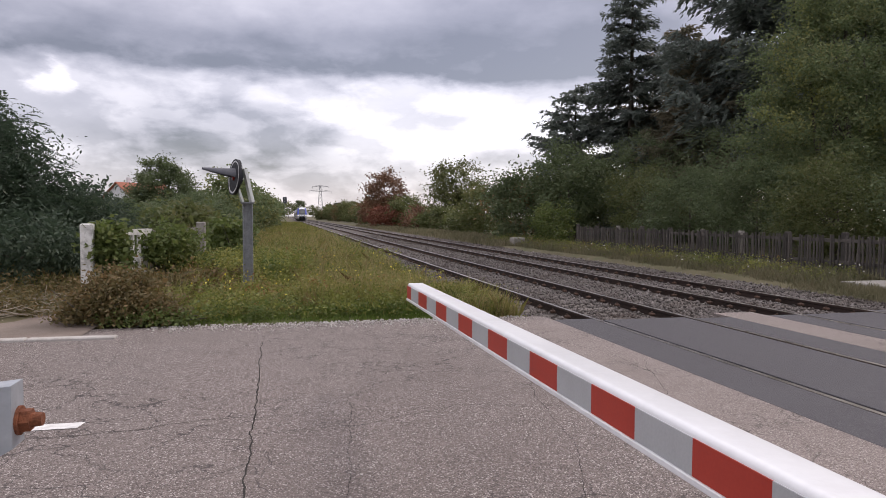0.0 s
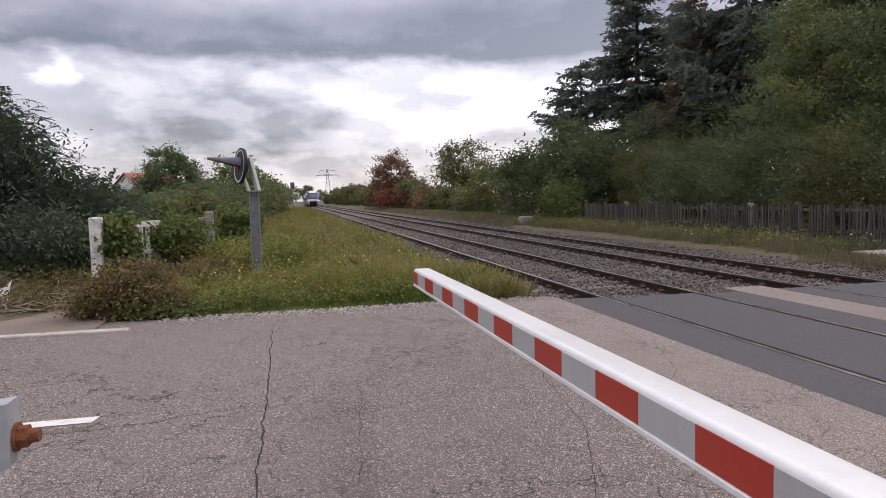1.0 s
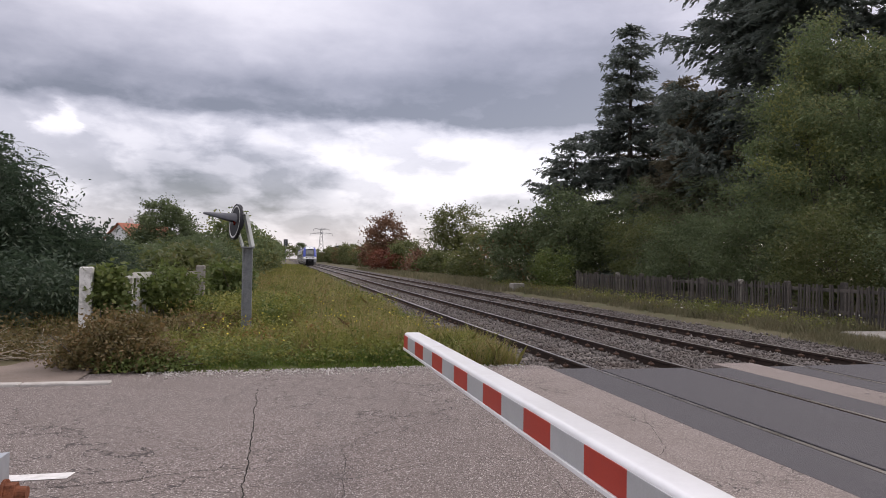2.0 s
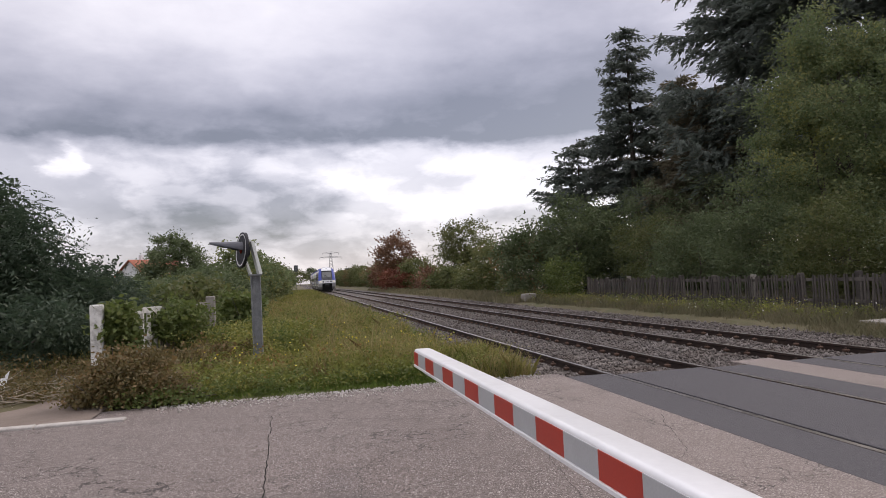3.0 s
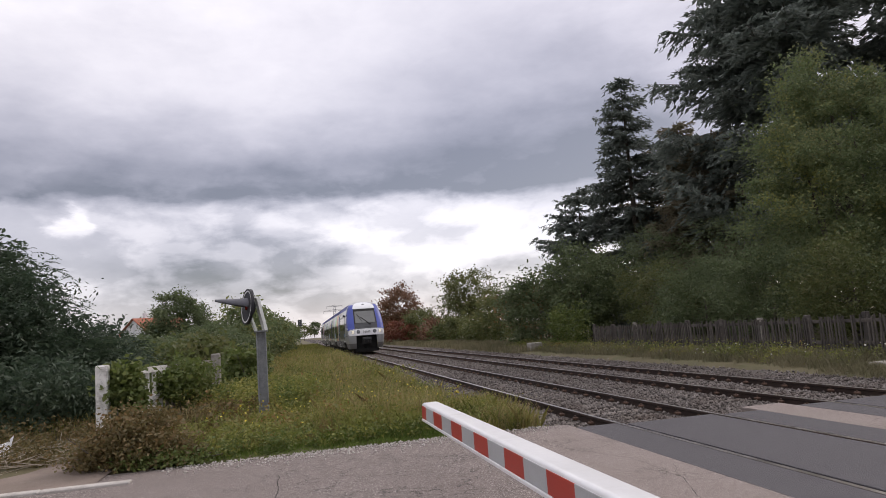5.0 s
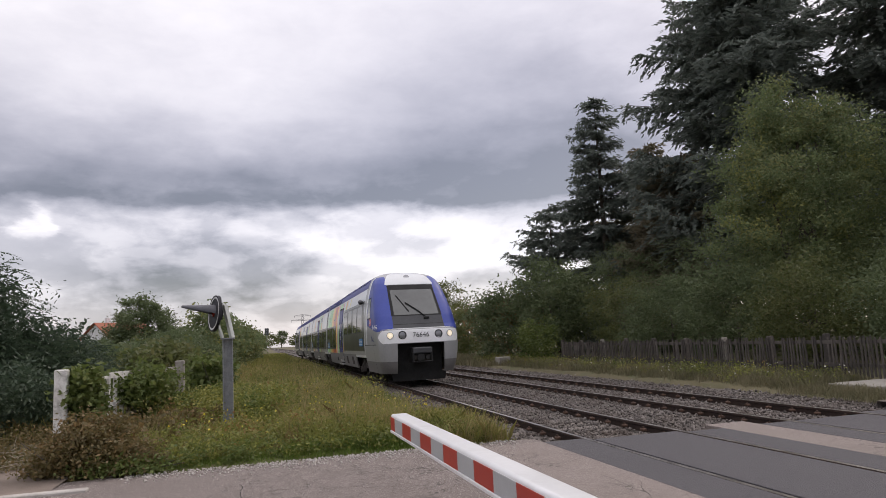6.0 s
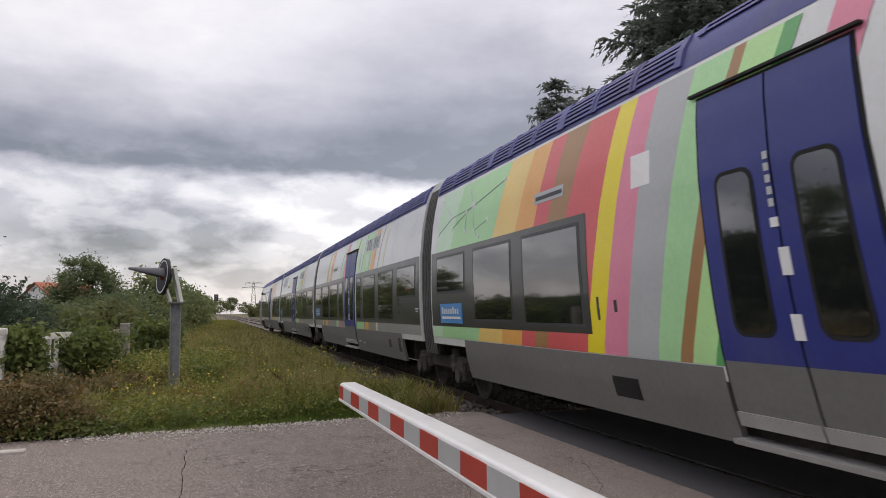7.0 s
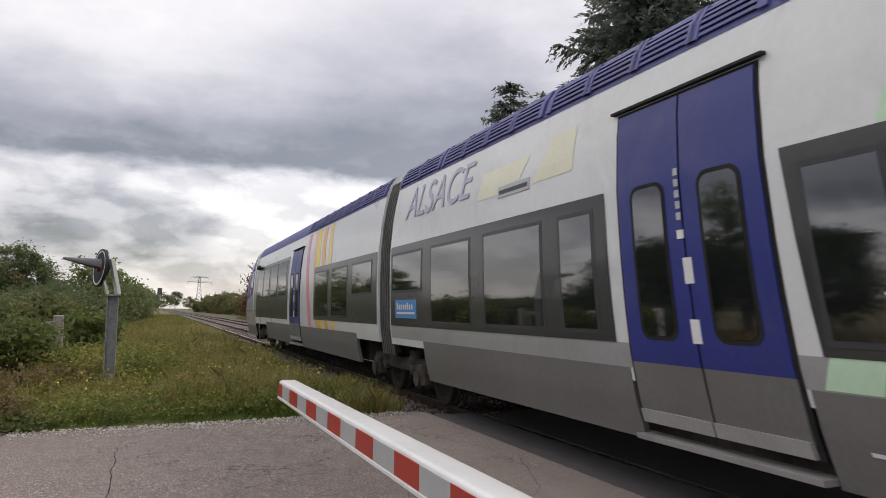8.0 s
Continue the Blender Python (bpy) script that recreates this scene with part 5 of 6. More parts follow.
def crossing_signal():
    """The road signal seen from its side: a steel post, a bent bracket, a round shield with a long hood."""
    s = thing("crossing_signal", -5.21, 13.0, 0.05, label="crossing light with round black shield on a weathered steel post", category="signal")
    g = Geo()
    for x0, x1, y0, y1 in ((-0.10, -0.085, -0.09, 0.09), (0.07, 0.085, -0.09, 0.09), (-0.085, 0.07, -0.008, 0.008)):
        g.box(x0, x1, y0, y1, -0.1, 1.72)
    part("post", g, M["post_zinc"], s, "weathered steel beam post")
    g = Geo()
    g.box(-0.13, 0.115, -0.11, 0.11, 1.70, 1.73, 0.004)
    part("post_plate", g, M["post_zinc"], s)
    for y in (-0.07, 0.07):
        g = Geo()
        for x0, z0, x1, z1, w in ((0.075, 1.73, -0.06, 2.36, 0.05), (-0.10, 1.73, -0.18, 1.98, 0.03), (-0.06, 2.36, -0.19, 2.34, 0.04)):
            g.tube((x0, y, z0), (x1, y, z1), w, sides=4)
        part("bracket", g, M["pale_steel"], s, "pale bent steel bracket")
    # shield facing the road, tilted and turned a little towards the track
    turn = Matrix.Translation((-0.235, 0, 2.205)) @ Matrix.Rotation(radians(180 + 21), 4, "Z") @ Matrix.Rotation(radians(-6), 4, "Y")

    def placed(name, g, mat, label="", parent=s):
        ob = part(name, g, mat, parent, label, smooth=True)
        ob.matrix_basis = turn
        return ob
    g = Geo()
    g.lathe((-0.02, 0, 0), (0.03, 0, 0), [(0, 0.30), (0, 0.345), (1, 0.345), (1, 0.318), (0.9, 0.316)], 40)
    placed("shield_border", g, M["sign_black"], "black outer border of the shield")
    g = Geo()
    g.lathe((-0.02, 0, 0), (0.03, 0, 0), [(0.9, 0.318), (0.95, 0.316), (0.95, 0.287), (0.8, 0.285)], 40)
    placed("shield_rim", g, M["sign_white"], "thin white ring of the round shield")
    g = Geo()
    g.lathe((-0.02, 0, 0), (0.024, 0, 0), [(0, 0.0), (0, 0.3), (0.9, 0.288), (1, 0.285), (1, 0.0)], 40)
    placed("shield", g, M["sign_black"], "matt black round shield")
    g = Geo()
    g.lathe((-0.025, 0, 0), (-0.03, 0, 0), [(0, 0.345), (1, 0.345), (1, 0.33)], 40)
    g.lathe((-0.12, 0, 0), (-0.02, 0, 0), [(0, 0.0), (0, 0.13), (1, 0.17)], 20)
    placed("lamp_housing", g, M["sign_black"], "black lamp housing")
    g = Geo()
    rows = []
    for k in range(9):
        f = k / 8
        r = 0.145 - 0.115 * f
        rows.append([(0.025 + 0.60 * f, r * math.sin(a), 0.02 + 0.05 * f + r * math.cos(a)) for a in [radians(-100 + 200 * j / 16) for j in range(17)]])
    g.grid(rows)
    g.grid([[(x, y * 0.94, z - 0.006) for x, y, z in row] for row in rows])
    placed("hood", g, M["hood"], "long tapering dark hood")
    g = Geo()
    g.lathe((0.02, 0, 0), (0.06, 0, 0), [(0, 0.075), (0.6, 0.06), (1, 0.0)], 20)
    placed("lens", g, M["red_lamp"], "red lens, faintly lit")
    return s


def mast():
    """A galvanised mast right beside the camera, with a clamped plate and a rusty bolt."""
    m = thing("sign_mast", -5.022, 0.55, 0.0, label="galvanised steel mast with a bolted clamp and a rusty bolt", category="mast")
    g = Geo()
    g.tube((0, 0, 0), (0, 0, 3.4), 0.052, sides=24)
    part("pole", g, M["zinc"], m, smooth=True)
    g = Geo()
    rows = [[(-0.09, y, 1.09), (0.03, y, 1.12), (0.108, y, 1.165), (0.108, y, 1.258), (-0.09, y, 1.238)] for y in (-0.062, -0.014)]
    g.grid(rows, 0, True)
    g.face(rows[0])
    g.face(rows[1][::-1])
    g.lathe((0, 0, 1.1), (0, 0, 1.22), [(0, 0.053), (0, 0.064), (1, 0.064), (1, 0.053)], 24)
    clamp = part("clamp", g, M["zinc"], m, "grey steel clamp plate", smooth=True)
    g = Geo()
    g.tube((0.108, -0.035, 1.2), (0.112, -0.035, 1.2), 0.022, sides=16)
    g.tube((0.112, -0.035, 1.2), (0.126, -0.035, 1.2), 0.0175, sides=6)
    g.tube((0.126, -0.035, 1.2), (0.141, -0.035, 1.2), 0.0115, 0.010, 12)
    part("bolt", g, M["rust"], clamp, "rusty hexagon bolt")
    clamp.matrix_basis = pose(0, 0, 0.008)
    g = Geo()
    g.box(-0.13, 0.13, -0.13, 0.13, 0.0, 0.02, 0.004)
    part("foot_plate", g, M["zinc"], m)


def white_gate():
    """Old concrete level-crossing fence: white posts and a railing going back along the drive."""
    f = thing("concrete_fence", 0, 0, 0, label="old white concrete fence with peeling paint, overgrown by creeper", category="fence")
    for x, y, h, mat in ((-7.80, 12.0, 1.37, "white_concrete"), (-6.42, 16.0, 1.37, "grey_concrete")):
        g = Geo()
        g.box(x - 0.1, x + 0.1, y - 0.09, y + 0.09, -0.1, h, 0.02)
        part("post", g, M[mat], f, "peeling white concrete post" if mat[0] == "w" else "grey concrete post")
    ax, ay, bx, by = -7.62, 12.5, -6.5, 15.9
    for z0, z1, s0, s1, mat in ((1.14, 1.25, 0.0, 0.42, "white_concrete"), (1.13, 1.24, 0.425, 1.0, "grey_concrete"), (0.62, 0.70, 0.0, 0.42, "white_concrete"), (0.62, 0.70, 0.425, 1.0, "grey_concrete")):
        g = Geo()
        dx, dy = by - ay, ax - bx
        m = math.hypot(dx, dy)
        ox, oy = dx / m * 0.04, dy / m * 0.04
        rows = [[(x - ox, y - oy, z0), (x + ox, y + oy, z0), (x + ox, y + oy, z1), (x - ox, y - oy, z1)] for x, y in ((ax + (bx - ax) * q, ay + (by - ay) * q) for q in (s0, s1))]
        g.grid(rows, 0, True)
        g.face(rows[0][::-1])
        g.face(rows[1])
        part("rail", g, M[mat], f, "white concrete rail" if mat[0] == "w" else "weathered grey concrete rail")
    for k in range(15):
        t = (k + 0.5) / 15
        x, y = ax + (bx - ax) * t, ay + (by - ay) * t
        g = Geo()
        g.box(x - 0.035, x + 0.035, y - 0.035, y + 0.035, 0.0, 1.15, 0.008)
        part("baluster", g, M["white_concrete"] if t < 0.42 else M["grey_concrete"], f)


def pale_fence():
    """The long weathered fence across the tracks: concrete posts, rails and grey pales."""
    f = thing("picket_fence", 0, 0, 0, label="long weathered grey picket fence with gaps, along the far verge", category="fence")
    x = 9.6
    pale = Geo()
    pale.box(-0.014, 0.014, -0.026, 0.026, 0.1, 1.08, 0.004)
    master = None
    rng = random.Random(4)
    y = 9.9
    while y < 30.5:
        if master is None:
            master = part("pale", pale, M["fence_wood"], f)
            ob = master
        else:
            ob = new("pale", master.data)
            ob.parent = f
        ob.matrix_basis = pose(x - 0.05, y, rng.uniform(-0.025, 0.025), rng.gauss(0, 1.3), rng.gauss(0, 0.8), rng.gauss(0, 3))
        y += 0.112 if rng.random() > 0.04 else 0.26
    for k in range(11):
        y = 10.0 + k * 2.05
        g = Geo()
        g.box(x - 0.02, x + 0.12, y - 0.075, y + 0.075, -0.1, 1.16 + rng.uniform(-0.04, 0.04), 0.015)
        part("post", g, M["fence_wood"] if k % 4 else M["grey_concrete"], f, "weathered fence post")
    for z in (0.38, 0.95):
        g = Geo()
        g.box(x - 0.035, x, 9.8, 30.6, z - 0.045, z + 0.045, 0.006)
        part("rail", g, M["fence_wood"], f)


barrier_arm()
crossing_signal()
mast()
white_gate()
pale_fence()


# ---- plants ----
def limbs(g, base, top, r, rng, count=7, spread=2.0):
    """A tapered trunk with limbs rising from it."""
    base, top = Vector(base), Vector(top)
    pts = [base.lerp(top, k / 5) + Vector((rng.normal(0, 0.06), rng.normal(0, 0.06), 0)) * (k > 0) * (top - base).length * 0.25 for k in range(6)]
    for k in range(5):
        g.tube(pts[k], pts[k + 1], r * (1 - 0.17 * k), r * (1 - 0.17 * (k + 1)), 8, caps=False)
    for k in range(count):
        f = rng.uniform(0.3, 0.95)
        p = base.lerp(top, f)
        a = rng.uniform(0, 6.28)
        q = p + Vector((math.cos(a) * spread, math.sin(a) * spread, rng.uniform(0.3, 1.0) * spread)) * rng.uniform(0.5, 1.0) * (1.1 - 0.6 * f)
        g.tube(p, q, r * 0.4 * (1.1 - f), r * 0.1, 6, caps=False)


def crown_points(rng, centre, radii, clumps, per, fluff, low=-0.8):
    """Leaf places in uneven clumps, denser towards the outside of an ellipsoid."""
    d = rng.normal(size=(clumps, 3))
    d /= np.linalg.norm(d, axis=1)[:, None]
    d[:, 2] = np.maximum(d[:, 2], low)
    r = rng.uniform(0.35, 1.0, clumps) ** 0.5 * rng.uniform(0.82, 1.12, clumps)
    c = d * r[:, None] * np.asarray(radii) + np.asarray(centre)
    size = fluff * rng.uniform(0.5, 1.4, clumps)
    p = np.repeat(c, per, 0) + rng.normal(size=(clumps * per, 3)) * np.repeat(size, per)[:, None] * np.array([1, 1, 0.6])
    return p


def tree(name, x, y, crowns, mat, leaf_size, seed, label, category="tree", trunk=0.14, clumps=90, per=120, fluff=0.35, narrow=0.55, droop=0.0, low=-0.8, ground_z=0.0):
    """A broadleaf: trunk and limbs, and a crown of many leaves in clumps. crowns: rows of (dx, dy, z, rx, ry, rz, share)."""
    rng = np.random.default_rng(seed)
    t = thing(name, x, y, ground_z, label=label, category=category)
    g = Geo()
    top = max(c[2] + 0.4 * c[5] for c in crowns)
    limbs(g, (0, 0, -0.2), (crowns[0][0] * 0.6, crowns[0][1] * 0.6, top), trunk, rng, 9, 0.5 * max(c[3] for c in crowns))
    for c in crowns[1:]:
        limbs(g, (c[0] * 0.2, c[1] * 0.2, 0.0), (c[0], c[1], c[2]), trunk * 0.6, rng, 4, 0.5 * c[3])
    part("trunk", g, M["bark"], t, smooth=True)
    pts = np.concatenate([crown_points(rng, c[:3], c[3:6], max(4, int(clumps * c[6])), per, fluff, low) for c in crowns])
    pts = pts[pts[:, 2] > 0.02]
    leaf_mesh("crown", cards(pts, seed, np.full(len(pts), leaf_size), np.full(len(pts), leaf_size * narrow), rng=rng, droop=droop), mat, t)
    return t


def frond_shrub(name, x, y, crowns, mat, seed, label, fronds=700, length=0.5, pairs=9, leaflet=0.13):
    """A suckering shrub of arching pinnate fronds: stems, and leaflets in pairs along each frond's rib."""
    rng = np.random.default_rng(seed)
    t = thing(name, x, y, 0.0, label=label, category="shrub")
    g = Geo()
    for c in crowns:
        limbs(g, (c[0] * 0.3, c[1] * 0.3, -0.1), (c[0], c[1], c[2] + 0.5 * c[5]), 0.07, rng, 6, 0.5 * c[3])
    part("trunk", g, M["bark"], t, smooth=True)
    out = []
    for c in crowns:
        m = int(fronds * c[6])
        d = rng.normal(size=(m, 3))
        d /= np.linalg.norm(d, axis=1)[:, None]
        p = d * (rng.uniform(0.45, 1.0, m) ** 0.6)[:, None] * np.asarray(c[3:6]) + np.asarray(c[:3])
        way = d * np.array([1, 1, 0.35]) + rng.normal(size=(m, 3)) * 0.45
        way[:, 2] += 0.15
        way /= np.linalg.norm(way, axis=1)[:, None]
        L = length * rng.uniform(0.7, 1.3, m)
        side = np.cross(way, np.array([0, 0, 1.0]) + rng.normal(size=(m, 3)) * 0.25)
        side /= np.linalg.norm(side, axis=1)[:, None] + 1e-9
        for k in range(pairs):
            f = (k + 0.6) / pairs
            root = p + way * (L * f)[:, None] - np.array([0, 0, 0.5]) * (L * f * f)[:, None]
            size = leaflet * (0.55 + 1.6 * f * (1 - f)) * (L / length)
            for sgn in (-1, 1):
                run = side * sgn + way * 0.45 + np.array([0, 0, -0.35]) + rng.normal(size=(m, 3)) * 0.12
                run /= np.linalg.norm(run, axis=1)[:, None]
                mid = root + run * (size * 0.45)[:, None]
                wide = way * (size * 0.16)[:, None]
                out.append(np.stack([root, mid + wide, root + run * size[:, None], mid - wide], 1))
    fill = np.concatenate([crown_points(rng, c[:3], np.asarray(c[3:6]) * 0.88, int(0.16 * fronds * c[6]), 110, 0.3) for c in crowns])
    out.append(cards(fill, seed, np.full(len(fill), 0.13), np.full(len(fill), 0.05), rng=rng, droop=0.5).reshape(-1, 4, 3))
    v = np.concatenate(out).reshape(-1, 3)
    keep = (v.reshape(-1, 4, 3)[:, :, 2].min(1) > 0.02).repeat(4)
    leaf_mesh("foliage", v[keep], mat, t)
    return t


def conifer(name, x, y, height, reach, mat, seed, label, first=0.08, tiers=26, droop=0.25, leaf_size=0.3, gap=0.0, lean=(0, 0), taper=0.9, lift=0.12, boughs=(5, 9)):
    """A conifer: a straight trunk, tiers of boughs with rising tips, flat rows of twigs along each bough, and needle sprays along the twigs."""
    rng = np.random.default_rng(seed)
    t = thing(name, x, y, 0.0, label=label, category="tree")
    g = Geo()
    g.tube((0, 0, -0.2), (lean[0], lean[1], height), 0.018 * height, 0.02, 9, caps=False)
    roots, ways, sizes = [], [], []
    for k in range(tiers):
        f = min(max(first + (1 - first) * (k + rng.uniform(-0.35, 0.35)) / tiers, 0.02), 0.99)
        length = reach * (1 - f) ** taper * rng.uniform(0.7, 1.15) + 0.3
        for b in range(rng.integers(*boughs)):
            if rng.uniform() < gap:
                continue
            a, L = rng.uniform(0, 6.28), length * rng.uniform(0.5, 1.12)
            p0 = np.array([lean[0] * f, lean[1] * f, height * f])
            out, across = np.array([math.cos(a), math.sin(a), 0.0]), np.array([-math.sin(a), math.cos(a), 0.0])
            drop = droop * (1.2 - f) - (0.35 * max(0.0, f - 0.75))

            def spine(q):
                return p0 + out * (L * q) + np.array([0, 0, 1.0]) * (-drop * L * q + lift * L * q ** 3)
            stops = [spine(q) for q in (0.0, 0.35, 0.7, 1.0)]
            for u, v, r in zip(stops, stops[1:], (1.0, 0.6, 0.3)):
                g.tube(u, v, 0.010 * L * r + 0.008, 0.010 * L * r * 0.6 + 0.005, 5, caps=False)
            m = max(5, int(L / (0.55 * leaf_size)))
            for q in np.linspace(0.14, 1.0, m):
                root = spine(q)
                for sgn in (-1, 1):
                    twig = (0.40 * L * (1.12 - q) ** 0.6 * min(1.0, 2.2 * q) + 0.2) * rng.uniform(0.6, 1.25)
                    way = out * rng.uniform(0.5, 0.9) + across * sgn * rng.uniform(0.5, 1.0) + np.array([0, 0, rng.uniform(-0.7, 0.15)])
                    way /= np.linalg.norm(way)
                    h = max(2, int(twig / (0.32 * leaf_size)))
                    d = (np.arange(h) + rng.uniform(0.2, 0.8, h)) / h
                    c = root + way * (twig * d)[:, None]
                    c[:, 2] -= 0.22 * twig * d * d
                    roots.append(c)
                    ways.append(np.repeat(way[None], h, 0))
                    sizes.append(np.full(h, leaf_size) * (1.1 - 0.35 * d))
    part("trunk", g, M["bark"], t, smooth=True)
    c, d, z = np.concatenate(roots), np.concatenate(ways), np.concatenate(sizes)
    c, d, z = np.repeat(c, 2, 0), np.repeat(d, 2, 0), np.repeat(z, 2)
    m = len(c)
    c = c + rng.normal(0, 0.05, (m, 3))
    d = d + rng.normal(0, 0.32, (m, 3))
    d /= np.linalg.norm(d, axis=1)[:, None]
    side = np.cross(d, rng.normal(size=d.shape) * 0.6 + np.array([0, 0, 1]))
    side /= np.linalg.norm(side, axis=1)[:, None] + 1e-9
    long = (z * rng.uniform(0.6, 1.3, m))[:, None]
    wide = (z * 0.18 * rng.uniform(0.6, 1.3, m))[:, None]
    v = np.stack([c - d * long * 0.3, c + side * wide, c + d * long * 0.7, c - side * wide], 1).reshape(-1, 3)
    leaf_mesh("foliage", v, mat, t)
    return t


# across the tracks
conifer("spruce", 20.3, 45.0, 19.5, 4.9, M["fir"], 11, "tall dark spruce behind the far fence", tiers=38, leaf_size=0.42, gap=0.06, taper=0.6, droop=0.25)
conifer("pine", 17.7, 49.0, 11.9, 6.6, M["fir"], 12, "broad dark pine with level boughs", tiers=20, leaf_size=0.45, gap=0.1, droop=0.05, first=0.2, taper=0.6)
conifer("spruce", 25.0, 46.0, 16.2, 6.4, M["larch"], 13, "broad brownish conifer behind the far fence", tiers=30, leaf_size=0.45, taper=0.5)
conifer("spruce", 21.2, 36.0, 12.6, 5.2, M["larch"], 14, "dark brown-green conifer behind the far fence", tiers=28, leaf_size=0.42, taper=0.5)
conifer("cedar", 25.6, 34.0, 26.5, 10.2, M["fir"], 15, "huge dark cedar with wide layered boughs", tiers=36, leaf_size=0.5, gap=0.06, droop=0.1, taper=0.36, first=0.24, lift=0.16)
conifer("cedar", 34.0, 29.0, 26.0, 11.0, M["fir"], 16, "huge dark cedar with wide layered boughs", tiers=32, leaf_size=0.6, gap=0.0, droop=0.04, taper=0.45, first=0.2, lift=0.16)
tree("locust_tree", 17.6, 22.5, [(0, 0, 6.6, 3.6, 3.2, 4.6, 0.5), (-2.2, -1.0, 4.6, 3.0, 2.6, 3.2, 0.3), (2.6, 0.4, 6.0, 3.0, 2.8, 3.8, 0.3), (-0.9, 0, 10.2, 1.3, 1.3, 1.6, 0.08), (1.0, 0, 9.9, 1.2, 1.2, 1.4, 0.08), (-1.9, 0, 7.6, 1.3, 1.3, 1.8, 0.08)],
     M["acacia"], 0.135, 21, "large yellow-green locust tree behind the far fence", clumps=240, per=260, fluff=0.42, trunk=0.22, droop=0.3)
tree("locust_tree", 22.5, 17.5, [(0, 0, 5.6, 4.2, 3.2, 4.8, 0.6), (2.5, -3, 5.0, 3.5, 3.0, 4.2, 0.4)], M["acacia"], 0.17, 22, "large green locust tree behind the far fence", clumps=200, per=120, fluff=0.45, trunk=0.22, droop=0.3)
for k, (x, y, h, r) in enumerate(((13.4, 13.5, 3.6, 2.4), (12.6, 17.5, 3.4, 2.0), (12.8, 21.5, 3.8, 2.2), (12.6, 25.5, 3.6, 2.2), (13.2, 29.5, 4.2, 2.6), (16.5, 28.0, 6.0, 3.0), (17.0, 36.0, 6.5, 3.2), (21.0, 26.0, 7.0, 3.6), (16.5, 15.0, 5.0, 3.0), (19.0, 12.0, 5.5, 3.2), (24.0, 12.5, 8.0, 4.0), (15.0, 11.5, 3.0, 2.4), (17.8, 18.5, 4.0, 2.8), (21.0, 14.5, 4.5, 3.0), (26.0, 18.0, 6.0, 4.0), (23.0, 21.0, 5.0, 3.4), (27.0, 14.0, 5.0, 3.4), (30.0, 21.0, 6.0, 4.0), (33.0, 15.0, 6.0, 4.5), (36.0, 24.0, 6.0, 5.0), (31.0, 10.0, 6.0, 4.5))):
    tree("shrub", x, y, [(0, 0, h * 0.52, r, r * 0.95, h * 0.5, 1.0)], M["hedge"] if k % 3 == 1 else M["oak"], 0.11 if r < 3.3 else 0.2, 40 + k, "dense dark green shrub behind the far fence", "shrub", 0.07, 110, 140, 0.32)
tree("hazel_bush", 12.4, 38.0, [(0, 0, 3.0, 2.6, 2.6, 2.9, 0.6), (-2.3, 2, 2.4, 2.2, 2.2, 2.5, 0.4), (2.0, 1.0, 3.0, 2.2, 2.2, 2.6, 0.3)], M["oak"], 0.2, 60, "big rounded dark green bush beside the track", "bush", 0.1, 210, 90, 0.4)
tree("bush", 9.6, 33.5, [(0, 0, 1.1, 1.1, 1.2, 1.2, 1.0)], M["creeper"], 0.14, 61, "light green bush at the end of the fence", "bush", 0.04, 60, 60, 0.24)
tree("ash_tree", 15.0, 76.0, [(0, 0, 5.2, 3.3, 3.0, 3.2, 0.7), (-1.4, 0, 3.4, 2.4, 2.2, 2.4, 0.3)], M["hedge"], 0.28, 62, "loose grey-green ash tree beyond the bushes", clumps=130, per=70, fluff=0.5)
tree("russet_tree", 10.9, 106.0, [(0, 0, 5.6, 3.0, 2.8, 3.2, 1.0)], M["autumn"], 0.36, 63, "russet autumn tree by the line", clumps=100, per=60, fluff=0.6)
tree("red_bush", 8.9, 92.0, [(0, 0, 1.6, 2.4, 4.0, 1.5, 1.0)], M["redbush"], 0.28, 64, "red-brown bush beside the track", "bush", 0.06, 70, 60, 0.35)
far_rng = np.random.default_rng(70)
for k in range(26):
    y = 44 + k * 9.5 + far_rng.uniform(-2, 2)
    h = far_rng.uniform(2.4, 4.8) + (1.2 if k > 8 else 0.0)
    x = 9.6 + far_rng.uniform(-0.6, 2.4) + (0.012 * y if k < 8 else 0)
    mat = M["hedge"] if k % 4 else M["autumn"] if k in (4, 8) else M["bramble"]
    tree("trackside_bush", x + 1.2, y, [(0, 0, h * 0.5, 2.4, 4.2, h * 0.52, 1.0)], mat, 0.26 + 0.001 * y, 100 + k, "mixed green and brown bush along the railway", "bush", 0.07, 60, 60, 0.5)

# on the driveway's side
frond_shrub("sumac", -12.2, 17.2, [(0, 0, 2.35, 2.4, 2.3, 2.3, 0.6), (-1.6, 0.4, 3.5, 1.7, 1.7, 1.4, 0.3), (2.3, 0, 1.2, 1.7, 1.8, 1.2, 0.35)], M["sumac"], 80, "large blue-green sumac shrub by the driveway", 2900)
frond_shrub("sumac", -14.8, 13.8, [(0, 0, 2.3, 2.2, 2.0, 2.2, 0.7), (-0.8, 0, 3.9, 1.2, 1.2, 1.0, 0.2)], M["sumac"], 81, "large blue-green sumac shrub by the driveway", 2300)
tree("walnut_tree", -15.6, 16.6, [(0, 0, 5.4, 1.5, 1.5, 1.2, 0.8), (1.3, 0, 6.0, 0.6, 0.6, 0.6, 0.15)], M["oak"], 0.11, 83, "dark tree rising behind the sumac", "tree", 0.1, 70, 150, 0.24)
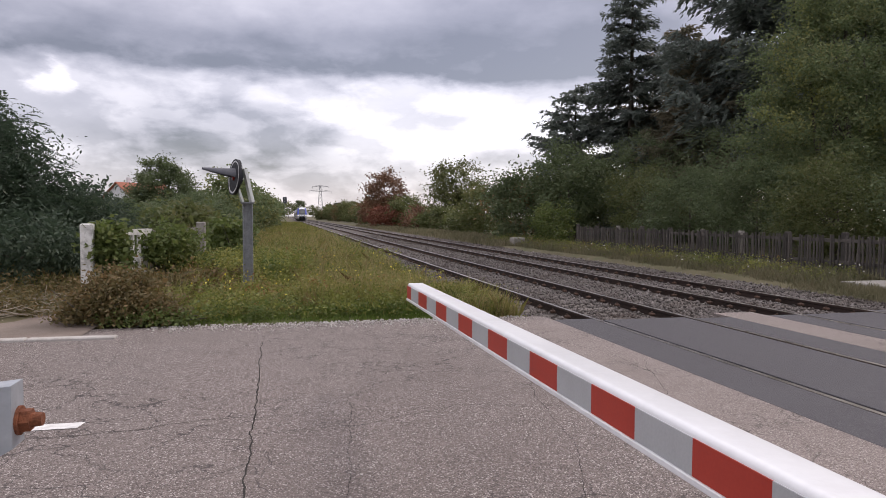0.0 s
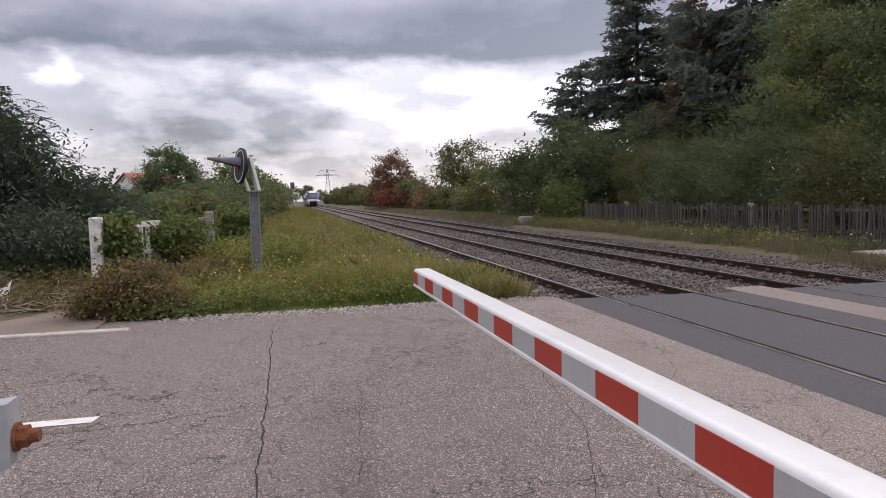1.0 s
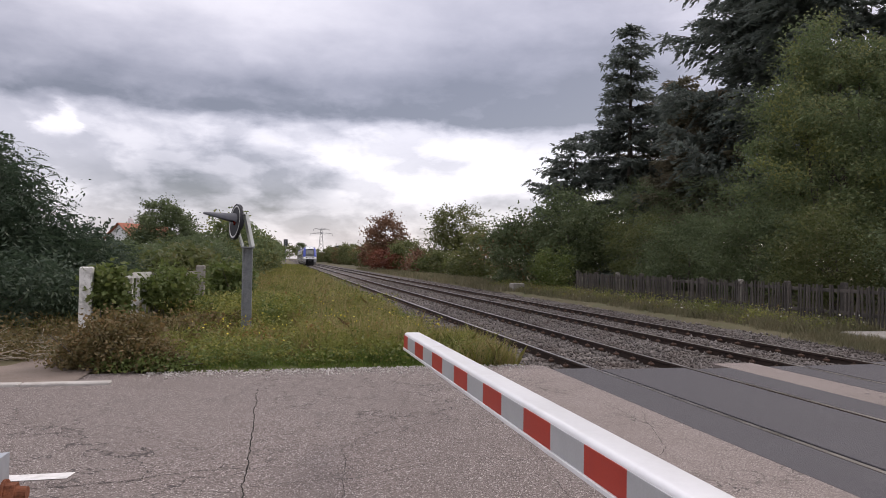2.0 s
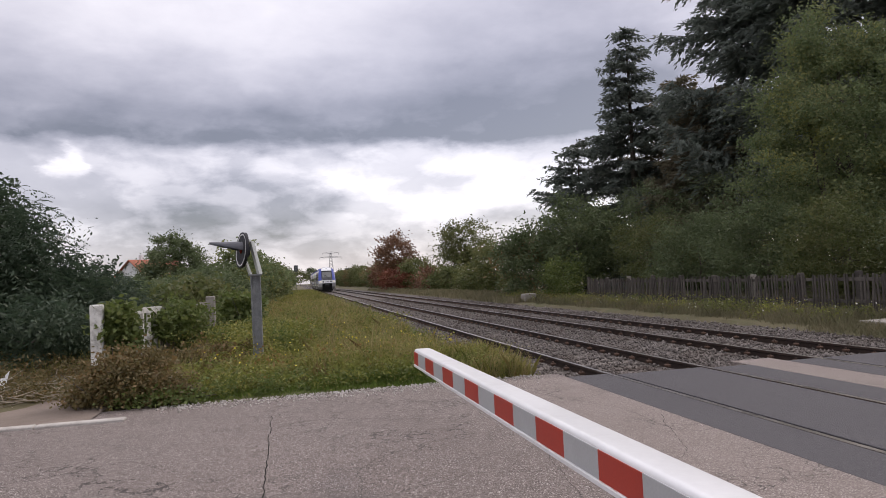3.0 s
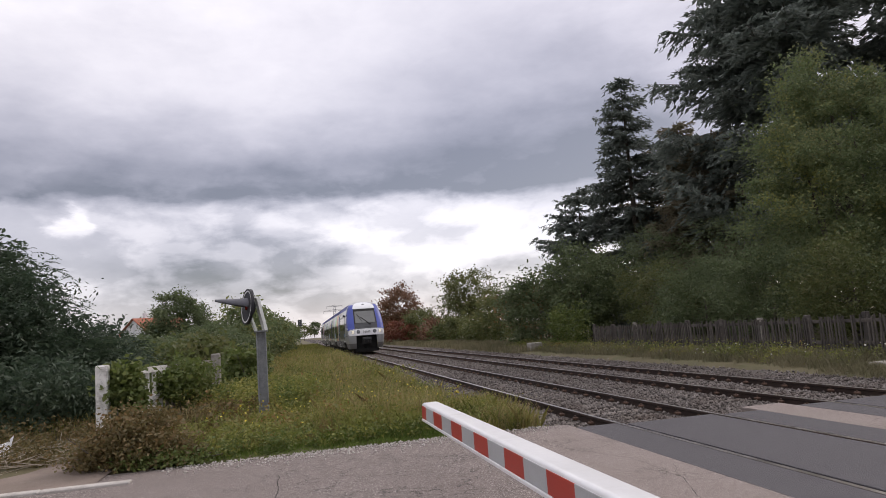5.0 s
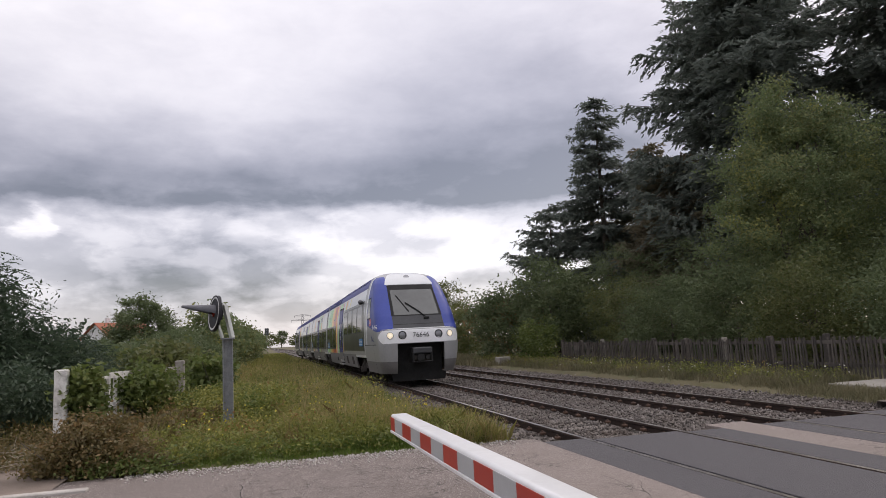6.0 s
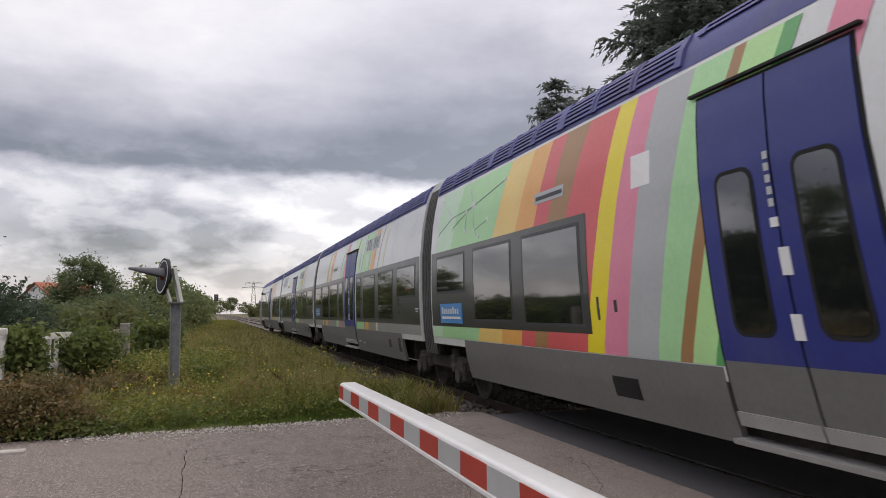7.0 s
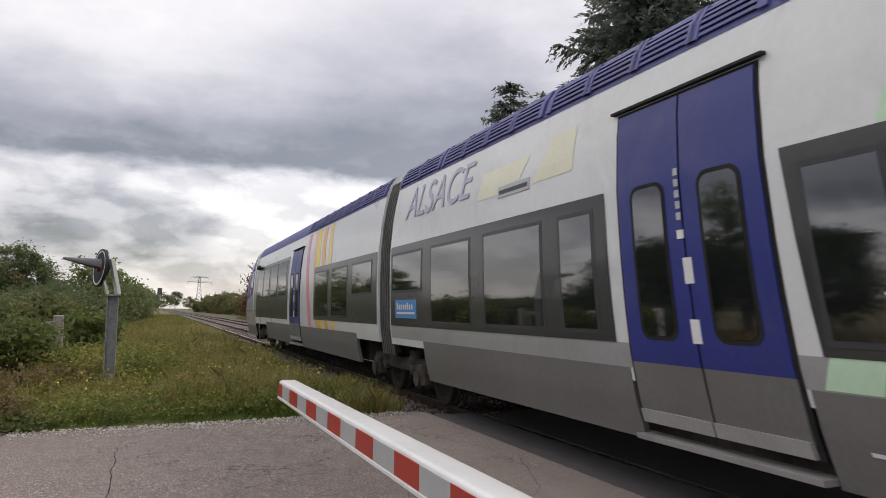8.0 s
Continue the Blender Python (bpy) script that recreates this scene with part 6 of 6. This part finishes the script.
frond_shrub("sumac", -9.6, 14.4, [(0, 0, 0.7, 1.6, 1.2, 0.8, 1.0)], M["sumac"], 82, "low sumac shoots below the large shrub", 420, 0.4, 9, 0.1)
for k, (x, y, h, r) in enumerate(((-12.0, 45.0, 5.0, 2.1), (-10.4, 30.0, 2.0, 2.0), (-13.2, 33.0, 2.1, 2.4), (-16.5, 36.0, 2.1, 2.6), (-9.6, 38.0, 2.6, 2.2), (-8.0, 33.0, 2.1, 1.6), (-15.0, 26.0, 1.9, 2.2), (-11.6, 24.0, 1.7, 1.9), (-20.0, 40.0, 2.3, 3.0), (-8.8, 26.0, 1.7, 1.5), (-18.0, 24.0, 2.2, 2.5), (-24.0, 30.0, 2.6, 3.5))):
    tree("shrub", x, y, [(0, 0, h * 0.55, r, r, h * 0.47, 1.0)], M["oak"], 0.09 + 0.0016 * y, 130 + k, "dark green shrub in the gardens beside the line", "shrub", 0.08, 130, 170, 0.26)
for k, (x, y, h, r) in enumerate(((-7.2, 44.0, 4.4, 1.7), (-7.4, 24.5, 1.9, 1.0), (-6.8, 52.0, 3.9, 1.8), (-6.4, 60.0, 3.6, 1.8), (-6.2, 70.0, 3.4, 2.0), (-6.4, 82.0, 4.0, 2.2), (-6.6, 96.0, 3.8, 2.4), (-7.0, 112.0, 4.4, 2.6), (-7.4, 130.0, 4.2, 2.6), (-7.6, 155.0, 5.0, 3.0), (-7.8, 185.0, 5.2, 3.2), (-8.0, 225.0, 6.0, 3.6))):
    tree("trackside_bush", x - 0.6, y, [(0, 0, h * 0.52, r, r * 1.8, h * 0.5, 1.0)], M["hedge"] if k % 2 else M["acacia"], 0.2 + 0.0012 * y, 150 + k, "yellowing green bush along the railway", "bush", 0.07, 70, 70, 0.36)
for k, (x, y, h) in enumerate(((-10, 300, 9), (-2, 420, 10), (24, 330, 8), (34, 420, 12), (16, 520, 10), (-16, 380, 9), (-30, 300, 9), (-42, 240, 8), (50, 360, 12), (-12, 520, 12), (-46, 10, 9), (-52, -6, 11), (-44, -20, 8), (-50, 26, 10), (-42, 42, 8), (-48, -38, 10))):
    tree("distant_tree", x, y, [(0, 0, h * 0.55, h * 0.5, h * 0.6, h * 0.45, 1.0)], M["hedge"], 0.9, 180 + k, "distant green tree by the line", clumps=40, per=40, fluff=1.0, trunk=0.2)
# creeper over the fence, and brambles at the road's edge
def heap(name, mat, lumps, leaf_size, seed, label, category, per=70, narrow=0.7, count=60):
    rng = np.random.default_rng(seed)
    pts = np.concatenate([crown_points(rng, c[:3], c[3:6], count, per, 0.12, -0.5) for c in lumps])
    pts = pts[pts[:, 2] > 0.03]
    t = thing(name, label=label, category=category)
    leaf_mesh("foliage", cards(pts, seed, np.full(len(pts), leaf_size), np.full(len(pts), leaf_size * narrow), rng=rng, droop=0.3), mat, t)
    g = Geo()
    for c in lumps:
        for k in range(7):
            q = Vector((c[0] + rng.normal(0, 0.5) * c[3], c[1] + rng.normal(0, 0.5) * c[4], c[2] + rng.uniform(0, 0.8) * c[5]))
            g.tube((c[0] + rng.normal(0, 0.2), c[1] + rng.normal(0, 0.2), 0.0), q, 0.012, 0.005, 5, caps=False)
    part("stem", g, M["bark"], t)
    return t


heap("creeper", M["creeper"], [(-6.95, 13.9, 0.85, 0.45, 0.5, 0.48), (-6.8, 14.5, 0.82, 0.42, 0.62, 0.5), (-6.4, 14.2, 0.4, 0.4, 0.5, 0.4)], 0.11, 201, "green creeper draped over the concrete fence", "creeper", 60, 0.5)
heap("creeper", M["creeper"], [(-7.55, 12.25, 0.85, 0.2, 0.25, 0.55)], 0.11, 202, "green creeper climbing the white post", "creeper", 60)
heap("creeper", M["creeper"], [(-5.9, 17.6, 0.85, 0.6, 0.8, 0.6)], 0.12, 203, "green creeper behind the concrete post", "creeper", 50)
heap("bramble", M["bramble"], [(-6.95, 9.6, 0.24, 0.42, 0.42, 0.42), (-6.45, 9.55, 0.14, 0.5, 0.4, 0.34), (-6.75, 10.0, 0.34, 0.48, 0.4, 0.44), (-7.25, 9.8, 0.1, 0.35, 0.4, 0.28)], 0.055, 204, "brown-green bramble clump at the road's edge", "bush", 60, count=80)
heap("bramble", M["bramble"], [(-6.7, 12.0, 0.18, 0.8, 0.7, 0.3), (-5.9, 13.6, 0.18, 0.7, 0.8, 0.3)], 0.08, 205, "tangled brambles in front of the fence", "bush", 45, count=80)
heap("ivy", M["creeper"], [(-6.4, 9.3, 0.06, 0.65, 0.15, 0.09)], 0.06, 206, "low green ivy on the road's edge", "plant", 50, count=40)
# cuttings dumped on the drive
rng = np.random.default_rng(210)
g = Geo()
for k in range(420):
    p = Vector((rng.uniform(-12.5, -7.0), rng.uniform(9.7, 12.6), rng.uniform(0.02, 0.22)))
    q = p + Vector((rng.normal(0, 0.25), rng.normal(0, 0.2), rng.normal(0, 0.05)))
    g.tube(p, q, 0.009, 0.004, 5)
tagged(link("garden_cuttings", g, M["dead"]), "heap of dry brown garden cuttings", "cuttings", kind="stuff")
g = Geo()
g.grid([[(-9.35, 11.2, 0.05), (-9.1, 11.3, 0.04), (-8.95, 11.2, 0.1)], [(-9.25, 11.35, 0.25), (-9.05, 11.4, 0.3), (-8.9, 11.3, 0.42)]])
tagged(link("broken_sheet", g, M["arm_white"]), "crumpled piece of white sheet in the cuttings", "rubbish")


# grass; it stops where the ballast begins
EDGE = -1.75


def sward(name, count, x0, x1, y0, y1, height, width, mat, seed, label, power=1.0, tufts=0.0, lean=0.3, edge=0.0):
    rng = np.random.default_rng(seed)
    y = y0 + (y1 - y0) * rng.uniform(0, 1, count) ** power
    x = rng.uniform(x0, x1, count)
    if tufts:
        m = max(1, count // 26)
        cx, cy = rng.uniform(x0, x1, m), y0 + (y1 - y0) * rng.uniform(0, 1, m) ** power
        pick = rng.integers(0, m, count)
        x, y = cx[pick] + rng.normal(0, tufts, count), cy[pick] + rng.normal(0, tufts, count)
        tall = rng.uniform(0.55, 1.45, m)[pick]
    if not tufts:
        tall = np.ones(count)
    keep = (y > ROAD_FAR + 0.04) & (x > x0 - 0.3) & (x < x1 + 0.3)
    if x1 < -1.0 and x0 < -4.0:
        keep &= x < EDGE + 0.18 * np.sin(y * 1.9) + 0.1 * np.sin(y * 5.1)
    x, y, tall = x[keep], y[keep], tall[keep]
    z = np.array([ground_height(a, b) for a, b in zip(x, y)]) - 0.01
    h = height * tall * np.where((np.abs(x + 5.2) < 0.9) & (y < 13.7), 0.45, 1.0)
    if edge:
        h *= np.clip((y - ROAD_FAR) / edge, 0.3, 1.0)
    ob = blade_mesh(name, np.stack([x, y, z], 1), h, np.full(len(x), width), mat, rng, lean)
    return tagged(ob, label, "grass", kind="stuff")


sward("grass", 34000, -6.2, -1.5, 9.1, 11.4, 0.17, 0.008, M["lush"], 301, "fresh green grass along the road's edge", edge=0.5)
sward("grass", 70000, -6.6, -1.3, 9.9, 20.0, 0.27, 0.008, M["blade"], 302, "tall mixed green verge grass", 1.3, 0.12)
sward("grass", 22000, -6.6, -1.2, 10.4, 22.0, 0.36, 0.006, M["straw"], 303, "dry straw-coloured grass stems", 1.2, 0.12)
sward("grass", 36000, -6.4, -1.2, 20.0, 45.0, 0.34, 0.011, M["blade"], 304, "tall mixed green verge grass", 1.2, 0.25)
sward("grass", 16000, -6.2, -1.2, 20.0, 60.0, 0.42, 0.014, M["straw"], 305, "dry straw-coloured grass stems", 1.2, 0.25)
sward("grass", 16000, -6.0, -1.2, 45.0, 120.0, 0.5, 0.06, M["blade"], 306, "verge grass along the line", 1.3)
sward("grass", 4000, 7.2, 9.6, 12.6, 34.0, 0.24, 0.018, M["far_blade"], 307, "dry grass on the far verge", 1.0, 0.2)
sward("grass", 3000, 6.7, 7.8, 9.8, 12.6, 0.14, 0.012, M["far_blade"], 313, "short dull grass beside the far track", 1.0, 0.13)
sward("grass", 24000, 7.3, 9.5, 12.6, 34.0, 0.20, 0.014, M["far_blade"], 308, "rough green grass tufts on the far verge", 1.0, 0.13)
sward("grass", 11000, 6.6, 10.5, 34.0, 110.0, 0.32, 0.05, M["far_blade"], 309, "dry grass on the far verge", 1.3)
sward("grass", 6000, -1.9, -0.95, 9.0, 11.8, 0.26, 0.009, M["straw"], 310, "dry tuft of weeds where the rail meets the road", 1.0, 0.12)
sward("grass", 3500, -1.8, -0.9, 9.0, 11.4, 0.3, 0.010, M["blade"], 311, "green weeds where the rail meets the road", 1.0, 0.12)
sward("grass", 7000, -13.0, -7.2, 13.0, 20.0, 0.3, 0.014, M["blade"], 312, "weeds under the shrubs", 1.0, 0.2)
# low leafy weeds among the grass
def weeds(count, x0, x1, y0, y1, size, mat, seed, label, per=34, height=0.16, power=1.3):
    rng = np.random.default_rng(seed)
    x, y = rng.uniform(x0, x1, count), y0 + (y1 - y0) * rng.uniform(0, 1, count) ** power
    h = height * rng.uniform(0.4, 1.8, count)
    z = np.array([ground_height(a, b) for a, b in zip(x, y)])
    c = np.repeat(np.stack([x, y, z], 1), per, 0)
    hh = np.repeat(h, per)
    c = c + np.stack([rng.normal(0, 0.6, len(c)) * hh, rng.normal(0, 0.6, len(c)) * hh, rng.uniform(0.1, 1.5, len(c)) * hh], 1)
    v = cards(c, seed, np.full(len(c), size), np.full(len(c), size * 0.45), rng=rng)
    return tagged(leaf_mesh("weeds", v, mat), label, "weeds", kind="stuff")


weeds(1200, -6.5, -1.4, 9.4, 22.0, 0.07, M["weed"], 331, "mixed yellow-green weeds in the verge", 28)
weeds(560, -6.6, -4.2, 13.3, 17.0, 0.075, M["weed"], 332, "leafy weeds round the signal post", 50, 0.28, 1.0)
weeds(700, -6.2, -1.3, 20.0, 50.0, 0.10, M["weed"], 333, "mixed yellow-green weeds in the verge", 26, 0.2)
weeds(420, 7.4, 9.6, 12.6, 40.0, 0.07, M["weed"], 334, "rough weeds on the far verge", 34, 0.2, 1.0)
weeds(90, -1.8, -0.9, 9.1, 11.4, 0.04, M["weed"], 335, "weeds where the rail meets the road", 34, 0.16, 1.0)
weeds(460, -13.5, -7.0, 10.3, 15.0, 0.07, M["bramble"], 336, "brown undergrowth along the driveway", 40, 0.18, 1.0)
# flower heads
def blooms(count, x0, x1, y0, y1, z0, z1, size, mat, seed, label):
    rng = np.random.default_rng(seed)
    c = np.stack([rng.uniform(x0, x1, count), rng.uniform(y0, y1, count), rng.uniform(z0, z1, count)], 1)
    v = cards(c, seed, np.full(count, size), np.full(count, size), rng=rng)
    return tagged(leaf_mesh("flowers", v, mat), label, "flowers", kind="stuff")


blooms(330, -6.2, -1.6, 10.4, 22.0, 0.22, 0.5, 0.04, M["flower"], 321, "small yellow flowers in the grass")
weeds(300, -5.6, -1.6, 9.35, 11.0, 0.055, M["creeper"], 337, "broad-leaved weeds at the grass edge", 26, 0.09, 1.0)
blooms(90, 6.8, 9.4, 11.0, 26.0, 0.25, 0.5, 0.045, M["umbel"], 322, "pale wild carrot heads on the far verge")


# ---- distance ----
def house(x, y):
    """A white gabled house with a red tiled roof, over the garden trees."""
    h = thing("house", x, y, -1.9, -42, label="white gabled house with a red tiled roof, beyond the trees", category="house")
    g = Geo()
    g.box(-3.6, 3.6, -4.5, 4.5, -0.2, 6.4)
    g.face([(-3.6, -4.5, 6.4), (3.6, -4.5, 6.4), (0, -4.5, 8.8)])
    g.face([(3.6, 4.5, 6.4), (-3.6, 4.5, 6.4), (0, 4.5, 8.8)])
    part("wall", g, M["render_white"], h)
    g = Geo()
    for s in (-1, 1):
        rows = [[(s * 4.0, -4.9, 6.15), (s * 4.0, 4.9, 6.15)], [(0, -4.9, 8.88), (0, 4.9, 8.88)], [(0, -4.9, 9.0), (0, 4.9, 9.0)], [(s * 4.1, -4.9, 6.28), (s * 4.1, 4.9, 6.28)]]
        g.grid(rows)
    part("roof", g, M["tile_red"], h)
    g = Geo()
    g.box(-2.6, -2.0, -1.0, -0.4, 6.8, 10.0, 0.03)
    part("chimney", g, M["render_white"], h)
    for wx in (-1.6, 1.2):
        g = Geo()
        g.box(wx - 0.5, wx + 0.5, -4.53, -4.49, 1.2, 2.6)
        part("window", g, M["window_dark"], h)


def pylon(x, y, h):
    """A lattice mast with three cross-arms."""
    p = thing("pylon", x, y, 0.0, label="distant grey lattice power pylon", category="pylon")
    g = Geo()
    for sx in (-1, 1):
        for sy in (-1, 1):
            g.tube((sx * h * 0.10, sy * h * 0.10, 0), (sx * h * 0.018, sy * h * 0.018, h), 0.22, 0.16, 4)
    for k in range(9):
        f0, f1 = k / 9, (k + 1) / 9
        w0, w1 = h * (0.10 - 0.082 * f0), h * (0.10 - 0.082 * f1)
        for s in (-1, 1):
            g.tube((-s * w0, -w0, h * f0), (s * w1, -w1, h * f1), 0.12, sides=4)
    part("lattice", g, M["pylon"], p)
    for z, w in ((0.96, 0.24), (0.82, 0.34)):
        g = Geo()
        for s in (-1, 1):
            g.tube((0, 0, h * z), (s * h * w, 0, h * (z + 0.015)), 0.2, 0.1, 4)
            g.tube((0, 0, h * (z + 0.05)), (s * h * w, 0, h * (z + 0.015)), 0.15, 0.1, 4)
            g.tube((s * h * w, 0, h * (z + 0.015)), (s * h * w, 0, h * (z - 0.05)), 0.12, sides=4)
        part("cross_arm", g, M["pylon"], p)


def railway_signal(x, y, h, w):
    """A line-side signal: a slim post with a dark board, lamps and a small white plate low on the post."""
    p = thing("railway_signal", x, y, 0.0, label="slim grey line-side signal with a dark board", category="signal")
    g = Geo()
    g.tube((0, 0, -0.2), (0, 0, h), 0.11, 0.09, 8)
    part("post", g, M["pylon"], p)
    g = Geo()
    g.box(-w / 2, w / 2, -0.16, -0.1, h - 1.6 * w, h, 0.02)
    board = part("board", g, M["window_dark"], p, "dark signal board")
    for k in (0.3, 0.7):
        g = Geo()
        g.tube((0, -0.19, h - 1.6 * w * k), (0, -0.16, h - 1.6 * w * k), 0.12 * w, sides=12)
        part("lamp", g, M["lens"], board)
    g = Geo()
    g.box(-0.25, 0.25, -0.16, -0.12, 1.3, 2.1, 0.01)
    part("plate", g, M["render_white"], p, "small white plate")


railway_signal(10.6, 205.0, 5.6, 1.3)
railway_signal(-4.4, 262.0, 8.7, 1.5)
tree("distant_tree", 14.6, 925.0, [(0, 0, 13.5, 7.5, 7.5, 9.0, 1.0)], M["oak"], 1.3, 199, "round dark tree where the line ends in the distance", clumps=60, per=60, fluff=1.6, trunk=0.5)
house(-28.8, 126.0)
pylon(28.0, 640.0, 30.0)
# low box beside the far track
g = Geo()
g.box(-0.35, 0.35, -0.25, 0.25, 0.0, 0.42, 0.04)
box = link("cable_box", g, M["grey_concrete"])
box.matrix_basis = pose(7.7, 34.0, 0.0, 0, 0, 12)
tagged(box, "low grey concrete cable box in the dry grass", "box")


# ---- what moves ----
def motions():
    """The railcar runs up the near track and past the crossing."""
    rows = []
    for t, y in ((0.0, 212.6), (1.0, 180.8), (2.0, 149.0), (3.0, 117.2), (3.5, 101.2), (4.0, 85.3), (4.5, 69.5), (5.0, 53.8), (5.5, 38.1), (6.0, 22.3), (6.25, 14.2), (6.5, 6.1), (6.75, -2.0), (7.0, -10.1), (7.25, -18.1), (7.5, -26.02), (7.75, -33.85), (8.0, -41.57)):
        rows.append((t, pose(0.7535, y, 0.0)))
    walk(train, rows)


motions()
